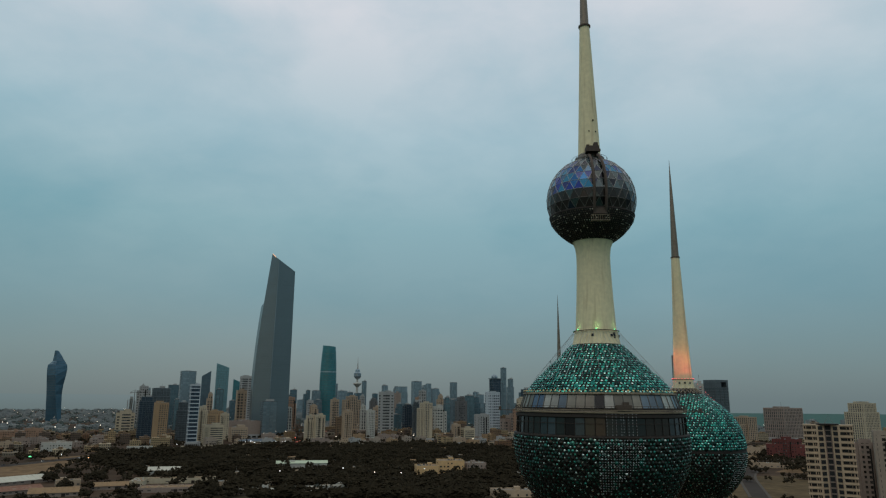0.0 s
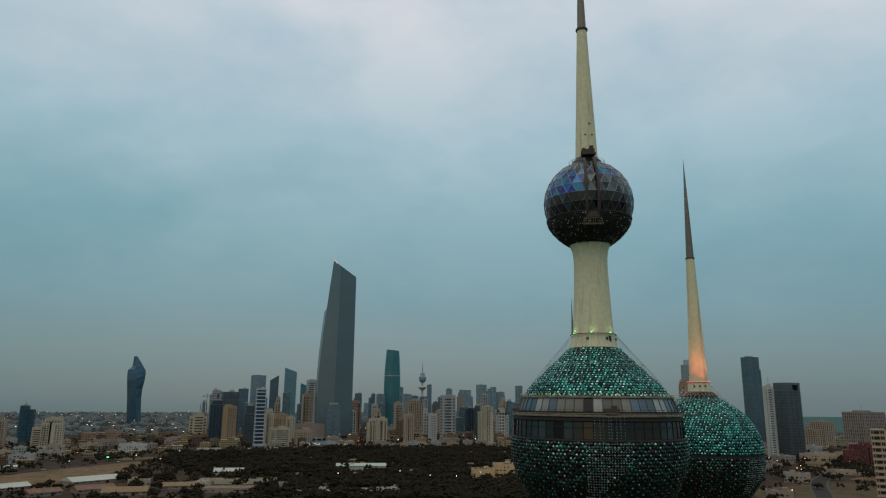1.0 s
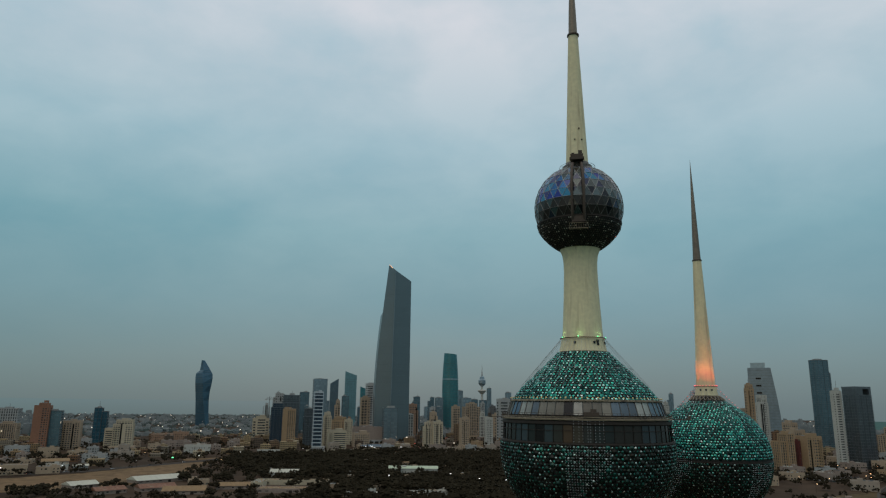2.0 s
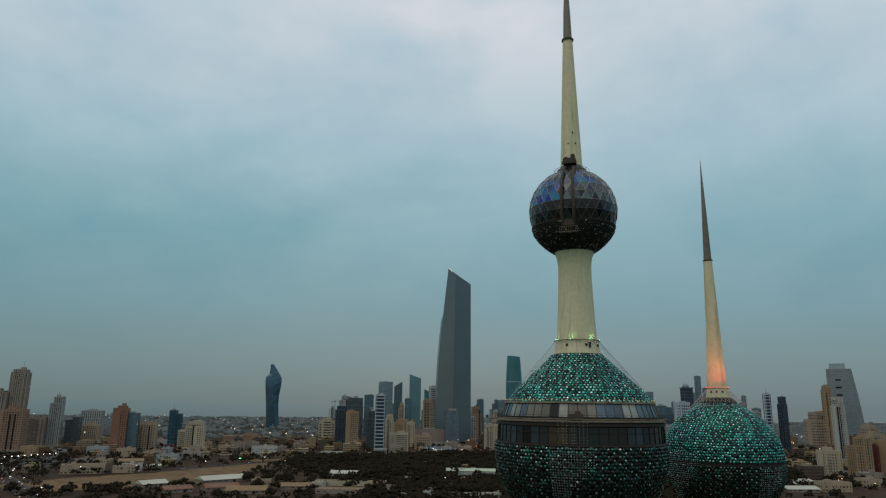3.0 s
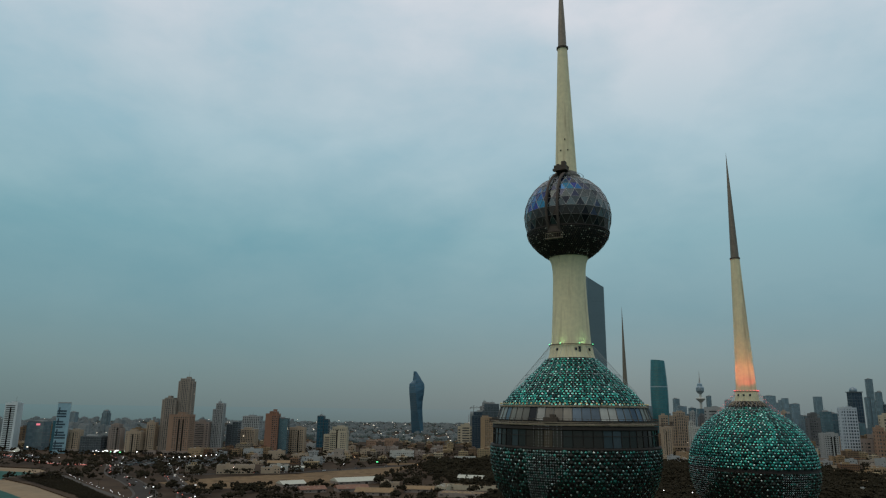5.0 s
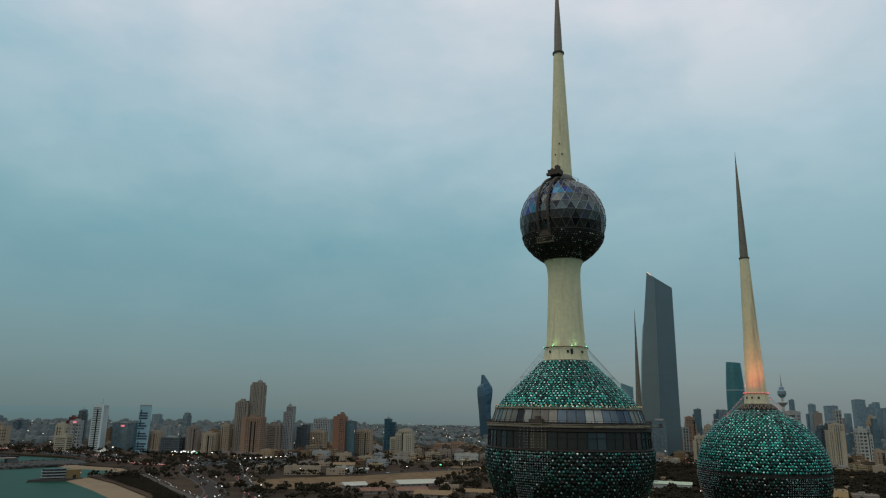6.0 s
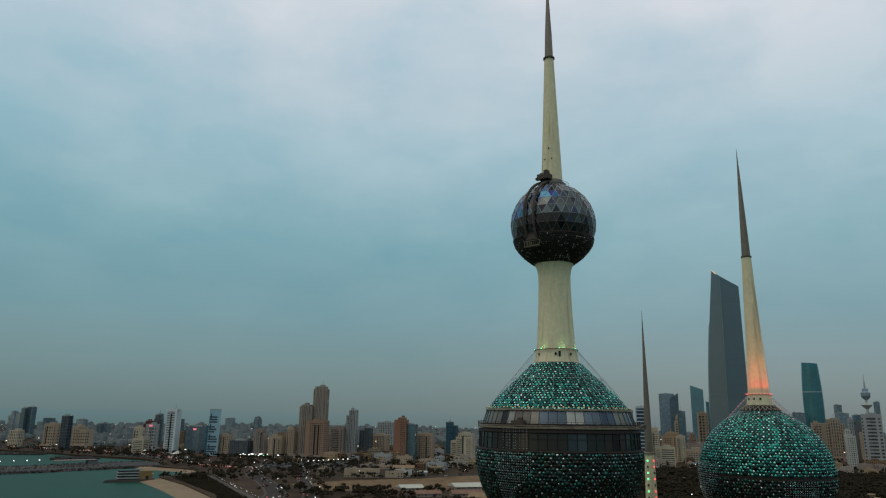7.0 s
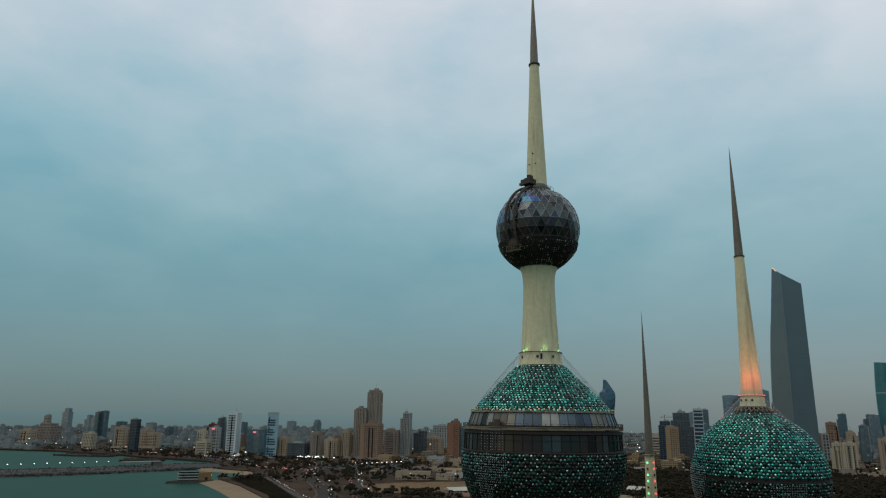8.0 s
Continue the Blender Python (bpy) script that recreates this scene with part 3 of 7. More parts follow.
            panes.append((k, (a, b, up)))
            panes.append((k, (a, up, up2)))
            for p, q in ((a, b), (a, up), (b, up)):
                add_bar(frame_bm, p, q, 0.062, 4)
        part("glazing_frame", frame_bm, FRAME_PALE if k > 1 else FRAME_GREY, t)
    prng = random.Random(8)
    for k, tri in panes:
        c = sum(tri, Vector()) / 3
        out = Vector((c.x, c.y, c.z - C2)).normalized()
        flat = [c + (v - c) * 0.93 for v in tri]
        if (flat[1] - flat[0]).cross(flat[2] - flat[0]).dot(out) < 0:
            flat = flat[::-1]
        me = bpy.data.meshes.new("glass_pane")
        vs = [tuple(v) for v in flat] + [tuple(v - out * 0.06) for v in flat]
        me.from_pydata(vs, [], [(0, 1, 2), (5, 4, 3), (0, 3, 4, 1), (1, 4, 5, 2), (2, 5, 3, 0)])
        az = math.degrees(math.atan2(c.y, c.x))
        # painted reflection: panes in two sectors take the bluer colours
        blue = k >= 2 and (-165 < az < -100 and prng.random() < 0.85 or -85 < az < -55 and k >= 4 and prng.random() < 0.8)
        link("glass_pane", me, REFLECTED_BLUE if blue else (BROWN_GLASS if k <= 1 and prng.random() < 0.8 else COATED), t)
    part("sphere_core", lathe(sphere_profile(R2 - 0.35, C2, z(120.5), z(133.3), 20), 48), BLACK, t, "dark interior of the glazed sphere", smooth=True)
    cap = [(math.sqrt(R2 ** 2 - (zs[-1] - C2) ** 2), zs[-1]), (3.1, z(133.95)), (2.5, z(134.4)), (2.3, z(134.9))]
    part("sphere_cap", lathe(cap, 48), FRAME_GREY, t, smooth=True)
    low = [(4.15, z(115.8)), (5.2, z(116.5)), (6.4, z(117.5)), (7.5, z(118.7)), (8.3, z(119.9)), (8.62, z(121.1))]
    part("lower_bowl", lathe(low, 64), BACKING, t, smooth=True)
    ob = link("lower_bowl_disc", stud_mesh("lower_bowl_disc", studs([(r + 0.05, v) for r, v in low], 0.50, 0.14, rng), 0.14, seed=6), ENAMEL_BROWN, t)
    ob["kind"] = "stuff"
    part("sphere_belt", lathe([(8.5, z(120.9)), (8.75, z(120.95)), (8.75, z(121.25)), (8.5, z(121.3))], 64), DARK_METAL, t)
    # cleaning track, carriage and cradle
    for da in (-7.5, 7.5):
        rings = []
        for i in range(22):
            e = radians(84 - 112 * i / 21)
            r = R2 + 0.45
            cr, sn = r * math.cos(e), r * math.sin(e)
            p = Vector((max(cr, 1.2), math.sin(radians(da)) * 9.0 * (0.55 + 0.45 * math.cos(e)), C2 + sn))
            out = Vector((math.cos(e), 0, math.sin(e)))
            rings.append([tuple(p + out * 0.30 * math.sin(a) + Vector((0, 0.30 * math.cos(a), 0))) for a in [2 * math.pi * q / 6 for q in range(6)]])
        ob = part("track_rail", loft(rings), RUST, t, "dark rusty cleaning rail")
        ob.rotation_euler = (0, 0, radians(-92))
    bm = boxes((2.9, 0, z(135.0), 2.4, 2.6, 1.1), (3.3, 0.7, z(135.9), 1.2, 0.8, 0.9), (2.6, -0.8, z(135.8), 1.0, 0.6, 0.7), (4.0, 0, z(134.5), 0.8, 3.0, 0.5))
    ob = part("winch_carriage", bm, RUST, t, "dark winch carriage at the top of the rails")
    ob.rotation_euler = (0, 0, radians(-92))
    bm = boxes((8.6, 0, z(118.3), 0.08, 3.6, 0.08), (8.6, 0, z(119.5), 0.08, 3.6, 0.08), (8.45, 0, z(118.35), 0.9, 3.5, 0.1), *[(8.6, -1.8 + 0.45 * i, z(118.9), 0.06, 0.06, 1.2) for i in range(9)])
    ob = part("cradle", bm, LEDGE, t, "pale window-cleaning cradle with railing")
    ob.rotation_euler = (0, 0, radians(-92))
    bm = boxes((8.3, 0, z(120.3), 0.9, 2.6, 1.2))
    ob = part("cradle_hood", bm, RUST, t)
    ob.rotation_euler = (0, 0, radians(-92))
    bm = bmesh.new()
    for i in range(36):
        add_bar(bm, polar(3.7, i * 10, z(133.9)), polar(3.7, i * 10 + 10, z(133.9)), 0.04, 4)
        if i % 3 == 0:
            add_bar(bm, polar(3.7, i * 10, z(133.1)), polar(3.7, i * 10, z(133.9)), 0.04, 4)
    part("cap_rail", bm, RUST, t)
    flood(x, y, 97.6, 5.0, (0.45, 1.0, 0.45), 26, 6, -100)
    return t


def water_tower(x, y):
    t = thing("water_tower", x, y, 3, "cream concrete tower with one disc-clad sphere and spire", "tower")
    z = lambda v: v - 3.0
    part("base_shaft", lathe([(8.0, 0), (6.0, 8), (5.2, 25), (5.0, 45), (5.6, z(60.5))], 64), CONCRETE, t, smooth=True)
    part("upper_shaft", lathe([(2.25, z(89.1)), (2.05, z(93)), (1.55, z(105)), (1.03, z(120.2))], 48), CONCRETE, t, smooth=True)
    part("spire", lathe([(0.95, z(120.4)), (0.72, z(128)), (0.38, z(138)), (0.02, z(147.2))], 24), SPIRE, t, "weathered bronze-brown spire", smooth=True)
    part("spire_ring", lathe([(1.0, z(120.15)), (1.15, z(120.2)), (1.15, z(120.5)), (0.9, z(120.55))], 40), RUST, t)
    part("collar", lathe([(2.70, z(87.0)), (2.5, z(88)), (2.42, z(89.0)), (2.2, z(89.1))], 48), CONCRETE, t, smooth=True)
    led_collar(t, 2.6, z(89.15), LED_RED, 22, DARK_METAL)
    for a in (-70, -100, -130):
        ob = part("port", boxes((0, 0, 0, 0.3, 0.4, 0.45)), BLACK, t, at=polar(2.46, a, z(88.3)))
        ob.rotation_euler = (0, 0, radians(a))
    cable_skirt(t, 2.6, z(88.7), 8.0, z(82.9), 36)
    R, ZC = 13.4, z(72.4)
    ball = sphere_profile(R, ZC, z(60.2), z(83.0), 40) + [(7.0, z(83.9)), (5.6, z(84.7)), (4.4, z(85.5)), (3.4, z(86.3)), (2.75, z(87.0))]
    part("sphere_shell", lathe(ball, 96), BACKING, t, "dark steel sphere under the discs", smooth=True)
    body = [(r + 0.05, v) for r, v in ball]
    upper = studs([q for q in body if z(72.3) < q[1] < z(86.0)], 0.70, 0.272, random.Random(4))
    lower = studs([q for q in body if q[1] < z(72.4)], 0.70, 0.272, random.Random(4))
    clad(t, "sphere_disc", upper, [p for p in upper if -1.9 < p[0] < -0.9 and z(73.0) < p[1] < z(77)][:200], 0.272, 9)
    # lower half in the deep palette, shade put into the enamel
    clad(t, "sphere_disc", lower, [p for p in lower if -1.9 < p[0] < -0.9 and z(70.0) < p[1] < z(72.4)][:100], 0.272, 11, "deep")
    part("equator_seam", lathe([(13.4, z(72.15)), (13.52, z(72.2)), (13.52, z(72.45)), (13.4, z(72.5))], 96), DARK_METAL, t)
    bm = bmesh.new()
    for i in range(24):
        for s in (-1, 1):
            add_bar(bm, polar(4.25, i * 15, z(85.9)), polar(2.95, i * 15 + 15 * s, z(87.0)), 0.08, 4)
    part("neck_lattice", bm, LEDGE, t, "pale lattice round the neck")
    flood(x, y, 89.4, 4.3, (1.0, 0.06, 0.035), 300, 9, -90, 9.0)
    for a in (-172, -150, -26, -8):
        top, foot = polar(2.75, a, z(88.6)), polar(8.1, a, z(83.0))
        part("red_light_string", boxes(*[(*(top.lerp(foot, i / 9)), 0.08, 0.08, 0.08) for i in range(10)]), LED_RED, t, "string of red lights on a stay")
    flood(x, y, 89.0, 6.5, (1.0, 0.40, 0.12), 880, 7, -110, 30.0)
    return t


def needle(x, y):
    t = thing("needle_tower", x, y, 3, "slim concrete needle with rows of coloured lamps", "tower")
    z = lambda v: v - 3.0
    part("shaft", lathe([(3.4, 0), (2.4, z(30)), (1.75, z(50)), (1.38, z(65.3)), (1.16, z(75.3))], 40), CONCRETE, t, smooth=True)
    part("platform", lathe([(1.1, z(75.2)), (1.55, z(75.3)), (1.55, z(75.5)), (1.0, z(75.6))], 32), LEDGE, t)
    part("spire", lathe([(1.02, z(75.6)), (0.80, z(84)), (0.62, z(91)), (0.3, z(102)), (0.02, z(111.6))], 24), SPIRE, t, "dark bronze needle point", smooth=True)
    for a, mat in ((-92, LED_GREEN), (-18, LED_RED), (90, LED_GREEN), (170, LED_RED)):
        for i in range(14):
            v = 73.6 - 1.45 * i
            r = 1.2 + (75.3 - v) * 0.0225
            on = (i * 7 + int(a)) % 5 > 1
            ob = part("lamp" if on else "port", boxes((0, 0, 0, 0.24, 0.34, 0.42)), mat if on else BLACK, t, at=polar(r, a, z(v)))
            ob.rotation_euler = (0, 0, radians(a))
    return t


great_tower(29.3, 139.1)
water_tower(59.3, 175.2)
needle(29.9, 183.8)
bead_curtain("light_curtain", 29.3, 139.1, 76.4, 16.6, -104, -78, 77.2, 66.5, 0.45, "hanging net of small white light beads on the sphere")
bead_curtain("light_curtain", 59.3, 175.2, 72.4, 13.4, -62, -34, 71.8, 63.0, 0.45, "hanging net of small white light beads on the sphere")
bead_curtain("light_curtain", 59.3, 175.2, 72.4, 13.4, -156, -118, 74.8, 63.0, 0.45, "hanging net of small white light beads on the sphere")


strings = thing("light_string", 29.3, 139.1, 0, "strings of white light beads hanging before the windows", "light strings")
base, faces = disc_data(0.055, 0.6, 0.03)
for a in (-99, -95.8, -93.5, -90.5, -89, -86, -83.5, -81):
    vs, fs = [], []
    for i in range(9):
        p = base[:, [2, 0, 1]] @ np.array(Matrix.Rotation(radians(a), 3, "Z")).T + np.array(polar(16.46 + 0.01 * i, a, 81.6 - 0.5 * i))
        fs.extend(tuple(len(vs) + q for q in f) for f in faces)
        vs.extend(p.tolist())
    me = bpy.data.meshes.new("string")
    me.from_pydata(vs, [], fs)
    link("string", me, LED_WHITE, strings)["kind"] = "stuff"


# ---- city buildings ----
WORDS = {"cream": "cream", "ochre": "ochre", "tan": "tan", "white": "white", "grey": "grey", "brown": "brown", "bronze": "bronze-brown", "red": "brick-red", "orange": "orange-tan", "rust": "rust-brown", "pearl": "pearl-white", "dark": "dark", "navy": "white-framed",
         "blue": "blue", "blue2": "bright blue", "pale": "haze-paled blue-grey", "teal": "teal", "steel": "steel-grey", "tealbright": "teal"}
PLACED = [(29, 139, 40), (59, 175, 40), (30, 184, 30), (-351, 1570, 60), (-1222, 2318, 50), (-346, 2330, 45), (-391, 3679, 30), (622, 2335, 70), (-1110, 817, 20), (-743, 1755, 16), (272, 491, 24), (356, 1262, 16), (178, 2005, 20)]


def quick_boxes(name, rows, mat, parent, kind="stuff", label=""):
    """Many boxes (cx, cy, cz, sx, sy, sz) joined in one mesh."""
    corner = np.array([(i, j, k) for k in (-0.5, 0.5) for i, j in ((-0.5, -0.5), (0.5, -0.5), (0.5, 0.5), (-0.5, 0.5))])
    quad = np.array([(3, 2, 1, 0), (4, 5, 6, 7), (0, 1, 5, 4), (1, 2, 6, 5), (2, 3, 7, 6), (3, 0, 4, 7)])
    r = np.array(rows, float)
    vs = (corner[None] * r[:, None, 3:] + r[:, None, :3]).reshape(-1, 3)
    fs = (quad[None] + 8 * np.arange(len(r))[:, None, None]).reshape(-1, 4)
    me = bpy.data.meshes.new(name)
    me.from_pydata(vs.tolist(), [], fs.tolist())
    ob = link(name, me, mat, parent, label)
    if kind and len(r) > 1:
        ob["kind"] = kind
    return ob


def quick_quads(name, quads, mat, parent):
    me = bpy.data.meshes.new(name)
    me.from_pydata([p for q in quads for p in q], [], [tuple(range(4 * i, 4 * i + 4)) for i in range(len(quads))])
    ob = link(name, me, mat, parent)
    ob["kind"] = "stuff"
    return ob


def facade_panes(cx, cy, w, d, z0, z1, floors, cell):
    """One pane for each bay and storey on the four faces of a box; the shore faces first."""
    out = []
    dz = (z1 - z0) / floors
    for axis, length, face in ((0, w, -d / 2), (1, d, w / 2), (1, d, -w / 2), (0, w, d / 2)):
        n = max(2, round(length / cell))
        for i in range(n):
            a, b = -length / 2 + length * (i + 0.04) / n, -length / 2 + length * (i + 0.96) / n
            if face > 0 and axis == 0 or face < 0 and axis == 1:
                a, b = b, a
            for f in range(floors):
                lo, hi = z0 + dz * (f + 0.03), z0 + dz * (f + 0.97)
                if axis == 0:
                    out.append(((cx + a, cy + face, lo), (cx + b, cy + face, lo), (cx + b, cy + face, hi), (cx + a, cy + face, hi)))
                else:
                    out.append(((cx + face, cy + a, lo), (cx + face, cy + b, lo), (cx + face, cy + b, hi), (cx + face, cy + a, hi)))
    return out


def tones(c, spread):
    return [(p, tuple(v * k for v in c)) for p, k in zip((0.0, 0.22, 0.5, 0.72, 0.9), spread)]


# pale: glass of far towers, lightened to hold the haze
PANES = {k: material("panes_" + k, (1, 1, 1), 0.2, 0.4, vary=0.12, grain=0.05, bump=0, island=tones(c, (0.88, 0.96, 1.0, 1.05, 1.16))) for k, c in {
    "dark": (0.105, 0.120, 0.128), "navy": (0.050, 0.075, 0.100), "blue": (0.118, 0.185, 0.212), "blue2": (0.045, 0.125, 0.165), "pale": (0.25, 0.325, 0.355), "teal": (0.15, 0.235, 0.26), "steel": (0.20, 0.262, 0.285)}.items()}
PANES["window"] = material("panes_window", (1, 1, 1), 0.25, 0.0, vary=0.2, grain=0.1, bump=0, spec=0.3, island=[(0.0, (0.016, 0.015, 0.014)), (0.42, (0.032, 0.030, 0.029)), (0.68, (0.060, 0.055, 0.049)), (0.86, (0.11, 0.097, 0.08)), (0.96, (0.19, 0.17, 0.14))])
# window panes lightened in colour to stand in for distance haze
PANES["bay"] = material("panes_hazed_window", (1, 1, 1), 0.25, 0.0, vary=0.2, grain=0.1, bump=0, spec=0.3, island=[(0.0, (0.055, 0.057, 0.057)), (0.35, (0.080, 0.080, 0.077)), (0.7, (0.115, 0.112, 0.105)), (0.9, (0.17, 0.165, 0.15))])
LIT_WINDOW = glow("lit_window", (1.0, 0.80, 0.52), 0.8)


def tower_block(style, x, y, w, d, h, turn=26.0, plant=True, storey=3.6, bays=True, tiers=None, slots=None, balconies=None, blank=None, floor=None):
    """A high building: tiers of a glazed core with panes, one band a storey, piers, balconies, parapet and roof gear."""
    mode, tone = style.split("_")
    k = random.Random(int(abs(x) * 7 + abs(y)))
    far = math.hypot(x, y) > 1500
    # beyond 850 m windows take the panes paled for haze
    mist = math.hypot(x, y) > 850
    if mode == "glass":
        core, skin, label = PANES[tone], GLASS["dark"], WORDS[tone] + " glass curtain-wall tower with thin mullions"
    else:
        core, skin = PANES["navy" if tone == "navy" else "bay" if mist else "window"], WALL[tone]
        label = WORDS[tone] + {"bands": " concrete block with ribbon windows on each floor", "grid": " concrete block with regular window bays", "fins": " concrete block with tall upright fins"}[mode]
    PLACED.append((x, y, 0.62 * math.hypot(w, d)))
    b = thing("tower_block" if h > 45 else "apartment_block", x, y, 3, label, "building", turn=turn)
    if tiers is None:
        roll = k.random()
        if h < 40 or not bays or roll < 0.42:
            tiers = [(0, 0, 1, 1, 0, 1)]
        elif roll < 0.66:
            s = k.uniform(0.66, 0.86)
            tiers = [(0, 0, 1, 1, 0, k.uniform(0.78, 0.92)), (k.uniform(-0.1, 0.1), 0, s, s, 0.7, 1)]
        elif roll < 0.84:
            e, s = k.choice((-1, 1)), k.uniform(0.45, 0.62)
            tiers = [(e * (1 - s) / 2, 0, s, 1, 0, 1), (-e * s / 2, 0.04, 1 - s, 0.92, 0, k.uniform(0.72, 0.93))]
        else:
            tiers = [(0, 0, 0.62, 1, 0, 1), (0, 0.03, 1, 0.84, 0, k.uniform(0.86, 0.96))]
    unit = {"glass": 4.0, "bands": 3.4, "grid": 3.6, "fins": 3.4}[mode]
    unit = max(unit, storey if far else unit)
    unit = floor or unit
    cell = {"glass": 4.2, "bands": 5.2, "grid": 3.9, "fins": 3.2}[mode] * (1.5 if far else 1.0)
    bands, piers, panes, lit = [], [], [], []
    for tx, ty, tw, td, f0, f1 in tiers:
        cx, cy, sw, sd, z0, z1 = tx * w, ty * d, tw * w, td * d, f0 * h, f1 * h
        part("body", boxes((cx, cy, (z0 + z1) / 2, sw - 0.8, sd - 0.8, z1 - z0)), GLASS["window"] if mode != "glass" else skin, b)
        floors = max(3, round((z1 - z0) / unit))
        step = (z1 - z0) / floors
        cells = facade_panes(cx, cy, sw - 0.72, sd - 0.72, z0, z1, floors, cell)
        for q in cells:
            (lit if k.random() < 0.0012 and not far and not floor else panes).append(q)
        tall = {"glass": 0.28, "bands": step * (0.26 if tone == "navy" else 0.50), "grid": step * 0.44, "fins": step * 0.22}[mode]
        for i in range(floors + 1):
            v = min(z1 - tall / 2, z0 + i * step + tall / 2)
            bands.append((cx, cy, v, sw, sd, tall))
        if mode == "bands":
            c = 0.7 if tone == "navy" else 1.8
        else:
            c = 0.4 if mode == "glass" else 1.6
            for length, across, axis in ((sw, sd, 0), (sd, sw, 1)):
                n = max(2, round((length - 0.72) / cell))
                if mode == "glass":
                    n = max(2, n // 2)
                wide = {"glass": 0.22, "grid": cell * 0.36, "fins": cell * 0.46}[mode]
                for i in range(1, n):
                    u = -length / 2 + length * i / n
                    piers.append((cx + u, cy, (z0 + z1) / 2, wide, across + 0.1, z1 - z0) if axis == 0 else (cx, cy + u, (z0 + z1) / 2, across + 0.1, wide, z1 - z0))
        for sx in (-1, 1):
            for sy in (-1, 1):
                piers.append((cx + sx * (sw / 2 - c / 2 + 0.08), cy + sy * (sd / 2 - c / 2 + 0.08), (z0 + z1) / 2, c, c, z1 - z0))
        for px, py, lx, ly in ((cx, cy + sd / 2 - 0.2, sw + 0.2, 0.4), (cx, cy - sd / 2 + 0.2, sw + 0.2, 0.4), (cx + sw / 2 - 0.2, cy, 0.4, sd - 0.6), (cx - sw / 2 + 0.2, cy, 0.4, sd - 0.6)):
            piers.append((px, py, z1 + 0.55, lx, ly, 1.1))
    if mode == "grid" and slots is None:
        slots = [(k.uniform(-0.35, 0.35), k.uniform(0.05, 0.10)) for _ in range(k.choice((0, 1, 1, 2)))]
    # dark boxes stand slightly proud and imitate shade in balcony recesses
    for u, wide in slots or ():
        part("balcony_slot", boxes((u * w, 0, h * 0.46, w * wide, d + 0.5, h * 0.88)), GLASS["window"], b, "dark strip painting the shade of a balcony column")
    if mode in ("grid", "bands") and h > 30 and blank is None:
        blank = [(k.uniform(-0.38, 0.38), k.uniform(0.08, 0.16), 0), (k.uniform(-0.3, 0.3), k.uniform(0.2, 0.5), 1)]
    low = min(t[5] for t in tiers) * h
    for u, wide, axis in blank or ():
        size = (u * w, 0, low / 2, w * wide, d + 0.3, low) if axis == 0 else (0, u * d, low / 2, w + 0.3, d * wide, low)
        part("blank_wall", boxes(size), skin, b)
    if balconies is None and mode in ("grid", "bands") and h > 28 and k.random() < 0.6:
        balconies = [(k.choice((-0.36, 0.36, 0.12, -0.12)), k.uniform(0.14, 0.26))]
    rails = []
    for u, wide in balconies or ():
        for i in range(1, int(low / unit)):
            rails.append((u * w, -d / 2 - 0.7, i * unit, w * wide, 1.5, 0.25))
            rails.append((u * w, -d / 2 - 1.4, i * unit + 0.55, w * wide, 0.12, 1.0))
    quick_quads("window_pane", panes, core, b)
    if lit:
        quick_quads("lit_window", lit, LIT_WINDOW, b)
    quick_boxes("floor_band", bands, skin, b)
    quick_boxes("pier", piers, skin, b)
    if rails:
        quick_boxes("balcony", rails, skin, b)
    if mode != "glass" and h > 30 and k.random() < 0.6:
        part("podium", boxes((k.uniform(-3, 3), 0, 3.5, w + 8, d + 6, 7)), WALL[k.choice(("tan", "brown", "grey"))], b, "low shop podium")
        quick_boxes("shop_front", [(-w / 2 - 2 + (w + 4) * (i + 0.5) / 6, -d / 2 - 3.05, 2.2, (w + 4) / 8, 0.4, 3.2) for i in range(6)], GLASS["window"], b)
    if plant:
        tx, ty, tw, td, _, _ = max(tiers, key=lambda t: t[5])
        cx, cy, sw, sd = tx * w, ty * d, tw * w, td * d
        px, py, high = cx + k.uniform(-0.15, 0.15) * sw, cy + k.uniform(-0.1, 0.1) * sd, k.uniform(2.6, 5.2)
        part("plant_room", boxes((px, py, h + high / 2, sw * k.uniform(0.3, 0.55), sd * k.uniform(0.35, 0.6), high)), skin if mode != "glass" else WALL["grey"], b)
        quick_boxes("roof_tank", [(cx + k.uniform(-0.38, 0.38) * sw, cy + k.uniform(-0.4, 0.4) * sd, h + 0.9, k.uniform(1.4, 3), k.uniform(1.4, 3), 1.8) for _ in range(k.randrange(3, 8))], WALL["grey"], b)
        if k.random() < 0.4:
            bm = bmesh.new()
            add_bar(bm, (px, py, h + high), (px, py, h + high + k.uniform(4, 10)), 0.18, 5)
            part("mast", bm, DARK_METAL, b)
    return b


tower_block("bands_cream", -680, 1583, 37.3, 29.8, 48, storey=6.4)
tower_block("grid_grey", -873, 2146, 37.9, 30.4, 110, storey=8.0)
tower_block("glass_navy", -563, 1405, 30.4, 24.4, 79)
tower_block("grid_ochre", -479, 1255, 22.8, 18.2, 69, tiers=[(0, 0, 1, 1, 0, 1)], slots=[], balconies=[], blank=[(-0.3, 0.3, 0)])
tower_block("glass_dark", -581, 1510, 39.9, 31.9, 97, storey=6.4)
tower_block("glass_blue", -691, 1889, 24.9, 20.0, 110, storey=6.4)
tower_block("glass_pale", -956, 2762, 54.2, 43.4, 177, storey=8.0)
tower_block("bands_grey", -540, 2043, 30.5, 24.4, 139, storey=6.4)
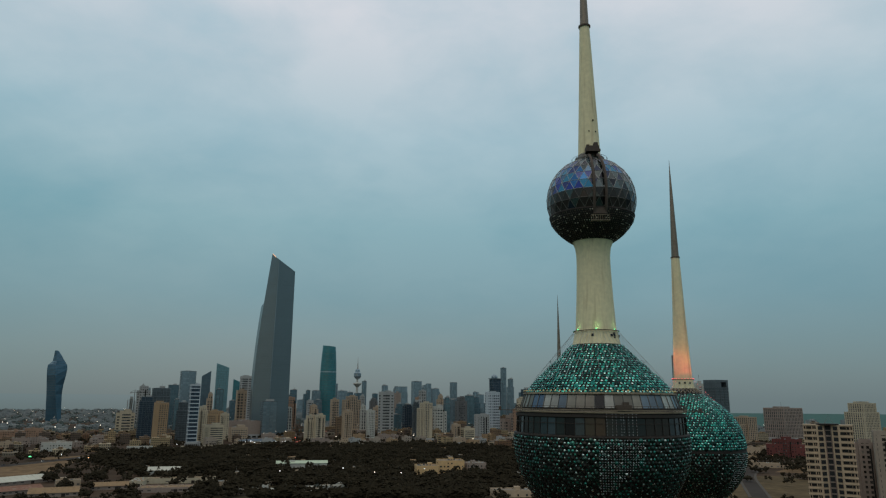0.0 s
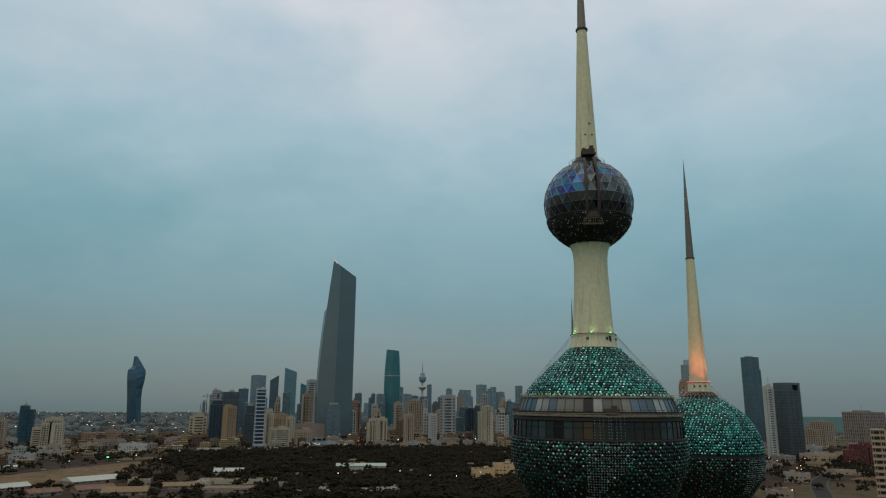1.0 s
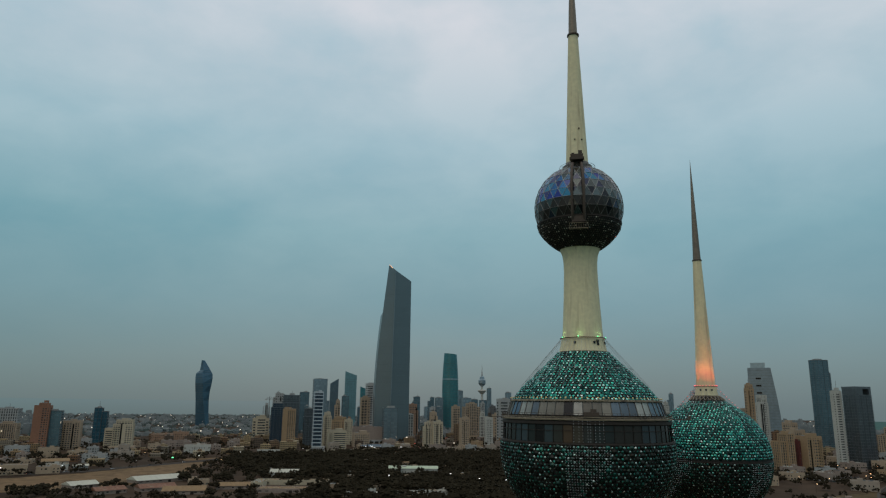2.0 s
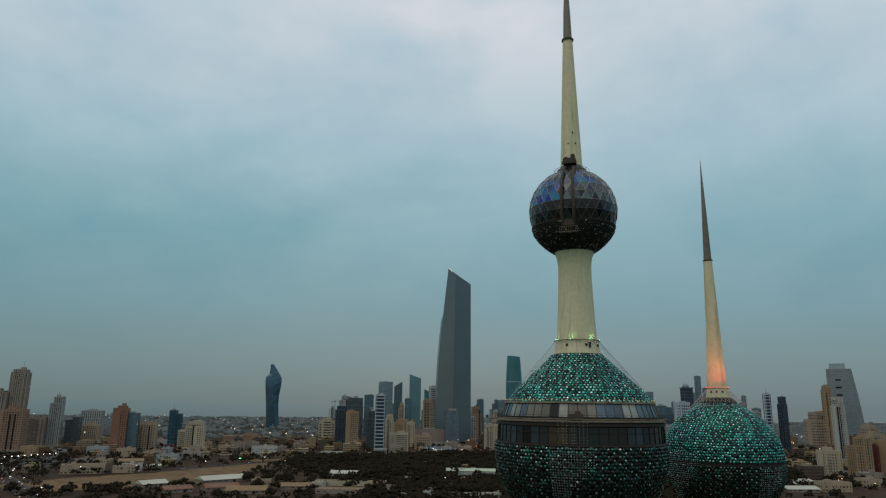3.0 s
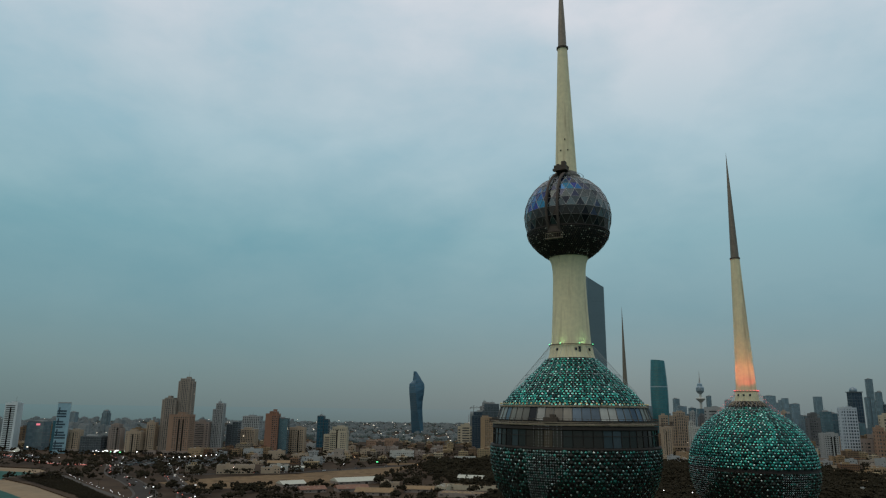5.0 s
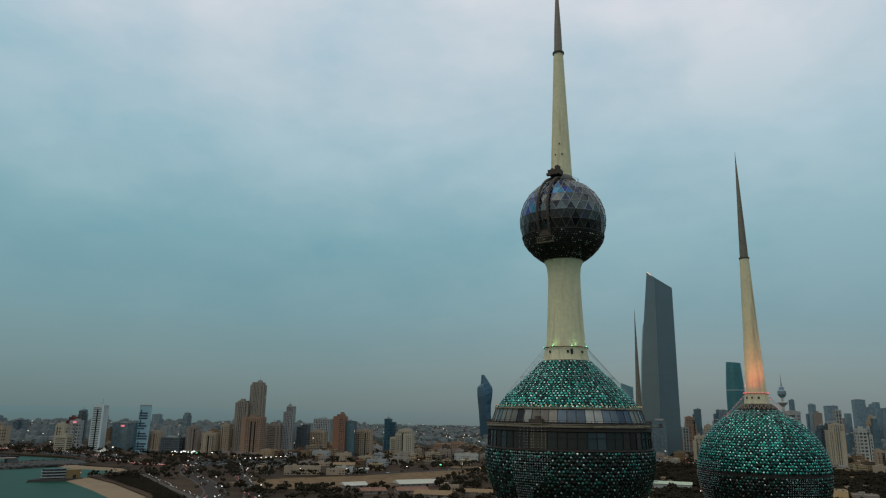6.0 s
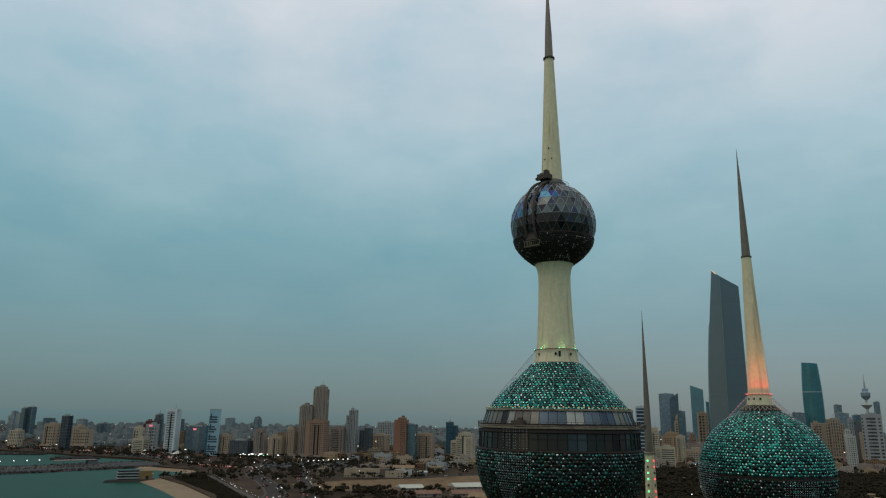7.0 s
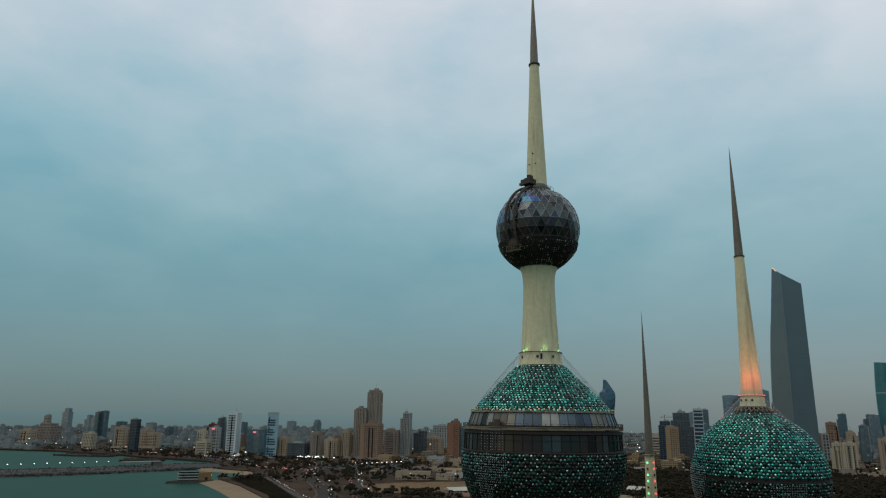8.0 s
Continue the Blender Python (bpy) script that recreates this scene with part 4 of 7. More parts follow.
tower_block("bands_navy", -404, 1201, 15.6, 12.5, 100, tiers=[(0, 0, 1, 1, 0, 1)], balconies=[], blank=[], floor=6.2)
tower_block("glass_dark", -450, 1282, 18.8, 15.0, 70)
tower_block("grid_cream", -417, 1292, 14.5, 11.6, 63)
tower_block("glass_steel", -339, 1469, 29.0, 23.2, 72)
tower_block("glass_dark", -351, 1624, 25.9, 20.8, 95, storey=6.4)
tower_block("bands_cream", -385, 1255, 32.5, 26.0, 32)
tower_block("grid_ochre", -429, 1400, 32.1, 25.6, 53)
tower_block("grid_cream", -409, 1399, 16.5, 13.2, 48)
tower_block("bands_brown", -390, 1476, 61.9, 49.6, 32)
tower_block("grid_tan", -363, 1336, 29.9, 24.0, 25)
tower_block("glass_blue", -428, 2168, 21.3, 17.0, 103, storey=8.0)
tower_block("fins_white", -338, 1672, 12.6, 10.1, 57, storey=6.4)
tower_block("glass_blue", -456, 2569, 21.2, 17.0, 106, storey=8.0)
tower_block("glass_steel", -375, 2280, 23.7, 19.0, 102, storey=8.0)
tower_block("grid_cream", -233, 1346, 15.9, 12.7, 47)
tower_block("grid_cream", -215, 1349, 18.8, 15.1, 48)
tower_block("grid_tan", -261, 1891, 19.4, 15.5, 76, storey=6.4)
tower_block("fins_tan", -201, 1755, 39.2, 31.4, 84, storey=6.4, tiers=[(0, 0, 0.5, 1, 0, 1), (0, 0.04, 1, 0.88, 0, 0.9)])
tower_block("grid_tan", -163, 1354, 16.6, 13.3, 56)
tower_block("fins_white", -166, 1697, 12.2, 9.8, 63, storey=6.4)
tower_block("grid_white", -130, 1491, 14.9, 11.9, 55)
tower_block("grid_dark", -142, 1702, 17.0, 13.6, 79, storey=6.4)
tower_block("bands_grey", -103, 1565, 27.7, 22.2, 94, storey=6.4)
tower_block("glass_blue", -95, 2005, 16.9, 13.5, 65, storey=6.4)
tower_block("glass_navy", -65, 1839, 21.8, 17.4, 65, storey=6.4)
tower_block("fins_cream", -16, 1374, 24.6, 19.6, 72, tiers=[(0.12, 0, 0.72, 1, 0, 1), (-0.36, 0.04, 0.28, 0.9, 0, 0.86)], blank=[(0.34, 0.2, 0)])
tower_block("glass_dark", -36, 1505, 11.4, 9.2, 73)
tower_block("grid_dark", 81, 2003, 27.1, 21.7, 85, storey=6.4)
tower_block("glass_blue", 136, 2310, 34.1, 27.2, 86, storey=8.0)
tower_block("grid_navy", 146, 1725, 28.6, 22.9, 97, storey=6.4)
tower_block("grid_grey", 101, 1462, 25.2, 20.2, 49)
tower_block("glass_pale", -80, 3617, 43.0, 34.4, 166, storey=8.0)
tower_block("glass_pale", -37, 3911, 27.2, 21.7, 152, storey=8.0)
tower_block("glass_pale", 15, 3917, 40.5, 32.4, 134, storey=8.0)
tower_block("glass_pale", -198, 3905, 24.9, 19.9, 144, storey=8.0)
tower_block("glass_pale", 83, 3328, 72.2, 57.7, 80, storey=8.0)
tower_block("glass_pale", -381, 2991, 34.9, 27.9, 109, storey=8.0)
tower_block("bands_brown", 181, 1703, 28.8, 23.1, 43, storey=6.4)
tower_block("grid_tan", 45, 1377, 13.9, 11.1, 32)
tower_block("bands_cream", 67, 1382, 22.9, 18.3, 25)
tower_block("glass_blue", 507, 1425, 27.2, 21.8, 171, tiers=[(-0.04, 0, 0.9, 1, 0, 1), (0.1, 0, 0.9, 0.92, 0, 0.86)])
tower_block("bands_white", 409, 1081, 11.4, 9.1, 106)
portal = tower_block("glass_dark", 443, 1098, 28.6, 22.9, 101, plant=False, tiers=[(0, 0, 1, 1, 0, 1)])
tower_block("fins_tan", 608, 1388, 42.1, 33.7, 50)
tower_block("fins_brown", 749, 1505, 61.0, 48.8, 67, storey=6.4, tiers=[(0, 0, 1, 1, 0, 1)])
tower_block("grid_red", 534, 1072, 32.5, 26.0, 25)
tower_block("fins_cream", 605, 993, 35.4, 28.3, 79)
tower_block("fins_ochre", 313, 1014, 22.6, 18.1, 48)
tower_block("grid_ochre", 349, 1024, 24.5, 19.6, 45)
tower_block("grid_tan", 385, 1204, 25.4, 20.3, 59)
tower_block("bands_navy", 311, 1617, 13.2, 10.5, 115, storey=6.4)
tower_block("glass_navy", 343, 1633, 16.5, 13.2, 109, storey=6.4)
tower_block("grid_ochre", 459, 1756, 17.7, 14.2, 135, storey=6.4)
tower_block("grid_tan", 453, 1814, 52.2, 41.8, 78, storey=6.4)
tower_block("grid_cream", 280, 1023, 22.9, 18.3, 31)
tower_block("fins_tan", 392, 1398, 15.3, 12.2, 60)
tower_block("grid_red", 338, 1027, 14.6, 11.7, 38)
tower_block("grid_tan", 359, 1108, 19.0, 15.2, 50)
tower_block("glass_steel", 229, 2298, 20.2, 16.2, 181, storey=8.0)
tower_block("glass_steel", 243, 2196, 17.8, 14.3, 142, storey=8.0)
tower_block("glass_navy", 219, 1638, 22.5, 18.0, 103, storey=6.4)
tower_block("grid_cream", 207, 1632, 20.8, 16.6, 82, storey=6.4)
tower_block("glass_pale", 370, 2382, 15.7, 12.6, 123, storey=8.0)
tower_block("fins_grey", 296, 1688, 20.2, 16.2, 76, storey=6.4)
tower_block("fins_bronze", -942, 938, 26.2, 21.0, 132, tiers=[(0, 0, 0.7, 1, 0, 1), (0, 0, 1, 0.8, 0, 0.965)])
tower_block("fins_bronze", -958, 918, 24.8, 19.9, 97, tiers=[(0, 0, 0.6, 1, 0, 1), (0, 0, 1, 0.8, 0, 0.97)])
tower_block("grid_orange", -922, 915, 35.8, 28.6, 68, tiers=[(0, 0, 1, 1, 0, 1)], slots=[(0.02, 0.08), (0.22, 0.08)], blank=[(-0.38, 0.24, 0)], balconies=[])
tower_block("fins_grey", -951, 1033, 21.1, 16.9, 89, tiers=[(-0.08, 0, 0.8, 1, 0, 0.88), (0.12, 0, 0.7, 0.9, 0, 1)])
tower_block("bands_brown", -971, 1015, 27.9, 22.3, 54)
tower_block("bands_pearl", -1249, 812, 22.9, 18.3, 85, tiers=[(0, 0, 1, 1, 0, 1)], slots=[(0.0, 0.14)], blank=[(0.42, 0.16, 0)], balconies=[(-0.25, 0.36), (0.18, 0.2)])
tower_block("grid_rust", -811, 1028, 23.3, 18.7, 75, tiers=[(0, 0, 1, 1, 0, 0.95), (0.06, 0, 0.6, 0.7, 0.9, 1)], slots=[], blank=[(-0.22, 0.5, 0)], balconies=[])
tower_block("glass_teal", -797, 1041, 19.9, 15.9, 63)
tower_block("grid_tan", -803, 1091, 29.2, 23.3, 46)
tower_block("glass_blue2", -880, 1275, 24.2, 19.4, 66, storey=6.4)
tower_block("bands_cream", -733, 1121, 42.1, 33.7, 34)
tower_block("grid_cream", -704, 1089, 30.9, 24.7, 49)
tower_block("fins_grey", -1211, 1416, 43.3, 34.6, 61, storey=6.4)
tower_block("glass_dark", -932, 1055, 23.2, 18.6, 54)
tower_block("grid_brown", -1028, 866, 22.2, 17.7, 50)
tower_block("glass_dark", -1055, 845, 37.1, 29.7, 29)
tower_block("grid_tan", -1099, 838, 19.5, 15.6, 39)
tower_block("grid_tan", -973, 896, 15.4, 12.3, 54)
tower_block("grid_tan", -994, 880, 27.0, 21.6, 38)
tower_block("glass_steel", -1993, 1580, 23.4, 18.7, 67, storey=8.0)
tower_block("grid_cream", -1307, 772, 16.8, 13.4, 48, storey=6.4)
tower_block("grid_grey", -1349, 824, 21.0, 16.8, 54, storey=6.4)
tower_block("glass_dark", -1564, 957, 16.0, 12.8, 73, storey=6.4)
tower_block("glass_steel", -1240, 860, 32.6, 26.1, 51, storey=6.4)
tower_block("bands_cream", -1289, 768, 24.9, 19.9, 27)
tower_block("fins_tan", -943, 1109, 33.8, 27.0, 39)
tower_block("fins_brown", -2095, 720, 50.7, 40.6, 52, storey=8.0)
tower_block("grid_bronze", -2373, 797, 21.2, 16.9, 74, storey=8.0)
tower_block("glass_pale", -3688, 1302, 37.3, 29.8, 105, storey=8.0)
tower_block("glass_pale", -2994, 1152, 26.4, 21.1, 74, storey=8.0)
tower_block("glass_blue", -2229, 899, 12.6, 10.1, 85, storey=8.0)
tower_block("glass_blue", -2225, 918, 20.3, 16.2, 89, storey=8.0)
tower_block("glass_navy", -1473, 698, 17.2, 13.7, 69, storey=6.4)
tower_block("grid_tan", -1591, 719, 25.5, 20.4, 51, storey=6.4)
tower_block("fins_cream", -1683, 681, 23.8, 19.0, 35, storey=6.4)
tower_block("glass_steel", -2237, 1137, 15.4, 12.3, 40, storey=8.0)
tower_block("glass_steel", -2229, 1157, 18.3, 14.6, 40, storey=8.0)
tower_block("grid_tan", -1562, 774, 35.8, 28.6, 45, storey=6.4)
tower_block("grid_tan", -2007, 642, 31.9, 25.5, 37, storey=8.0)
tower_block("grid_red", -1427, 859, 19.7, 15.7, 60, storey=6.4)
tower_block("glass_steel", -1633, 1001, 15.9, 12.7, 75, storey=6.4)
tower_block("fins_cream", -1494, 874, 22.2, 17.8, 46, storey=6.4)
tower_block("grid_brown", 321, 531, 13, 12, 53, turn=-29, plant=False)
tower_block("grid_bronze", 323, 504, 20, 18, 60, turn=-29, plant=False, storey=4.2)


# ---- landmark buildings ----
def sculpted_tower(x, y):
    """The tallest tower: a folded stone and glass skin with a slanting roof edge."""
    b = thing("skyscraper", x, y, 3, "very tall grey glass skyscraper with a folded face and slanted top", "skyscraper", turn=14)

    def outline(z, grow=0.0):
        left = float(np.interp(z, [0, 60, 120, 180, 240, 300, 399], [-39.5, -41.0, -41.0, -38.6, -34.0, -28.0, -17.7]))
        right = 36.0 - z * 0.003
        fold = -6.0 + z * 0.012
        g = grow
        return [(left - g, -g), (fold, -9 - g), (right + g, -1 - g), (right - 3 + g, 46 + g), (left + (-5 if z < 285 else 6) - g, 46 + g)]

    def ring(z, top=False):
        pts = outline(z)
        if top:
            drop = [0, -14, -38, -38, 0]
            return [(px, py, z + dz) for (px, py), dz in zip(pts, drop)]
        return [(px, py, z) for px, py in pts]
    rings = [ring(v) for v in (0, 50, 100, 150, 200, 250, 284, 287, 320, 355)] + [ring(399, True)]
    part("body", loft(rings), GLASS["hamra"], b)
    for i in range(1, 44):
        v = i * 8.0
        part("floor_band", loft([[(px, py, v) for px, py in outline(v, 0.12)], [(px, py, v + 0.5) for px, py in outline(v + 0.5, 0.12)]]), GLASS["hamra_line"], b)
    edge = [(outline(v)[1][0], outline(v)[1][1] - 0.6, v) for v in range(0, 386, 11)]
    part("corner_spine", loft([[(px - 0.9, py, v), (px, py - 0.9, v), (px + 0.9, py, v), (px, py + 0.9, v)] for px, py, v in edge]), GLASS["steel"], b, "paler stone edge along the fold")
    top = outline(399)
    bm = bmesh.new()
    add_bar(bm, (top[0][0] + 1, top[0][1] + 1, 399.6), (top[1][0] - 8, top[1][1] + 4, 391), 0.7, 5)
    part("crown_light", bm, glow("crown_glow", (1.0, 0.45, 0.15), 0.9), b, "warm light strip along the slanted roof edge")
    return b


def twisted_tower(x, y):
    b = thing("twisted_tower", x, y, 3, "dark blue twisted tower with a pointed slanting crown", "skyscraper", turn=30)

    heights = [0, 40, 85, 115, 145, 165, 178, 184, 190, 208, 225]
    lefts = [-25, -28, -31, -34, -37, -38, -37, -31, -25, -23, -22]
    rights = [20, 16, 13, 14, 18.5, 20, 18.5, 15, 11, 0, -13]

    def ring(z, grow=0.0):
        l, r = np.interp(z, heights, lefts) - grow, np.interp(z, heights, rights) + grow
        deep = np.interp(z, [0, 150, 218], [20, 20, 6]) + grow
        fold = l + (r - l) * np.interp(z, [0, 90, 218], [0.75, 0.55, 0.3])
        return [(l, -deep * 0.5, z), (fold, -deep, z), (r, -deep * 0.3, z), (r * 0.8, deep, z), (l * 0.8, deep, z)]
    part("body", loft([ring(v) for v in heights]), GLASS["twist"], b)
    for i in range(1, 26):
        v = i * 8.0
        part("floor_band", loft([ring(v, 0.15), ring(v + 0.6, 0.15)]), GLASS["dark"], b)
    return b


def curved_tower(x, y):
    b = thing("curved_tower", x, y, 3, "teal glass tower with gently bowed sides", "skyscraper", turn=8)

    def ring(z, slant=0.0):
        w = 20.5 + 7.8 * math.sin(math.pi * (z / 285 + 0.06))
        return [(w * math.cos(2 * math.pi * i / 16) * (1.0 if abs(math.cos(2 * math.pi * i / 16)) < 0.6 else 0.96), 18 * math.sin(2 * math.pi * i / 16), z + slant * math.cos(2 * math.pi * i / 16)) for i in range(16)]
    part("body", loft([ring(v) for v in range(0, 231, 23)] + [ring(249, -2)]), GLASS["tealbright"], b)
    for i in range(1, 29):
        v = i * 8.0
        part("floor_band", loft([[(px * 1.006, py * 1.006, z) for px, py, z in ring(v)], [(px * 1.006, py * 1.006, z) for px, py, z in ring(v + 0.6)]]), GLASS["dark"], b)
    part("plant_band", loft([[(px * 1.01, py * 1.01, z) for px, py, z in ring(163)], [(px * 1.01, py * 1.01, z) for px, py, z in ring(166)]]), GLASS["pale"], b)
    return b


def telecom_tower(x, y):
    b = thing("telecom_tower", x, y, 3, "slim pale telecommunication tower with two round pods and mast", "tower")
    part("stem", lathe([(13, 0), (8.5, 40), (6.5, 80), (5.5, 160), (5, 200)], 24), WALL["white"], b, smooth=True)
    part("lower_pod", lathe([(6, 136), (20, 150), (23, 154), (22, 157), (7, 160)], 32), WALL["white"], b)
    part("upper_pod", lathe([(6, 176), (15, 184), (19, 192), (19, 208), (13, 214), (11, 226), (5, 230)], 32), GLASS["steel"], b)
    part("mast", lathe([(4.5, 228), (3.2, 244), (1.6, 260), (0.5, 290)], 12), WALL["grey"], b)
    return b


def tapered_tower(x, y):
    b = thing("tapered_tower", x, y, 3, "broad steel-grey glass tower with one leaning side and crown", "skyscraper", turn=-14)
    prof = [(0, -36, 52), (60, -36, 50), (120, -34.5, 44), (205, -33, 33)]
    part("body", loft([[(l, -16, v), (r, -16, v), (r - 6, 26, v), (l + 4, 26, v)] for v, l, r in prof]), GLASS["steel"], b)
    part("crown", boxes((-3, 4, 213, 42, 26, 16)), GLASS["pale"], b, "paler open crown on the roof")
    for i in range(1, 25):
        v = i * 8.2
        r = np.interp(v, [p[0] for p in prof], [p[2] for p in prof])
        l = np.interp(v, [p[0] for p in prof], [p[1] for p in prof])
        part("floor_band", boxes(((l + r) / 2, 5 - 0.2, v, r - l + 0.3, 42, 0.5)), GLASS["dark"], b)
    for v in (172, 128, 150):
        part("sky_garden", boxes((-4, -16.3, v, 15, 0.8, 5)), GLASS["window"], b, "dark recessed balcony strip")
    return b


def sloped_tower(x, y, w, d, h0, h1, tone, turn=20.0):
    """A glass tower whose roof falls from one side to the other."""
    b = thing("sloped_tower", x, y, 3, WORDS[tone] + " glass tower with a steeply sloping roof", "skyscraper", turn=turn)
    low = min(h0, h1)
    part("body", loft([[(-w / 2, -d / 2, 0), (w / 2, -d / 2, 0), (w / 2, d / 2, 0), (-w / 2, d / 2, 0)], [(-w / 2, -d / 2, h0), (w / 2, -d / 2, h1), (w / 2, d / 2, h1), (-w / 2, d / 2, h0)]]), GLASS[tone], b)
    for i in range(1, int(low / 8)):
        part("floor_band", boxes((0, 0, i * 8.0, w + 0.2, d + 0.2, 0.5)), GLASS["dark"], b)
    for i in range(1, 5):
        u = -w / 2 + w * i / 5
        part("mullion", boxes((u, 0, low / 2, 0.35, d + 0.3, low)), GLASS["dark"], b)
    return b


def panel_tower(x, y):
    b = thing("panel_tower", x, y, 3, "pale blue slab tower with dark stepped window panels", "building", turn=52)
    w, d, h = 20.0, 15.0, 86.0
    part("body", boxes((0, 0, h / 2, w, d, h)), material("pale_cyan_panels", (0.30, 0.44, 0.48), 0.5, vary=0.12), b)
    part("glass_side", boxes((-w / 2 - 2.2, 0, 28, 4.4, d - 1, 56)), GLASS["blue2"], b, "blue glass side wing")
    part("roof_frame", boxes((0, 0, h + 0.8, w + 0.4, d + 0.4, 1.6)), WALL["grey"], b)
    k = random.Random(12)
    for i in range(16):
        v = 8 + i * 4.6
        if i % 4 == 3:
            continue
        ln = k.choice((11.0, 14.5, 17.0))
        part("window_panel", boxes((-w / 2 + ln / 2 + 0.3, -d / 2 - 0.1, v, ln, 0.3, 2.9)), GLASS["navy"], b)
    for i in range(4):
        part("window_panel", boxes((-w / 2 + 3 + 0.3, -d / 2 - 0.12, 16 + i * 19, 2.2, 0.3, 12)), GLASS["navy"], b)
    return b


def frame_under_work(x, y):
    b = thing("unfinished_tower", x, y, 3, "unfinished concrete tower frame with open floors", "building", turn=26)
    part("core", boxes((0, 0, 40, 7, 7, 80)), WALL["grey"], b)
    for i in range(20):
        part("floor_slab", boxes((0, 0, i * 3.7 + 3.4, 18, 15, 0.5)), WALL["grey"], b)
    for sx in (-8, 0, 8):
        for sy in (-6.5, 6.5):
            part("column", boxes((sx, sy, 35, 1, 1, 70)), WALL["grey"], b)
    c = thing("tower_crane", x + 10, y - 8, 3, "slim lattice tower crane beside the unfinished tower", "crane", turn=-10)
    bm = bmesh.new()
    add_bar(bm, (0, 0, 0), (0, 0, 96), 0.7, 4)
    part("mast", bm, DARK_METAL, c)
    bm = bmesh.new()
    add_bar(bm, (-12, 0, 90), (26, 0, 90), 0.5, 4)
    part("jib", bm, DARK_METAL, c)
    bm = bmesh.new()
    add_bar(bm, (0, 0, 96), (20, 0, 90.5), 0.2, 3)
    add_bar(bm, (0, 0, 96), (-11, 0, 90.5), 0.2, 3)
    part("tie_bar", bm, DARK_METAL, c)
    part("counterweight", boxes((-10.5, 0, 88.5, 3, 1.5, 2.5)), WALL["grey"], c)


def near_apartments(x, y, turn, h, n):
    """The nearest block: two cream wings that turn a little towards a dark stair bay."""
    b = thing("apartment_block", x, y, 3, "cream apartment block with rows of dark windows and a stair bay", "building", turn=turn)
    step = h / n
    for sx in (-1, 1):
        part("wing", loft([[(sx * 7.2, -1.2, v), (sx * 15.0, -2.4, v), (sx * 15.0, 9, v), (sx * 7.2, 9, v)][::sx] for v in (0, h)]), WALL["sand"], b)
        part("inner_wing", loft([[(sx * 2.2, 1.6, v), (sx * 7.2, -1.2, v), (sx * 7.2, 8.6, v), (sx * 2.2, 8.6, v)][::sx] for v in (0, h)]), WALL["sand"], b)
    for i in range(1, n + 1):
        v = i * step - 0.55
        for sx in (-1, 1):
            part("floor_band", loft([[(sx * 7.1, -1.75, q), (sx * 15.3, -2.95, q), (sx * 15.3, 9.2, q), (sx * 7.1, 9.2, q)][::sx] for q in (v, v + 0.7)]), WALL["sand"], b)
    part("stair_bay", boxes((0, 6, h / 2, 4.6, 5.5, h - 0.5)), WALL["brown"], b, "recessed stair bay")
    part("roof_slab", boxes((0, 4, h + 0.3, 14, 9, 0.9)), DARK_METAL, b, "dark flat roof slab over the stair")
    bm = bmesh.new()
    for a in range(4):
        px, py, _ = polar(4.2, 45 + 90 * a, 0)
        add_bar(bm, (px + 1, py + 4, h + 0.7), (1, 4, h + 5.5), 0.09, 4)
    add_bar(bm, (1, 4, h + 5.4), (1, 4, h + 7.4), 0.09, 4)
    part("antenna_frame", bm, FRAME_GREY, b, "thin grey antenna frame")
    panes = {wide: boxes((0, 0, 0, wide, 0.5, 1.75)) for wide in (0.8, 1.6, 3.1)}
    shared = {}
    for i in range(n):
        v = (i + 0.55) * step - (0.0 if i < n - 1 else 0.3)
        for sx in (-1, 1):
            rows = ((14.1, 0.8), (11.6, 3.1), (8.9, 0.8), (7.7, 0.8)) if sx < 0 else ((14.2, 0.8), (12.2, 1.6), (9.6, 3.1), (7.8, 0.8))
            for u, wide in rows:
                at = (sx * u, -1.2 - (u - 7.2) * 0.154 - 0.05, v)
                if wide in shared:
                    ob = link("window", shared[wide], None, b, at=at)
                else:
                    ob = part("window", panes[wide], GLASS["window"], b, at=at)
                    shared[wide] = ob.data
                ob.rotation_euler = (0, 0, -sx * 0.15)
            at = (sx * 4.6, 0.18, v - 0.2)
            if "loggia" in shared:
                ob = link("loggia", shared["loggia"], None, b, at=at)
            else:
                ob = part("loggia", boxes((0, 0, 0, 3.0, 0.7, 2.5)), BLACK, b, "dark open loggia", at=at)
                shared["loggia"] = ob.data
            ob.rotation_euler = (0, 0, -sx * 0.51)
        at = (0, 3.2, v)
        if "stair" in shared:
            link("stair_window", shared["stair"], None, b, at=at)
        else:
            shared["stair"] = part("stair_window", boxes((0, 0, 0, 3.0, 0.4, step * 0.74)), BLACK, b, "dark stair opening", at=at).data
    return b


sculpted_tower(-351, 1545)
twisted_tower(-1222, 2318)
curved_tower(-346, 2330)
telecom_tower(-391, 3679)
tapered_tower(636, 2332)
sloped_tower(-645, 2010, 24, 20, 138, 153, "blue")
sloped_tower(-747, 2505, 42, 30, 197, 182, "teal")
sloped_tower(-620, 2260, 33, 24, 136, 122, "tealbright")
panel_tower(-1110, 817)
frame_under_work(-743, 1755)
near_apartments(272, 491, -29.3, 65.5, 17)
for u, wide in ((-7.5, 13.6), (12.4, 3.8)):
    part("portal_post", boxes((u, 0, 106, wide, 22.9, 7.6)), GLASS["dark"], portal)
part("portal_beam", boxes((0, 0, 111.6, 28.8, 23.1, 3.4)), GLASS["dark"], portal)
pylon = tower_block("grid_white", 356, 1262, 17, 13, 98)
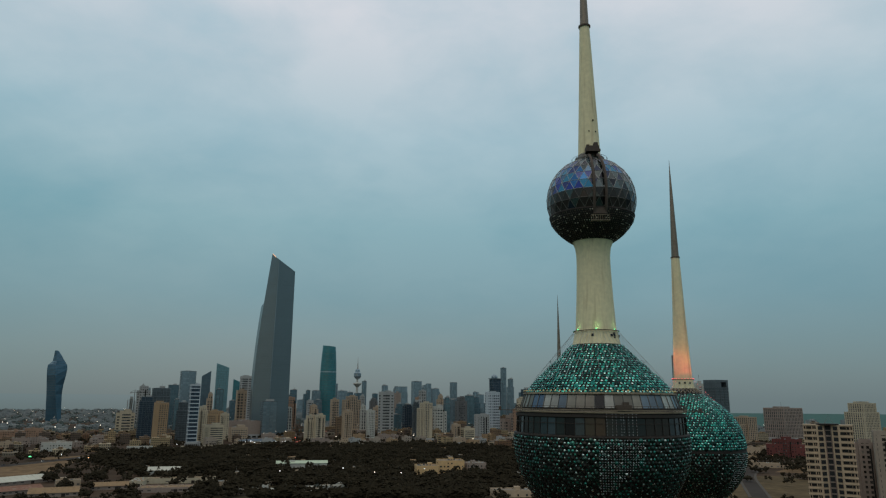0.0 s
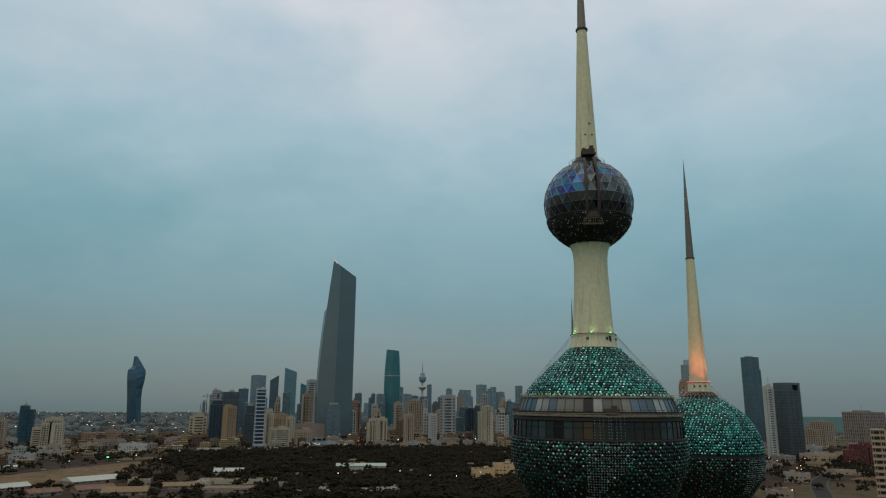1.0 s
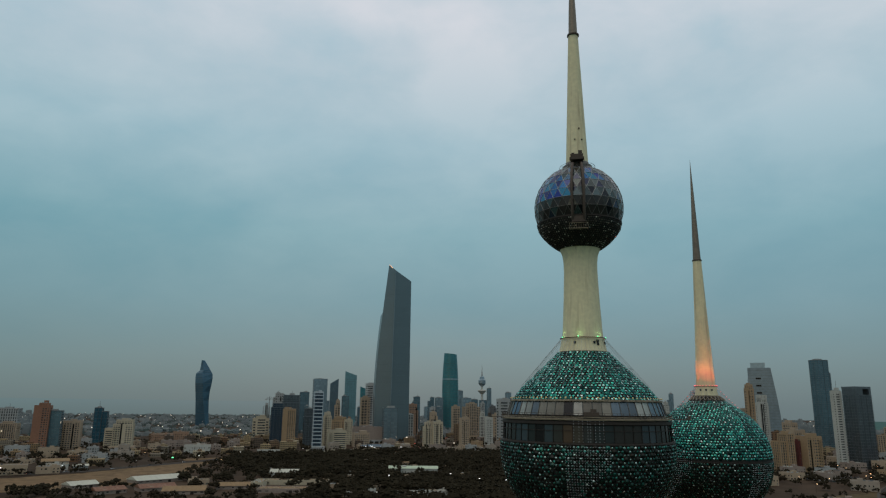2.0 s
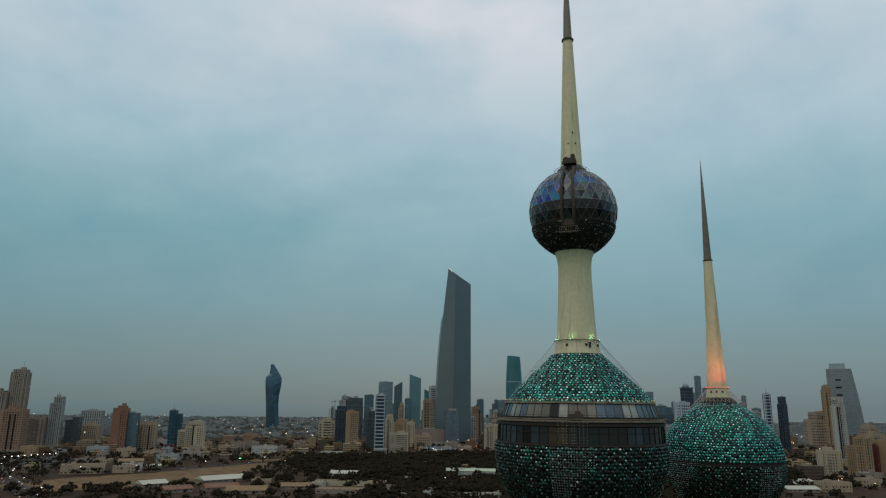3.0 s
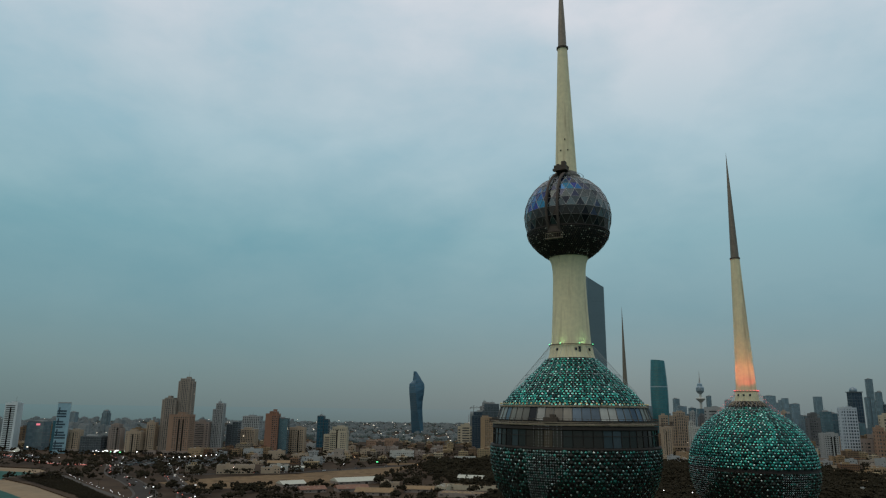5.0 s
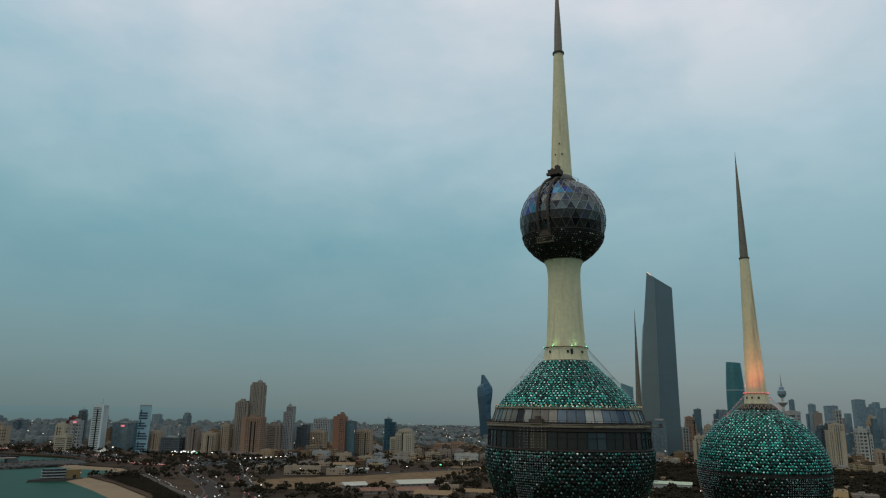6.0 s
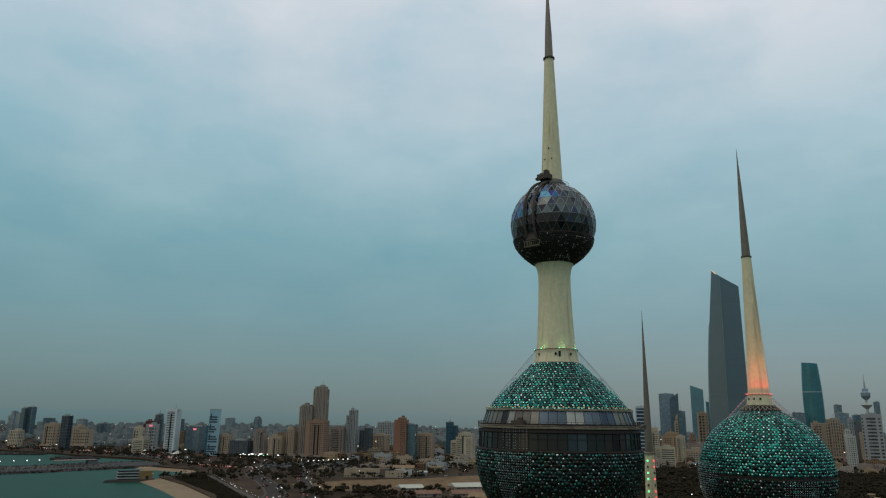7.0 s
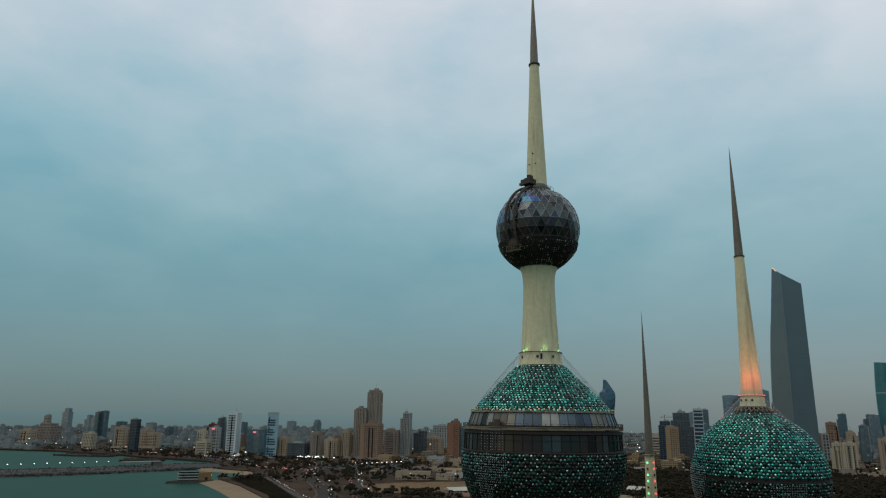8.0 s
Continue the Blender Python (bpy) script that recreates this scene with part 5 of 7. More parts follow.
part("crest", boxes((-6, 0, 101, 2.5, 9, 5), (0, 0, 100.5, 2.5, 9, 4), (6, 0, 101, 2.5, 9, 5)), WALL["white"], pylon, "stepped white crest")
ball = tower_block("glass_navy", 178, 2005, 25, 22, 136, plant=False, storey=8.0, tiers=[(0, 0, 1, 1, 0, 1)])
bm = bmesh.new()
bmesh.ops.create_icosphere(bm, subdivisions=3, radius=9)
part("roof_globe", bm, GLASS["steel"], ball, "round grey globe on the roof", at=(-2, 0, 141), smooth=True)
part("roof_cap", boxes((0, 0, 138, 29, 26, 2)), GLASS["dark"], ball)


# towers of the far quarters, haze put into their pale glass colours
k = random.Random(41)
for x0, x1, y0, y1, count in ((-600, 460, 2500, 4300, 48), (-1300, -500, 2500, 3800, 7), (-3300, -1900, 900, 1900, 10)):
    for _ in range(count):
        x, y, w = k.uniform(x0, x1), k.uniform(y0, y1), k.uniform(18, 36)
        h = 40 + k.random() ** 1.6 * (30 + math.hypot(x, y) * 0.026) if x0 > -2000 else k.uniform(25, 75)
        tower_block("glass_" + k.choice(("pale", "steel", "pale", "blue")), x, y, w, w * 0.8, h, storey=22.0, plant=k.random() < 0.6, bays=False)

# further blocks between the landmarks
k = random.Random(58)
made = 0
for _ in range(900):
    x, y, w = k.uniform(-760, 330), k.uniform(1480, 2350), k.uniform(13, 26)
    if any(math.hypot(x - a, y - b) < r + 0.75 * w + 4 for a, b, r in PLACED):
        continue
    tower_block(k.choice(("glass_blue", "glass_steel", "glass_teal", "grid_tan", "grid_white", "fins_tan", "bands_grey", "grid_orange", "grid_brown", "fins_grey")), x, y, w, w * k.uniform(0.7, 0.9), 36 + 66 * k.random() ** 1.3, storey=6.4)
    made += 1
    if made >= 46:
        break

# lit shop signs near the bay
for x, y, h, turn in ((-1334, 811, 52, 56), (-1216, 842, 47, 56)):
    sign = thing("roof_sign", x, y, 3 + h, "glowing red sign panel near a roof edge", "sign", turn=turn)
    part("panel", boxes((0, 0, 0, 6.5, 0.5, 3.6)), glow("red_sign_glow", (1.0, 0.10, 0.16), 0.7), sign)
    part("bracket", boxes((0, 6, -1, 1.0, 12, 0.6)), DARK_METAL, sign)


# ---- ground cover ----
def inside(x, y, poly):
    hit = False
    for (x0, y0), (x1, y1) in zip(poly, poly[1:] + poly[:1]):
        if (y0 > y) != (y1 > y) and x < (x1 - x0) * (y - y0) / (y1 - y0) + x0:
            hit = not hit
    return hit


def smooth_line(pts, n=8):
    """A Catmull-Rom line through the points."""
    p = [Vector((*a, 0)) for a in pts]
    p = [p[0] * 2 - p[1]] + p + [p[-1] * 2 - p[-2]]
    out = []
    for i in range(1, len(p) - 2):
        for k in range(n):
            t = k / n
            out.append(0.5 * ((2 * p[i]) + (p[i + 1] - p[i - 1]) * t + (2 * p[i - 1] - 5 * p[i] + 4 * p[i + 1] - p[i + 2]) * t * t + (3 * p[i] - p[i - 1] - 3 * p[i + 1] + p[i + 2]) * t ** 3))
    return out + [p[-2]]


def ribbon(name, pts, width, z, mat, label, category, thick=0.0, bank=0.0):
    """A strip along a smooth line, with sides that slope when it is thick."""
    line = smooth_line(pts)
    bm = bmesh.new()
    rows = []
    for i, p in enumerate(line):
        d = (line[min(i + 1, len(line) - 1)] - line[max(i - 1, 0)]).normalized()
        s = Vector((-d.y, d.x, 0))
        cross = [p + s * width / 2 + Vector((0, 0, z)), p - s * width / 2 + Vector((0, 0, z))]
        if thick:
            cross = [p + s * (width / 2 + bank) + Vector((0, 0, z - thick)), *cross, p - s * (width / 2 + bank) + Vector((0, 0, z - thick))]
        rows.append([bm.verts.new(c) for c in cross])
    for a, b in zip(rows, rows[1:]):
        for i in range(len(a) - 1):
            bm.faces.new((a[i], a[i + 1], b[i + 1], b[i]))
    return tagged(part(name, bm, mat, None), label, category, kind="structure")


PARK = [(-190, 590), (-330, 790), (-420, 890), (-455, 985), (-390, 1070), (-300, 1175), (-240, 1140), (-150, 1200), (-20, 1270), (110, 1110), (190, 1075), (240, 960), (205, 870), (125, 660), (100, 585), (0, 560), (-100, 565)]
SHORE = [(-1060, 700), (-1000, 600), (-800, 480), (-500, 380), (-300, 300), (-330, 480), (-560, 620), (-700, 700), (-850, 730)]
SANDLOT = [(-575, 570), (-505, 540), (-440, 590), (-395, 660), (-400, 735), (-425, 830), (-455, 930), (-490, 910), (-500, 820), (-520, 730), (-560, 660)]
flat_sheet("ground_sandlot", SANDLOT, 3.05, SAND, "bare sandy lot with tyre tracks", "sand lot")
flat_sheet("ground_track", [(-500, 930), (-450, 955), (-420, 1010), (-470, 1010), (-520, 960)], 3.06, SAND, "sandy track beside a wall", "sand lot")
flat_sheet("ground_park", PARK, 3.04, GRASS, "dry dark lawn under the park trees", "lawn")
flat_sheet("ground_lawn", [(230, 620), (330, 600), (400, 700), (390, 800), (330, 790), (250, 720)], 3.05, material("dry_field", (0.095, 0.065, 0.032), 0.95, spec=0.1, vary=0.5, grain=0.15, coarse=0.03), "dry brown field beside the road", "field")
flat_sheet("ground_plot", [(400, 840), (470, 820), (520, 900), (450, 900)], 3.05, SAND, "sandy plot by the road", "sand lot")
ribbon("beach", [(-380, 330), (-455, 381), (-531, 429), (-583, 450), (-631, 467), (-678, 482), (-715, 493), (-750, 502)], 24, 1.9, BEACH, "pale curved sand beach by the water", "beach", 2.0, 14)
ribbon("beach_far", [(-985, 604), (-930, 590), (-880, 596), (-835, 602), (-795, 592), (-776, 560)], 13, 1.9, BEACH, "pale sand beach of the inner bay", "beach", 2.0, 10)
ribbon("breakwater_bank", [(-985, 640), (-1008, 567), (-1006, 471), (-1013, 395), (-1028, 326), (-1050, 200), (-1090, 20), (-1140, -220)], 95, 2.7, ROCK, "rocky breakwater with a pale service yard", "breakwater", 3.0, 12)
ribbon("breakwater_yard", [(-1012, 575), (-1018, 480), (-1028, 395), (-1044, 320), (-1066, 200), (-1106, 20)], 30, 2.76, PALE_PAVING, "pale rubble yard on the breakwater", "paving")
for pts in (((-1380, 625), (-1410, 588), (-1480, 555)), ((-1205, 640), (-1210, 603), (-1228, 575))):
    ribbon("jetty", pts, 26, 2.0, ROCK, "low rocky groyne in the sea", "groyne", 2.4, 8)
flat_sheet("ground_slope", [(-380, 348), (-460, 400), (-540, 447), (-640, 482), (-710, 502), (-760, 525), (-740, 566), (-690, 540), (-620, 508), (-575, 487), (-495, 452), (-420, 404)], 3.05, material("dark_planted_soil", (0.028, 0.019, 0.013), 0.95, spec=0.05, vary=0.4, grain=0.2), "dark planted slope behind the beach", "planted slope")
PROMENADE = [(-735, 566), (-690, 545), (-620, 512), (-575, 491), (-495, 456), (-420, 408), (-340, 350)]
ribbon("pavement_promenade", PROMENADE, 6, 3.15, PALE_PAVING, "narrow paved promenade above the beach", "pavement", 0.15)
# roads
ROADS = [("road_corniche", [(-300, 330), (-430, 420), (-500, 490), (-600, 556), (-700, 612), (-800, 690), (-930, 800), (-1080, 870), (-1300, 880)], 17),
         ("road_corniche_second", [(-280, 360), (-400, 450), (-480, 520), (-570, 590), (-650, 650), (-760, 740), (-900, 845)], 12),
         ("road_cross", [(-640, 640), (-590, 690), (-540, 745), (-500, 850), (-470, 960), (-440, 1060), (-330, 1210)], 13),
         ("road_bay", [(-800, 690), (-900, 668), (-1000, 690), (-1130, 735), (-1300, 740), (-1500, 700), (-1800, 640)], 14),
         ("road_west", [(280, 620), (345, 790), (395, 880), (440, 960), (520, 1080), (620, 1300)], 13),
         ("road_middle", [(250, 985), (275, 1180), (285, 1500), (290, 1900), (295, 2400)], 16),
         ("road_hamra", [(-230, 1190), (-250, 1400), (-255, 1700), (-270, 2100)], 14)]
for name, pts, width in ROADS:
    ribbon(name, pts, width, 3.12, ASPHALT, "grey asphalt road with worn lanes", "road")
    line = smooth_line(pts, 10)
    for side in (-1, 1):
        off = []
        for i, p in enumerate(line[::4]):
            q = line[min(4 * i + 1, len(line) - 1)]
            d = (q - p).normalized() if (q - p).length else Vector((1, 0, 0))
            off.append((p.x - d.y * side * (width / 2 + 1.6), p.y + d.x * side * (width / 2 + 1.6)))
        ribbon("kerb", off, 2.4, 3.24, PALE_PAVING, "pale raised kerb and pavement", "pavement", 0.2)
for name, poly in (("parking_lot", [(-880, 760), (-800, 700), (-700, 745), (-690, 850), (-800, 900), (-880, 850)]), ("parking_lot_bay", [(-1250, 690), (-1040, 690), (-1000, 720), (-1040, 760), (-1250, 745)]), ("parking_lot_west", [(330, 880), (380, 950), (330, 1000), (290, 920)])):
    flat_sheet(name, poly, 3.09, ASPHALT, "grey asphalt parking lot full of cars", "parking lot")


# ---- vegetation ----
def clump_mesh(name, spots, seed):
    """Many small uneven leaf clumps at (x, y, z, size), in one mesh."""
    rng = np.random.default_rng(seed)
    base = np.array([(1, 0, 0), (-1, 0, 0), (0, 1, 0), (0, -1, 0), (0, 0, 0.8), (0, 0, -0.7)], float)
    tri = np.array([(0, 2, 4), (2, 1, 4), (1, 3, 4), (3, 0, 4), (2, 0, 5), (1, 2, 5), (3, 1, 5), (0, 3, 5)])
    s = np.array(spots)
    n = len(s)
    a = rng.uniform(0, 2 * math.pi, n)
    jit = base[None] * rng.uniform(0.55, 1.35, (n, 6, 1)) + rng.normal(0, 0.16, (n, 6, 3))
    c, d = np.cos(a)[:, None], np.sin(a)[:, None]
    p = np.stack([jit[..., 0] * c - jit[..., 1] * d, jit[..., 0] * d + jit[..., 1] * c, jit[..., 2]], -1) * s[:, 3][:, None, None] + s[:, None, :3]
    f = (tri[None] + 6 * np.arange(n)[:, None, None]).reshape(-1, 3)
    me = bpy.data.meshes.new(name)
    me.from_pydata(p.reshape(-1, 3).tolist(), [], f.tolist())
    return me


def crown_spots(rng, x, y, z, h, w, n):
    out = []
    for _ in range(n):
        u, v, q = rng.uniform(0, 2 * math.pi), rng.uniform(-0.5, 1), rng.uniform(0.45, 1.0) ** 0.5
        r = w * q * math.sqrt(max(0.08, 1 - (v * 0.85) ** 2)) * rng.uniform(0.75, 1.15)
        out.append((x + r * math.cos(u), y + r * math.sin(u), z + h * 0.62 + v * h * 0.36, w * rng.uniform(0.2, 0.42)))
    return out


def tree_kind(seed, h, w):
    rng = random.Random(seed)
    root = new("tree")
    bm = bmesh.new()
    add_bar(bm, (0, 0, 0), (0.1, 0, h * 0.3), 0.28, 6)
    add_bar(bm, (0.1, 0, h * 0.28), (0.2, 0.1, h * 0.6), 0.2, 6)
    part("trunk", bm, BARK, root)
    for _ in range(2):
        u = rng.uniform(0, 6.28)
        bm = bmesh.new()
        add_bar(bm, (0.1, 0, h * rng.uniform(0.28, 0.45)), (w * 0.6 * math.cos(u), w * 0.6 * math.sin(u), h * rng.uniform(0.55, 0.75)), 0.11, 4)
        part("limb", bm, BARK, root)
    link("crown", clump_mesh("crown", crown_spots(rng, 0, 0, 0, h, w, 130), seed), LEAF, root)
    return tagged(root, "dark green broad-leaved tree with an uneven crown", "tree", "park trees")


KEEP = [(16, 800, 46), (62, 618, 26), (-155, 850, 34), (-125, 642, 46), (-288, 775, 20), (-245, 700, 36), (-235, 640, 24), (-392, 680, 26), (-352, 618, 18), (-315, 604, 20), (-290, 650, 16), (-430, 618, 16), (-380, 590, 16), (-425, 1045, 22), (-306, 1262, 34)]
k = random.Random(303)
HUTS = []
for _ in range(400):
    x, y = k.uniform(-400, 200), k.uniform(580, 1180)
    if inside(x, y, PARK) and all(math.hypot(x - a, y - b) > 38 for a, b, *_ in HUTS) and all(math.hypot(x - a, y - b) > 50 for a, b, _ in KEEP):
        HUTS.append((x, y, k.uniform(5, 13), k.uniform(4, 8), k.uniform(2.6, 4.5), k.uniform(0, 90)))
    if len(HUTS) >= 38:
        break
KEEP += [(x, y, 0.5 * w + 1) for x, y, w, *_ in HUTS]
BAYFRONT = [(-1900, 560), (-1000, 600), (-690, 640), (-660, 760), (-880, 900), (-1100, 900), (-1400, 850), (-1900, 790)]


def hides(x, y):
    """True on the open side of the buildings that stand free of the trees."""
    for a, b, half in KEEP:
        ln = math.hypot(a - 50, b)
        ux, uy = (50 - a) / ln, -b / ln
        s, q = (x - a) * ux + (y - b) * uy, abs((y - b) * ux - (x - a) * uy)
        if -12 < s < 50 and q < half:
            return True
    return False


rng = random.Random(21)
trees = [tree_kind(31, 9, 4.6), tree_kind(32, 11, 5.4), tree_kind(33, 7.5, 4.2)]
spots = []
for _ in range(60000):
    x, y = rng.uniform(-460, 250), rng.uniform(555, 1280)
    if inside(x, y, PARK) and (not hides(x, y) or rng.random() < 0.05):
        if all((x - a) ** 2 + (y - b) ** 2 > 34 for a, b in spots[-1600:]):
            spots.append((x, y))
    if len(spots) >= 4200:
        break
edge = sorted(spots, key=lambda p: p[1])
for i, (x, y) in enumerate(edge[:44]):
    m = pose(x, y, 3, 0, 0, rng.uniform(0, 360)) @ Matrix.Scale(rng.uniform(0.8, 1.25), 4)
    if i < 3:
        trees[i].matrix_basis = m
    else:
        copy_thing(trees[i % 3], m @ Matrix.Diagonal((*[1 / s for s in trees[i % 3].scale], 1)))
wood = []
for x, y in edge[44:]:
    wood += crown_spots(rng, x, y, 3, rng.uniform(3.5, 9.0) + 5.5 * max(0.0, math.sin(x * 0.021) * math.sin(y * 0.017 + 1.0)), rng.uniform(3.0, 6.2), 26)
tagged(link("woodland", clump_mesh("woodland", wood, 5), LEAF), "dense dark green trees of the park", "trees", kind="stuff")
# scrub by the beach, along roads and among the houses
wood = []
for _ in range(2600):
    f, g = rng.random(), rng.random()
    low, high = np.interp(f, (0, 0.35, 0.7, 1), (-380, -540, -640, -750)), np.interp(f, (0, 0.35, 0.7, 1), (-420, -540, -620, -735))
    x = low + (high - low) * g
    y = (1 - g) * np.interp(f, (0, 0.35, 0.7, 1), (348, 447, 482, 522)) + g * np.interp(f, (0, 0.35, 0.7, 1), (404, 470, 508, 562))
    wood += crown_spots(rng, x, y, 2.5, rng.uniform(0.9, 2.2), rng.uniform(0.9, 2.0), 9)
for name, pts, width in ROADS:
    line = smooth_line(pts, 14)
    for p in line[::2]:
        for side in (-1, 1):
            if rng.random() < 0.3:
                wood += crown_spots(rng, p.x + side * (width * 0.5 + rng.uniform(6, 16)), p.y + rng.uniform(-8, 8), 3, rng.uniform(3.5, 8), rng.uniform(2.2, 4.4), 14)
SHEDS = [(-392, 680, 28), (-335, 668, 14), (-352, 618, 20), (-315, 604, 22), (-290, 650, 17), (-430, 618, 17), (-380, 590, 17), (-245, 700, 38), (-205, 684, 16), (-235, 640, 26)]
for _ in range(440):
    x, y = rng.uniform(-520, -180), rng.uniform(500, 800)
    if not inside(x, y, SANDLOT) and not inside(x, y, PARK) and not hides(x, y) and all((x - a) ** 2 + (y - b) ** 2 > r * r for a, b, r in SHEDS):
        wood += crown_spots(rng, x, y, 3, rng.uniform(4, 9), rng.uniform(3.0, 5.5), 26)
for _ in range(520):
    x, y = rng.uniform(60, 520), rng.uniform(560, 1250)
    if not inside(x, y, PARK) and inside(x, y, COAST) and (rng.random() < 0.5 or not (200 < x < 430 and 560 < y < 900)):
        wood += crown_spots(rng, x, y, 3, rng.uniform(4, 9), rng.uniform(3.0, 5.5), 20)
for _ in range(420):
    x, y = rng.uniform(-1900, -660), rng.uniform(560, 900)
    if inside(x, y, BAYFRONT) and inside(x, y, COAST) and not inside(x, y, [(-880, 760), (-800, 700), (-700, 745), (-690, 850), (-800, 900), (-880, 850)]) and all(min((Vector((x, y, 0)) - p).length for p in smooth_line(pts, 5)) > 14 for _, pts, _ in ROADS[:4]):
        wood += crown_spots(rng, x, y, 3, rng.uniform(3, 6), rng.uniform(2.5, 5), 14)
far_wood = []
for _ in range(10500):
    a, d = radians(rng.uniform(52, 168)), 900 + 3600 * rng.random() ** 1.1
    x, y = 50 + d * math.cos(a), d * math.sin(a)
    if inside(x, y, COAST) and not inside(x, y, PARK) and not inside(x, y, SANDLOT):
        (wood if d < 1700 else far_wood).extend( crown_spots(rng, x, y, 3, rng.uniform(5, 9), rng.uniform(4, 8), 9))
tagged(link("far_trees", clump_mesh("far_trees", far_wood, 7), HAZED_LEAF), "trees of the far quarters, green paled for haze", "trees", kind="stuff")
tagged(link("street_trees", clump_mesh("street_trees", wood, 6), LEAF), "scattered dark street trees and scrub", "trees", kind="stuff")

rocks = []
for pts, half in (([(-985, 640), (-1008, 567), (-1006, 471), (-1013, 395), (-1028, 326), (-1050, 200), (-1090, 20), (-1140, -220)], 50), ([(-1380, 625), (-1410, 588), (-1480, 555)], 15), ([(-1205, 640), (-1210, 603), (-1228, 575)], 15)):
    line = smooth_line(pts, 30)
    for a, b in zip(line, line[1:]):
        d = (b - a).normalized()
        for side in (-1, 1):
            for _ in range(5):
                o = side * (half + rng.uniform(-5, 9))
                q = a.lerp(b, rng.random())
                rocks.append((q.x - d.y * o, q.y + d.x * o, rng.uniform(0.4, 2.9), rng.uniform(0.8, 2.2)))
for _ in range(500):
    f = rng.random()
    rocks.append((-1008 - 75 * f * f + rng.uniform(-22, 22), 575 - 520 * f, 3.0, rng.uniform(0.5, 1.6)))
tagged(link("rubble", clump_mesh("rubble", rocks, 8), ROCK), "dark rubble rocks along the breakwater", "rocks", kind="stuff")


def palm_kind():
    root = new("palm_tree")
    bm = bmesh.new()
    add_bar(bm, (0, 0, 0), (0.2, 0, 4), 0.25, 6)
    add_bar(bm, (0.2, 0, 4), (0.3, 0.1, 8), 0.2, 6)
    part("trunk", bm, BARK, root)
    for i in range(11):
        a = 6.283 * i / 11
        bm = bmesh.new()
        pts = [Vector((0.3 + math.cos(a) * r, 0.1 + math.sin(a) * r, 8 + 0.9 * r - 0.32 * r * r)) for r in (0, 0.9, 1.8, 2.7, 3.4)]
        side = Vector((-math.sin(a), math.cos(a), 0))
        rows = [[bm.verts.new(p + side * w - Vector((0, 0, 0.25 * abs(w)))) for w in (-k, 0, k)] for p, k in zip(pts, (0.1, 0.5, 0.6, 0.45, 0.05))]
        for r0, r1 in zip(rows, rows[1:]):
            for j in range(2):
                bm.faces.new((r0[j], r0[j + 1], r1[j + 1], r1[j]))
        part("frond", bm, LEAF, root)
    return tagged(root, "palm tree with drooping fronds by the beach", "palm tree", "beach palms")


palm = palm_kind()
palm.matrix_basis = pose(-752, 541, 3)
for i in range(6):
    copy_thing(palm, pose(-770 + i * 38 + rng.uniform(-8, 8), 556 - i * 12 + rng.uniform(-6, 6), 3, 0, 0, i * 40))


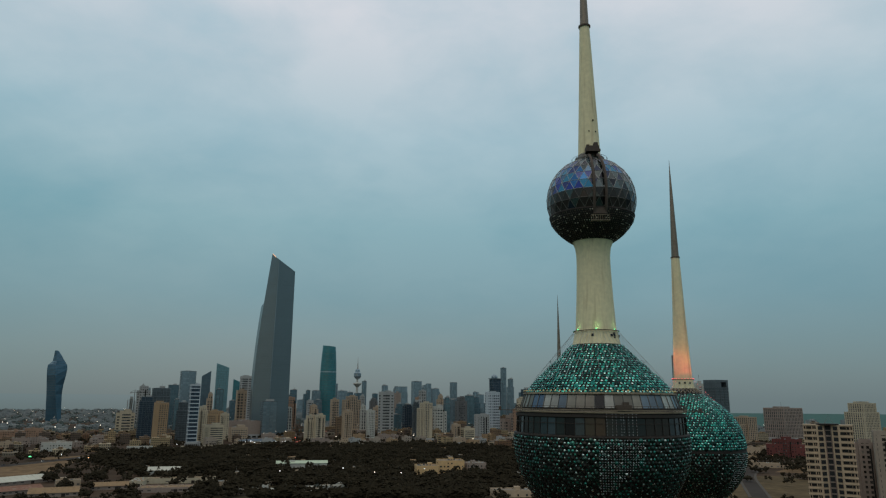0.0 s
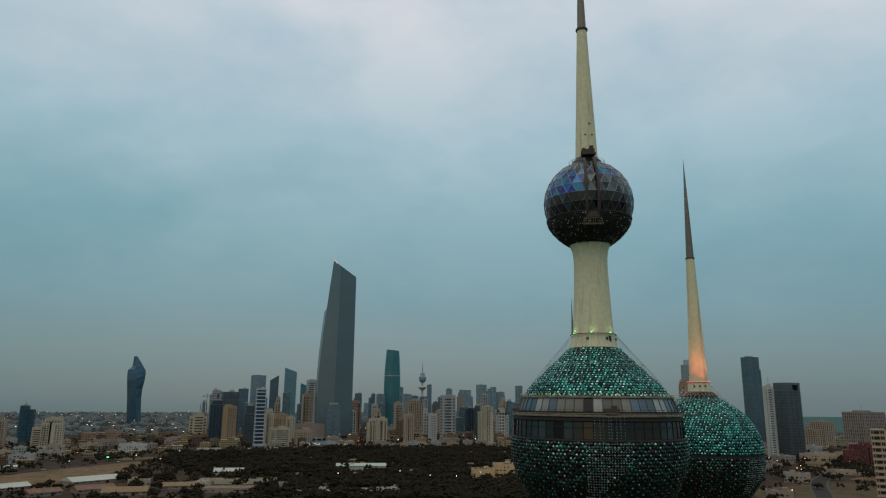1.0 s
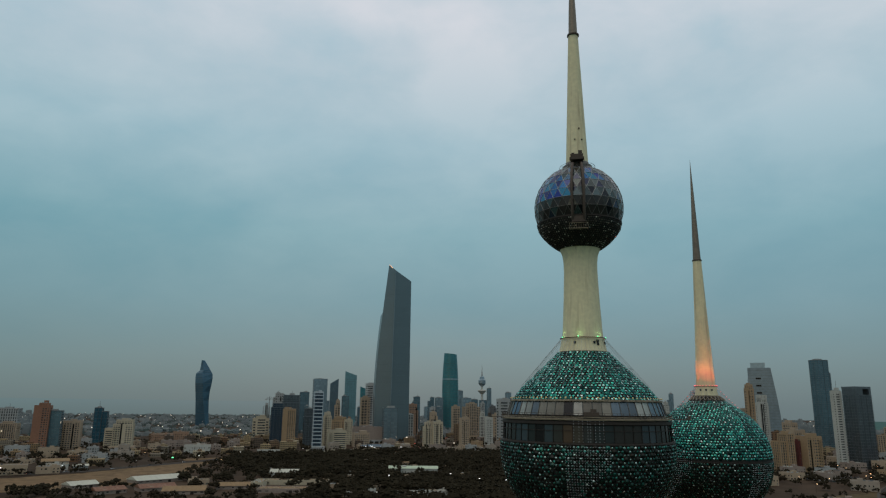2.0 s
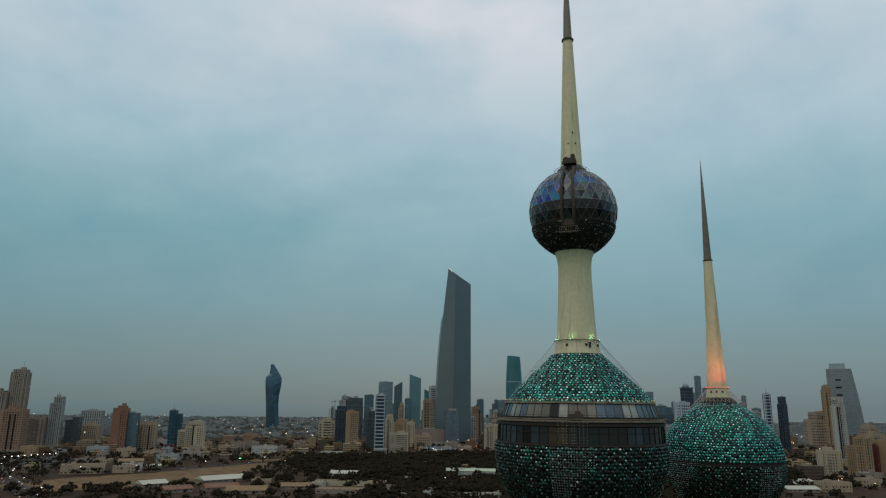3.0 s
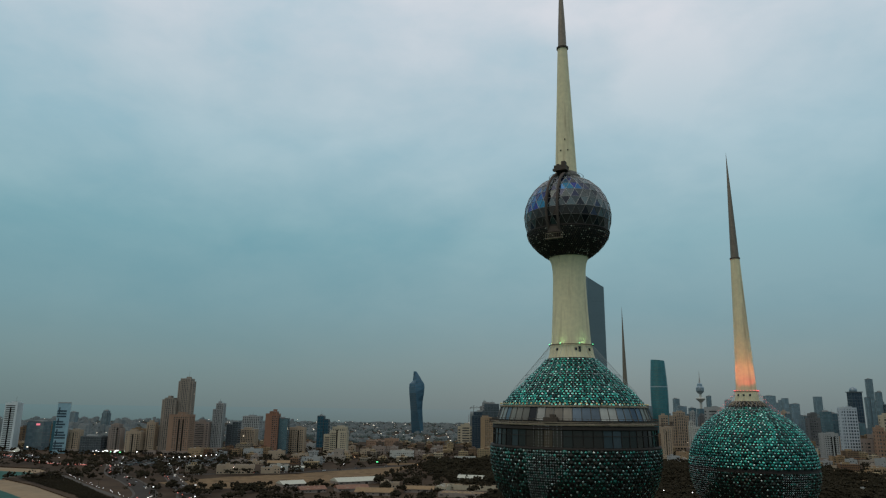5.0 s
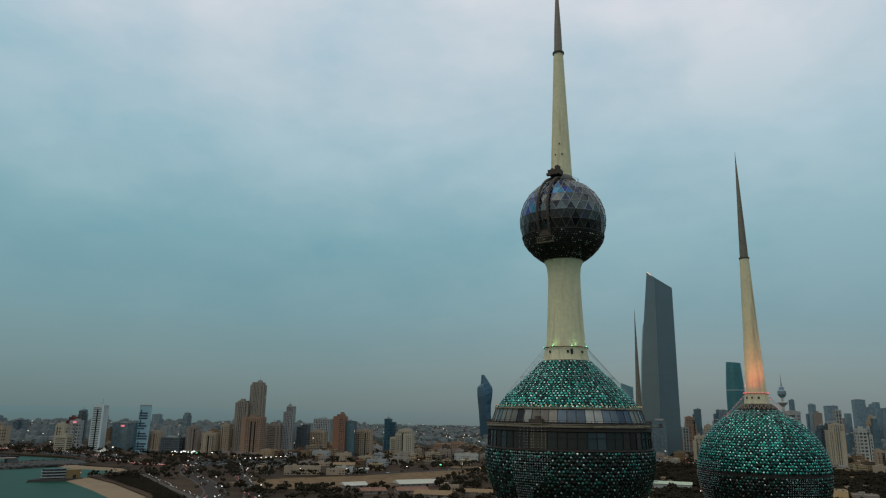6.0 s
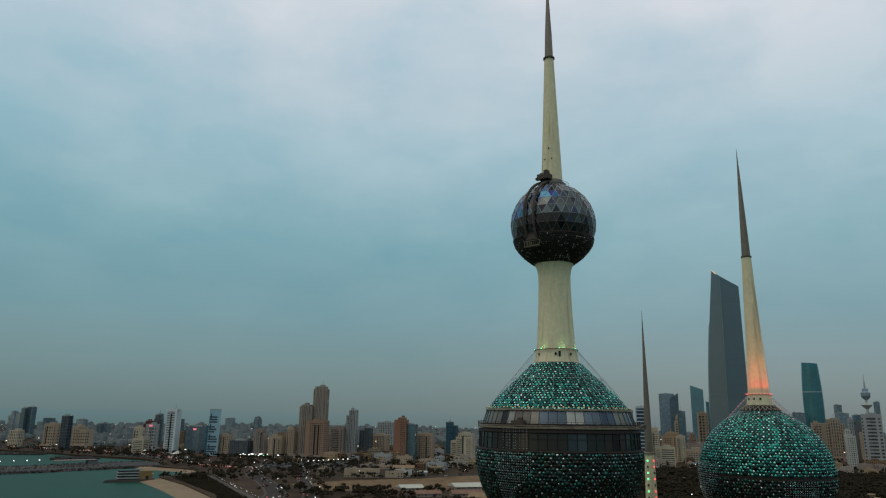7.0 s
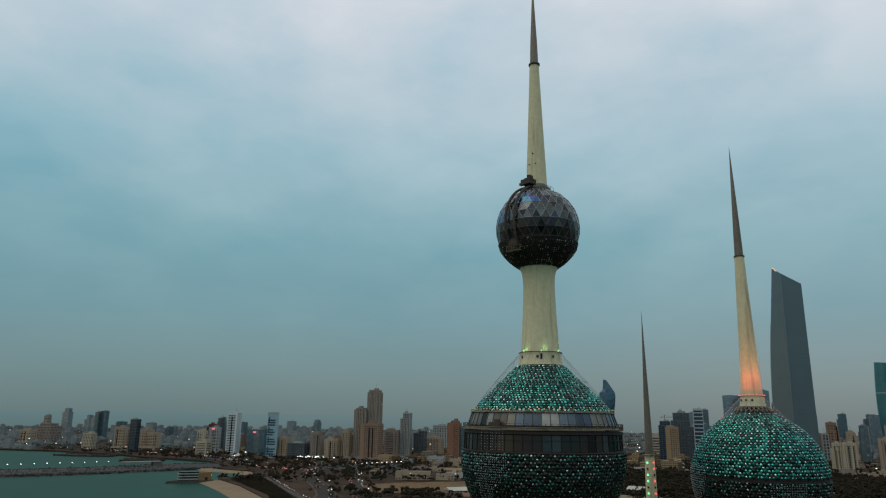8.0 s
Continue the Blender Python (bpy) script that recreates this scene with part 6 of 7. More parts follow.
# ---- low houses ----
def house(x, y, w, d, h, turn, wall, roof=None, label="", gable=False):
    b = thing("house", x, y, 3, label or "low flat-roofed house with small dark windows", "house", turn=turn)
    PLACED.append((x, y, 0.6 * math.hypot(w, d)))
    part("wall_body", boxes((0, 0, h / 2, w, d, h)), wall, b)
    if gable:
        rise = d * 0.15
        bm = loft([[(-w / 2 - 0.8, -d / 2 - 0.8, h), (-w / 2 - 0.8, d / 2 + 0.8, h), (-w / 2 - 0.8, 0.4, h + rise), (-w / 2 - 0.8, -0.4, h + rise)], [(w / 2 + 0.8, -d / 2 - 0.8, h), (w / 2 + 0.8, d / 2 + 0.8, h), (w / 2 + 0.8, 0.4, h + rise), (w / 2 + 0.8, -0.4, h + rise)]])
        bmesh.ops.recalc_face_normals(bm, faces=bm.faces[:])
        part("roof", bm, roof or WHITE_ROOF, b)
    else:
        part("roof", boxes((0, 0, h + 0.1, w - 0.6, d - 0.6, 0.2)), roof or ROOF, b)
        part("parapet", boxes((0, d / 2 - 0.15, h + 0.45, w, 0.3, 0.9), (0, 0.15 - d / 2, h + 0.45, w, 0.3, 0.9), (w / 2 - 0.15, 0, h + 0.45, 0.3, d - 0.6, 0.9), (0.15 - w / 2, 0, h + 0.45, 0.3, d - 0.6, 0.9)), wall, b)
    if "shed" in label or "pavilion" in label or "low" in label:
        part("door", boxes((w * 0.2, -d / 2 - 0.05, 1.25, min(3.0, w * 0.3), 0.25, 2.5)), DARK_METAL, b)
        k = random.Random(int(abs(x) * 3 + abs(y) * 5))
        quick_boxes("window", [(-w / 2 + w * (i + 0.5) / 7, side * (d / 2 + 0.04), 1.9, w / 16, 0.16, 0.9) for i in range(7) for side in (-1, 1) if k.random() < 0.7 or i == 0], PANES["window"], b)
        if gable and w > 18:
            for i in range(1, 9):
                u = -w / 2 - 0.8 + (w + 1.6) * i / 9
                for side in (-1, 1):
                    bm = bmesh.new()
                    add_bar(bm, (u, side * (d / 2 + 0.8), h + 0.06), (u, side * 0.4, h + d * 0.15 + 0.06), 0.09, 4)
                    part("roof_seam", bm, roof or WHITE_ROOF, b)
        elif not gable:
            quick_boxes("roof_clutter", [(k.uniform(-0.44, 0.44) * w, k.uniform(-0.4, 0.4) * d, h + 0.7, k.uniform(0.8, 2.6), k.uniform(0.8, 2.0), k.uniform(0.6, 1.3)) for _ in range(4 + int(w * d / 60))], WALL[k.choice(("white", "grey", "tan"))], b)
        return b
    k = random.Random(int(abs(x) * 3 + abs(y) * 5))
    panes = []
    levels = max(1, int(h / 3.4))
    for lv in range(levels):
        v = 1.9 + lv * 3.3
        for length, face, axis in ((w, -d / 2 - 0.03, 0), (d, w / 2 + 0.03, 1), (d, -w / 2 - 0.03, 1)):
            n = max(2, int(length / 3.6))
            for i in range(n):
                if k.random() < 0.3:
                    continue
                u, wide = -length / 2 + length * (i + 0.5) / n, k.choice((1.1, 1.5, 2.2))
                panes.append((u, face, v, wide, 0.2, 1.5) if axis == 0 else (face, u, v, 0.2, wide, 1.5))
    quick_boxes("window", panes, PANES["window"], b)
    part("stair_room", boxes((k.uniform(-0.25, 0.25) * w, k.uniform(-0.2, 0.2) * d, h + 1.5, min(5, w * 0.3), min(4.5, d * 0.35), 2.8)), wall, b)
    quick_boxes("roof_tank", [(k.uniform(-0.4, 0.4) * w, k.uniform(-0.4, 0.4) * d, h + 0.75, k.uniform(0.9, 2.2), k.uniform(0.9, 2.2), 1.3) for _ in range(k.randrange(3, 7))], WALL[k.choice(("grey", "white", "dark"))], b)
    return b


for x, y, w, d, h, turn in HUTS:
    house(x, y, w, d, h, turn, WALL["white" if w < 7 else "tan"], WHITE_ROOF if w < 9 else PALE_ROOF, "small shed with a pale roof in a clearing", w > 10)
house(-392, 684, 48, 24, 3.2, 58, WALL["brown"], WHITE_ROOF, "long shed with a white sheet-metal gable roof", True)
house(-335, 668, 20, 12, 5, 30, WALL["tan"], ROOF)
house(-352, 620, 32, 20, 3.2, 48, WALL["brown"], RED_ROOF, "low shed with a rusty red tin roof", True)
house(-315, 607, 36, 22, 3.2, 24, WALL["brown"], PALE_ROOF, "low shed with a pale weathered gable roof", True)
house(-290, 652, 30, 18, 3.2, 24, WALL["brown"], PALE_ROOF, "low shed with a pale weathered gable roof", True)
house(-430, 620, 26, 20, 3.2, 62, WALL["brown"], WHITE_ROOF, "small shed with a white metal roof", True)
house(-380, 590, 26, 18, 3.2, 55, WALL["brown"], RED_ROOF, "low shed with a rusty red tin roof", True)
house(-288, 777, 32, 20, 4.5, 14, WALL["white"], WHITE_ROOF, "white pavilion with a low gable roof among trees", True)
house(-245, 700, 66, 12, 4, 12, WALL["cream"], PALE_ROOF, "long low cream building with a flat roof", False)
house(-276, 682, 12, 34, 4, 12, WALL["cream"], PALE_ROOF, "low cream wing with a flat roof")
house(-235, 640, 44, 22, 3.2, 14, WALL["brown"], PALE_ROOF, "low tan shed with a wide flat roof", False)
house(-155, 850, 58, 17, 6, 12, WALL["white"], material("pale_green_roof", (0.42, 0.47, 0.33), 0.7), "pale building with a light green gable roof", True)
house(-8, 792, 24, 22, 9, 8, WALL["villa"], ROOF, "ochre villa with flat roof terraces")
house(18, 800, 28, 24, 14, 8, WALL["villa"], ROOF, "ochre villa block with flat roof terraces")
house(46, 806, 22, 20, 11, 8, WALL["brown"], ROOF, "brown villa with flat roof")
house(66, 622, 34, 18, 5, 6, WALL["sand"], ROOF, "tan flat-roofed villa between trees")
house(100, 650, 24, 18, 7, 6, WALL["tan"], ROOF)
house(-158, 652, 18, 9, 3.2, 10, WALL["white"], WHITE_ROOF, "small white shed with pale roof")
house(-92, 655, 20, 9, 3.2, 30, WALL["white"], WHITE_ROOF, "small white shed with pale roof")
k = random.Random(61)
for cx, cy, spread, count in ((-140, 632, 34, 15), (-92, 668, 22, 9), (12, 668, 26, 9), (58, 640, 30, 8)):
    for _ in range(count):
        house(cx + k.uniform(-spread, spread), cy + k.uniform(-14, 14), k.uniform(5, 10), k.uniform(3.5, 6), k.uniform(2.4, 3.4), k.uniform(0, 180), WALL[k.choice(("white", "tan", "brown"))], k.choice((WHITE_ROOF, WHITE_ROOF, PALE_ROOF)), "small shed with a pale sheet roof", k.random() < 0.5)
house(-105, 630, 16, 8, 3.2, 20, WALL["white"], WHITE_ROOF, "small white shed with pale roof")
house(-120, 642, 26, 12, 3.2, 10, WALL["white"], WHITE_ROOF, "small white shed with pale roof")
house(-585, 700, 46, 18, 10, 38, WALL["tan"], ROOF, "tan three-storey block with strip windows")
house(-552, 728, 24, 15, 7, 38, WALL["tan"], ROOF)
house(-572, 768, 24, 18, 6, 38, WALL["white"], PALE_ROOF, "pale block with a dusty flat roof")
house(-548, 778, 16, 12, 4.5, 38, WALL["grey"], WHITE_ROOF, "small pale shed with a white roof", True)
house(-600, 800, 30, 20, 7, 38, WALL["bronze"], PALE_ROOF, "brown hall with a dusty sheet roof", True)
house(-425, 1045, 34, 16, 9, 26, WALL["white"], ROOF, "white low building with arched openings")
house(-385, 1085, 90, 8, 5, 26, WALL["cream"], ROOF, "long pale boundary building beside the park")
house(-330, 1150, 70, 8, 5, 26, WALL["cream"], ROOF, "long pale boundary building beside the park")
house(-560, 1075, 40, 26, 12, 26, WALL["white"], ROOF, "white municipal hall with flat roof")
house(-790, 1370, 60, 34, 14, 26, WALL["orange"], ROOF, "orange-brown domed market building")
house(-745, 1345, 30, 24, 20, 26, WALL["orange"], ROOF, "orange-brown domed market building")
house(190, 862, 32, 16, 3.2, 40, WALL["brown"], WHITE_ROOF, "white gabled shed beside the trees", True)
house(215, 900, 34, 16, 3.2, 40, WALL["brown"], WHITE_ROOF, "white gabled shed beside the trees", True)
house(165, 850, 26, 14, 3.2, 40, WALL["brown"], WHITE_ROOF, "white gabled shed beside the trees", True)
house(200, 815, 34, 18, 3.2, 20, WALL["brown"], WHITE_ROOF, "white gabled shed beside the trees", True)
house(236, 832, 30, 18, 9, 20, WALL["tan"], ROOF)
house(330, 806, 26, 16, 9, -20, WALL["bronze"], ROOF, "brown house beside the road")
house(262, 676, 22, 14, 5, -14, WALL["brown"], PALE_ROOF, "tan flat-roofed building by the shore road")
house(415, 900, 74, 9, 5, -20, WALL["tan"], WHITE_ROOF, "long tan arcade with a flat roof")
house(530, 1070, 52, 24, 18, -24, WALL["red"], ROOF, "dark red building with white strips")
house(470, 1080, 46, 22, 12, -24, WALL["tan"], ROOF)
house(440, 1140, 60, 24, 12, -24, WALL["tan"], ROOF, "wide tan hall beside the tower", False)
pavilion = thing("round_pavilion", -306, 1250, 3, "round glazed pavilion with a wide dark roof, lit inside", "building")
part("glass_drum", lathe([(22, 0), (22, 6.2), (20, 6.4)], 48), GLASS["window"], pavilion)
part("roof", lathe([(20, 6.3), (31, 6.8), (31.5, 7.4), (29, 8.0), (12, 9.6), (0.3, 10.2)], 48), material("dark_blue_roof", (0.05, 0.07, 0.09), 0.5, vary=0.2), pavilion, "wide dark blue roof")
part("roof_rim", hoop(31.6, 7.1, 0.25), WHITE_ROOF, pavilion)
for i in range(30):
    if i % 4 != 3:
        ob = part("lit_panel", boxes((0, 0, 0, 0.3, 2.6, 3.2)), glow("pavilion_light", (1.0, 0.88, 0.70), 1.1) if i == 0 else bpy.data.materials["pavilion_light"], pavilion, at=polar(22.1, i * 12, 2.6))
        ob.rotation_euler = (0, 0, radians(i * 12))
k = random.Random(77)
for zone, count in (((-1000, -560, 760, 1250), 40), ((-440, 200, 1190, 1420), 52), ((210, 560, 860, 1300), 22)):
    made = 0
    for _ in range(900):
        x, y = k.uniform(zone[0], zone[1]), k.uniform(zone[2], zone[3])
        w, d = k.uniform(14, 30), k.uniform(11, 18)
        if inside(x, y, PARK) or inside(x, y, SANDLOT) or inside(x, y, BAYFRONT) or not inside(x, y, COAST) or any((x - a) ** 2 + (y - b) ** 2 < (r + 0.62 * math.hypot(w, d)) ** 2 for a, b, r in PLACED):
            continue
        if any(min((Vector((x, y, 0)) - p).length for p in smooth_line(pts, 4)) < 22 for _, pts, _ in ROADS):
            continue
        house(x, y, w, d, k.choice((4.5, 7.5, 7.5, 10.5, 13)), 26 + k.choice((0, 0, 90)), WALL[k.choice(("tan", "tan", "bronze", "grey", "ochre", "brown", "brown"))])
        made += 1
        if made >= count:
            break


# ---- the wide low city ----
def city_material(name, table, panes):
    m = material(name, (1, 1, 1), 0.85, spec=0.1, vary=0.2, grain=0.2, coarse=0.02, bump=0, island=table)
    n, l = m.node_tree.nodes, m.node_tree.links
    b = n["Principled BSDF"]
    src = b.inputs["Base Color"].links[0].from_socket
    co, sep, geo, sepn = n.new("ShaderNodeTexCoord"), n.new("ShaderNodeSeparateXYZ"), n.new("ShaderNodeNewGeometry"), n.new("ShaderNodeSeparateXYZ")
    l.new(co.outputs["Object"], sep.inputs[0])
    l.new(geo.outputs["Normal"], sepn.inputs[0])

    def op(kind, a, c):
        q = n.new("ShaderNodeMath")
        q.operation = kind
        for i, v in enumerate((a, c)):
            if isinstance(v, (int, float)):
                q.inputs[i].default_value = v
            else:
                l.new(v, q.inputs[i])
        return q.outputs[0]
    fz = op("LESS_THAN", op("ABSOLUTE", op("SUBTRACT", op("FRACT", op("DIVIDE", sep.outputs["Z"], 3.5), 0), 0.55), 0), 0.24)
    across = op("ADD", op("MULTIPLY", sep.outputs["X"], 0.72), op("MULTIPLY", sep.outputs["Y"], 0.55))
    fx = op("LESS_THAN", op("ABSOLUTE", op("SUBTRACT", op("FRACT", op("DIVIDE", across, 2.6), 0), 0.5), 0), 0.27)
    side = op("LESS_THAN", op("ABSOLUTE", sepn.outputs["Z"], 0), 0.5)
    mask = op("MULTIPLY", op("MULTIPLY", fz, fx), side)
    mix = n.new("ShaderNodeMix")
    mix.data_type = "RGBA"
    mix.inputs[7].default_value = (*panes, 1)
    l.new(mask, mix.inputs[0])
    l.new(src, mix.inputs[6])
    l.new(mix.outputs[2], b.inputs["Base Color"])
    return m


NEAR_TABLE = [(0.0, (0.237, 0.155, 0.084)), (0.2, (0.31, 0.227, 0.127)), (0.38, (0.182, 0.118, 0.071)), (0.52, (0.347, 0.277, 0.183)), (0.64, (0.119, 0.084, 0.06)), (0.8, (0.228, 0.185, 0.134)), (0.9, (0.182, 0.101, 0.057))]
# paler, greyer walls and panes put distance haze into the far houses
HAZED_TABLE = [(0.0, (0.215, 0.228, 0.220)), (0.3, (0.245, 0.250, 0.236)), (0.55, (0.20, 0.213, 0.207)), (0.75, (0.275, 0.276, 0.258)), (0.9, (0.185, 0.20, 0.196))]
CITY, CITY_HAZED = city_material("sand_coloured_houses", NEAR_TABLE, (0.035, 0.034, 0.034)), city_material("hazed_far_houses", HAZED_TABLE, (0.17, 0.185, 0.187))
vs, fs = [], []
far_store = ([], [])


def far_box(x, y, z, w, d, h, c, s, store):
    vs, fs = store
    o = len(vs)
    for zz in (z, z + h):
        for i, j in ((-0.5, -0.5), (0.5, -0.5), (0.5, 0.5), (-0.5, 0.5)):
            vs.append((x + w * i * c - d * j * s, y + w * i * s + d * j * c, zz))
    fs.extend([(o + 4, o + 5, o + 6, o + 7)] + [(o + i, o + (i + 1) % 4, o + (i + 1) % 4 + 4, o + i + 4) for i in range(4)])


k = random.Random(99)
made = 0
for _ in range(60000):
    a, dist = radians(k.uniform(50, 170)), 950 + 3850 * k.random() ** 0.9
    x, y = 50 + dist * math.cos(a), dist * math.sin(a)
    w, d = k.uniform(12, 30), k.uniform(10, 22)
    if not inside(x, y, COAST) or inside(x, y, PARK) or inside(x, y, SANDLOT) or inside(x, y, BAYFRONT):
        continue
    if any((x - p) ** 2 + (y - q) ** 2 < (r + 0.55 * math.hypot(w, d)) ** 2 for p, q, r in PLACED):
        continue
    if dist < 2000 and any(min((Vector((x, y, 0)) - p).length_squared for p in smooth_line(pts, 3)) < 420 for _, pts, _ in ROADS):
        continue
    if dist < 1150 and k.random() < 0.5 or inside(x, y, [(-900, 740), (-690, 690), (-680, 860), (-800, 910)]) or inside(x, y, SHORE):
        continue
    h = k.choice((5, 7, 8, 8, 11, 11, 14, 17)) if dist < 1500 or k.random() < 0.86 else k.uniform(18, 42)
    if math.degrees(a) > 108 and math.degrees(a) < 128 and dist > 1500:
        h = min(h, 8)
    t = radians(26 + k.choice((0, 90)) + k.uniform(-3, 3))
    c, s = math.cos(t), math.sin(t)
    if dist > 2000:
        h = min(h, 24)
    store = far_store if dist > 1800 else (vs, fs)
    far_box(x, y, 3, w, d, h, c, s, store)
    far_box(x + k.uniform(-3, 3), y + k.uniform(-3, 3), 3 + h, w * 0.35, d * 0.4, 2.6, c, s, store)
    made += 1
    if made >= 4200:
        break
me = bpy.data.meshes.new("city_houses")
me.from_pydata(vs, [], fs)
tagged(link("city_houses", me, CITY), "wide spread of low flat-roofed sand-coloured houses", "houses", kind="stuff")
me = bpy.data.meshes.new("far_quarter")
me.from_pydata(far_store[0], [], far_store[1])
tagged(link("far_quarter", me, CITY_HAZED), "far low flat-roofed houses paled for haze", "houses", kind="stuff")


# ---- bay pavilion ----
bay = thing("bay_pavilion", -757, 470, 1, "seaside pavilion with rounded pale decks and ochre hall", "building", turn=66)
part("quay", loft([[(-46, -16, -1.5), (40, -14, -1.5), (40, 16, -1.5), (-30, 15, -1.5)], [(-42, -13, 2), (40, -12, 2), (40, 13, 2), (-28, 12, 2)]]), ROCK, bay, "dark rocky quay")
for i, v in enumerate((3.2, 7.0, 10.8)):
    pts = [(14, -8), (14, 8)] + [(-16 + 8 * math.cos(a), 8 * math.sin(a)) for a in [math.pi / 2 + math.pi * q / 10 for q in range(11)]]
    part("deck", loft([[(px, py, v) for px, py in pts], [(px, py, v + 1.5) for px, py in pts]]), WALL["grey"], bay, "rounded pale deck band")
    part("deck_glazing", loft([[(px * 0.93, py * 0.9, v + 1.5) for px, py in pts], [(px * 0.93, py * 0.9, v + 3.8) for px, py in pts]]), GLASS["window"], bay)
part("hall", boxes((25, 0, 7.5, 22, 17, 12)), material("ochre_plaster", (0.215, 0.135, 0.055), 0.85, vary=0.2), bay, "ochre hall beside the decks")
part("hall_door", boxes((27, -8.6, 4, 5, 0.4, 5)), BLACK, bay)
part("hall_lamp", boxes((36.3, -6, 9, 0.8, 0.8, 0.8)), LAMP_WARM, bay, "warm wall lamp")
bay.scale = (0.68, 0.68, 0.85)
canopy = thing("canopy_hall", -1038, 528, 2.7, "long open canopy hall at the root of the breakwater", "canopy", turn=80)
part("roof", boxes((0, 0, 7, 60, 16, 0.6)), WALL["brown"], canopy)
for i in range(7):
    part("post", boxes((-27 + i * 9, -6, 3.4, 0.6, 0.6, 6.8)), WALL["brown"], canopy)
part("end_wall", boxes((24, 0, 3.4, 14, 14, 6.6)), WALL["dark"], canopy)
tent = thing("white_tent", -1150, 768, 3, "pointed white fabric tent roof by the bay", "tent")
part("fabric", lathe([(14, 4), (7, 5.2), (2.5, 8), (0.2, 11)], 8), WHITE_ROOF, tent)
for i in range(4):
    part("pole", boxes((*polar(12, 45 + 90 * i, 0)[:2], 2, 0.3, 0.3, 4.2)), DARK_METAL, tent)


# ---- street lamps and cars ----
def lamp_kind(mat, high, name="street_lamp", size=0.55):
    root = new(name)
    bm = bmesh.new()
    add_bar(bm, (0, 0, 0), (0, 0, high), 0.12, 6)
    add_bar(bm, (0, 0, high), (1.4, 0, high + 0.3), 0.08, 5)
    part("pole", bm, DARK_METAL, root)
    bm = boxes((1.5, 0, high + 0.2, size * 1.6, size, size * 0.7))
    part("lamp_head", bm, mat, root, "glowing lamp head")
    return tagged(root, "street lamp on a slim dark pole, lit", "street lamp", "street lamps")


def scatter(kind, rows):
    for i, (x, y, z, turn) in enumerate(rows):
        if i == 0:
            kind.matrix_basis = pose(x, y, z, 0, 0, turn)
        else:
            copy_thing(kind, pose(x, y, z, 0, 0, turn))


big = lamp_kind(LAMP_WHITE, 9, size=0.8)
scatter(big, [(-1048 + 1.75 * i, 338 + 16.9 * i, 2.7, 20) for i in range(9)] + [(-768 + 0.5 * i, 762 + 10.2 * i, 3, 90) for i in range(9)])
k = random.Random(17)
white = lamp_kind(LAMP_WHITE, 8, size=0.5)
rows = []
for name, pts, width in ROADS[:4]:
    line = smooth_line(pts, 8)
    for p in line[1::7]:
        rows.append((p.x + width * 0.6, p.y + k.uniform(-3, 3), 3, k.uniform(0, 360)))
rows += [(-275 + k.uniform(-40, 40), 1200 + k.uniform(-22, 22), 3, k.uniform(0, 360)) for _ in range(14)]
rows += [(k.uniform(-200, 60), k.uniform(680, 860), 3, 0) for _ in range(6)]
scatter(white, rows)
flood_lamp = lamp_kind(LAMP_WHITE, 7, size=1.2)
scatter(flood_lamp, [(-985 + k.uniform(-60, 42), 831 + k.uniform(-22, 22), 3, k.uniform(0, 360)) for _ in range(16)])
bollard = lamp_kind(LAMP_WHITE, 1.4, size=0.24)
bollard["label"] = "low lit path lamp on a short dark post"
line = smooth_line(PROMENADE, 7)
scatter(bollard, [(p.x + 3.4, p.y + 3.4, 3.1, k.uniform(0, 360)) for p in line[2:-6]])
warm = lamp_kind(LAMP_WARM, 8, size=0.55)
rows = []
for _ in range(34):
    a, d = radians(k.uniform(56, 165)), k.uniform(900, 2300)
    x, y = 50 + d * math.cos(a), d * math.sin(a)
    if inside(x, y, COAST) and not inside(x, y, PARK):
        rows.append((x, y, 3, k.uniform(0, 360)))
rows += [(k.uniform(210, 520), k.uniform(640, 1150), 3, k.uniform(0, 360)) for _ in range(16)]
scatter(warm, rows)
green = lamp_kind(LED_GREEN, 5, size=1.6)
scatter(green, [(-511, 916, 3, 0), (-1002, 838, 3, 0), (-985, 842, 3, 30)])
red = lamp_kind(LAMP_RED, 6, size=1.0)
scatter(red, [(-184, 807, 3, 0), (-102, 788, 3, 40), (71, 825, 3, 90), (65, 738, 3, 10), (-250, 1330, 3, 0), (-262, 1360, 3, 0)])
# lights of the far quarters, too many and small to tell apart
vs, fs = [], []
for _ in range(620):
    a, d = radians(k.uniform(54, 168)), k.uniform(1400, 4400)
    x, y = 50 + d * math.cos(a), d * math.sin(a)
    if inside(x, y, COAST):
        s = k.uniform(0.7, 2.0)
        far_box(x, y, k.choice((10, 14, 20)), s, s, s * 0.6, 1, 0, (vs, fs))
me = bpy.data.meshes.new("quarter_lights")
me.from_pydata(vs, [], fs)
tagged(link("quarter_lights", me, glow("quarter_lamp", (1.0, 0.86, 0.68), 2.5)), "scattered lit lamps of the far quarters", "street lamps", kind="stuff")


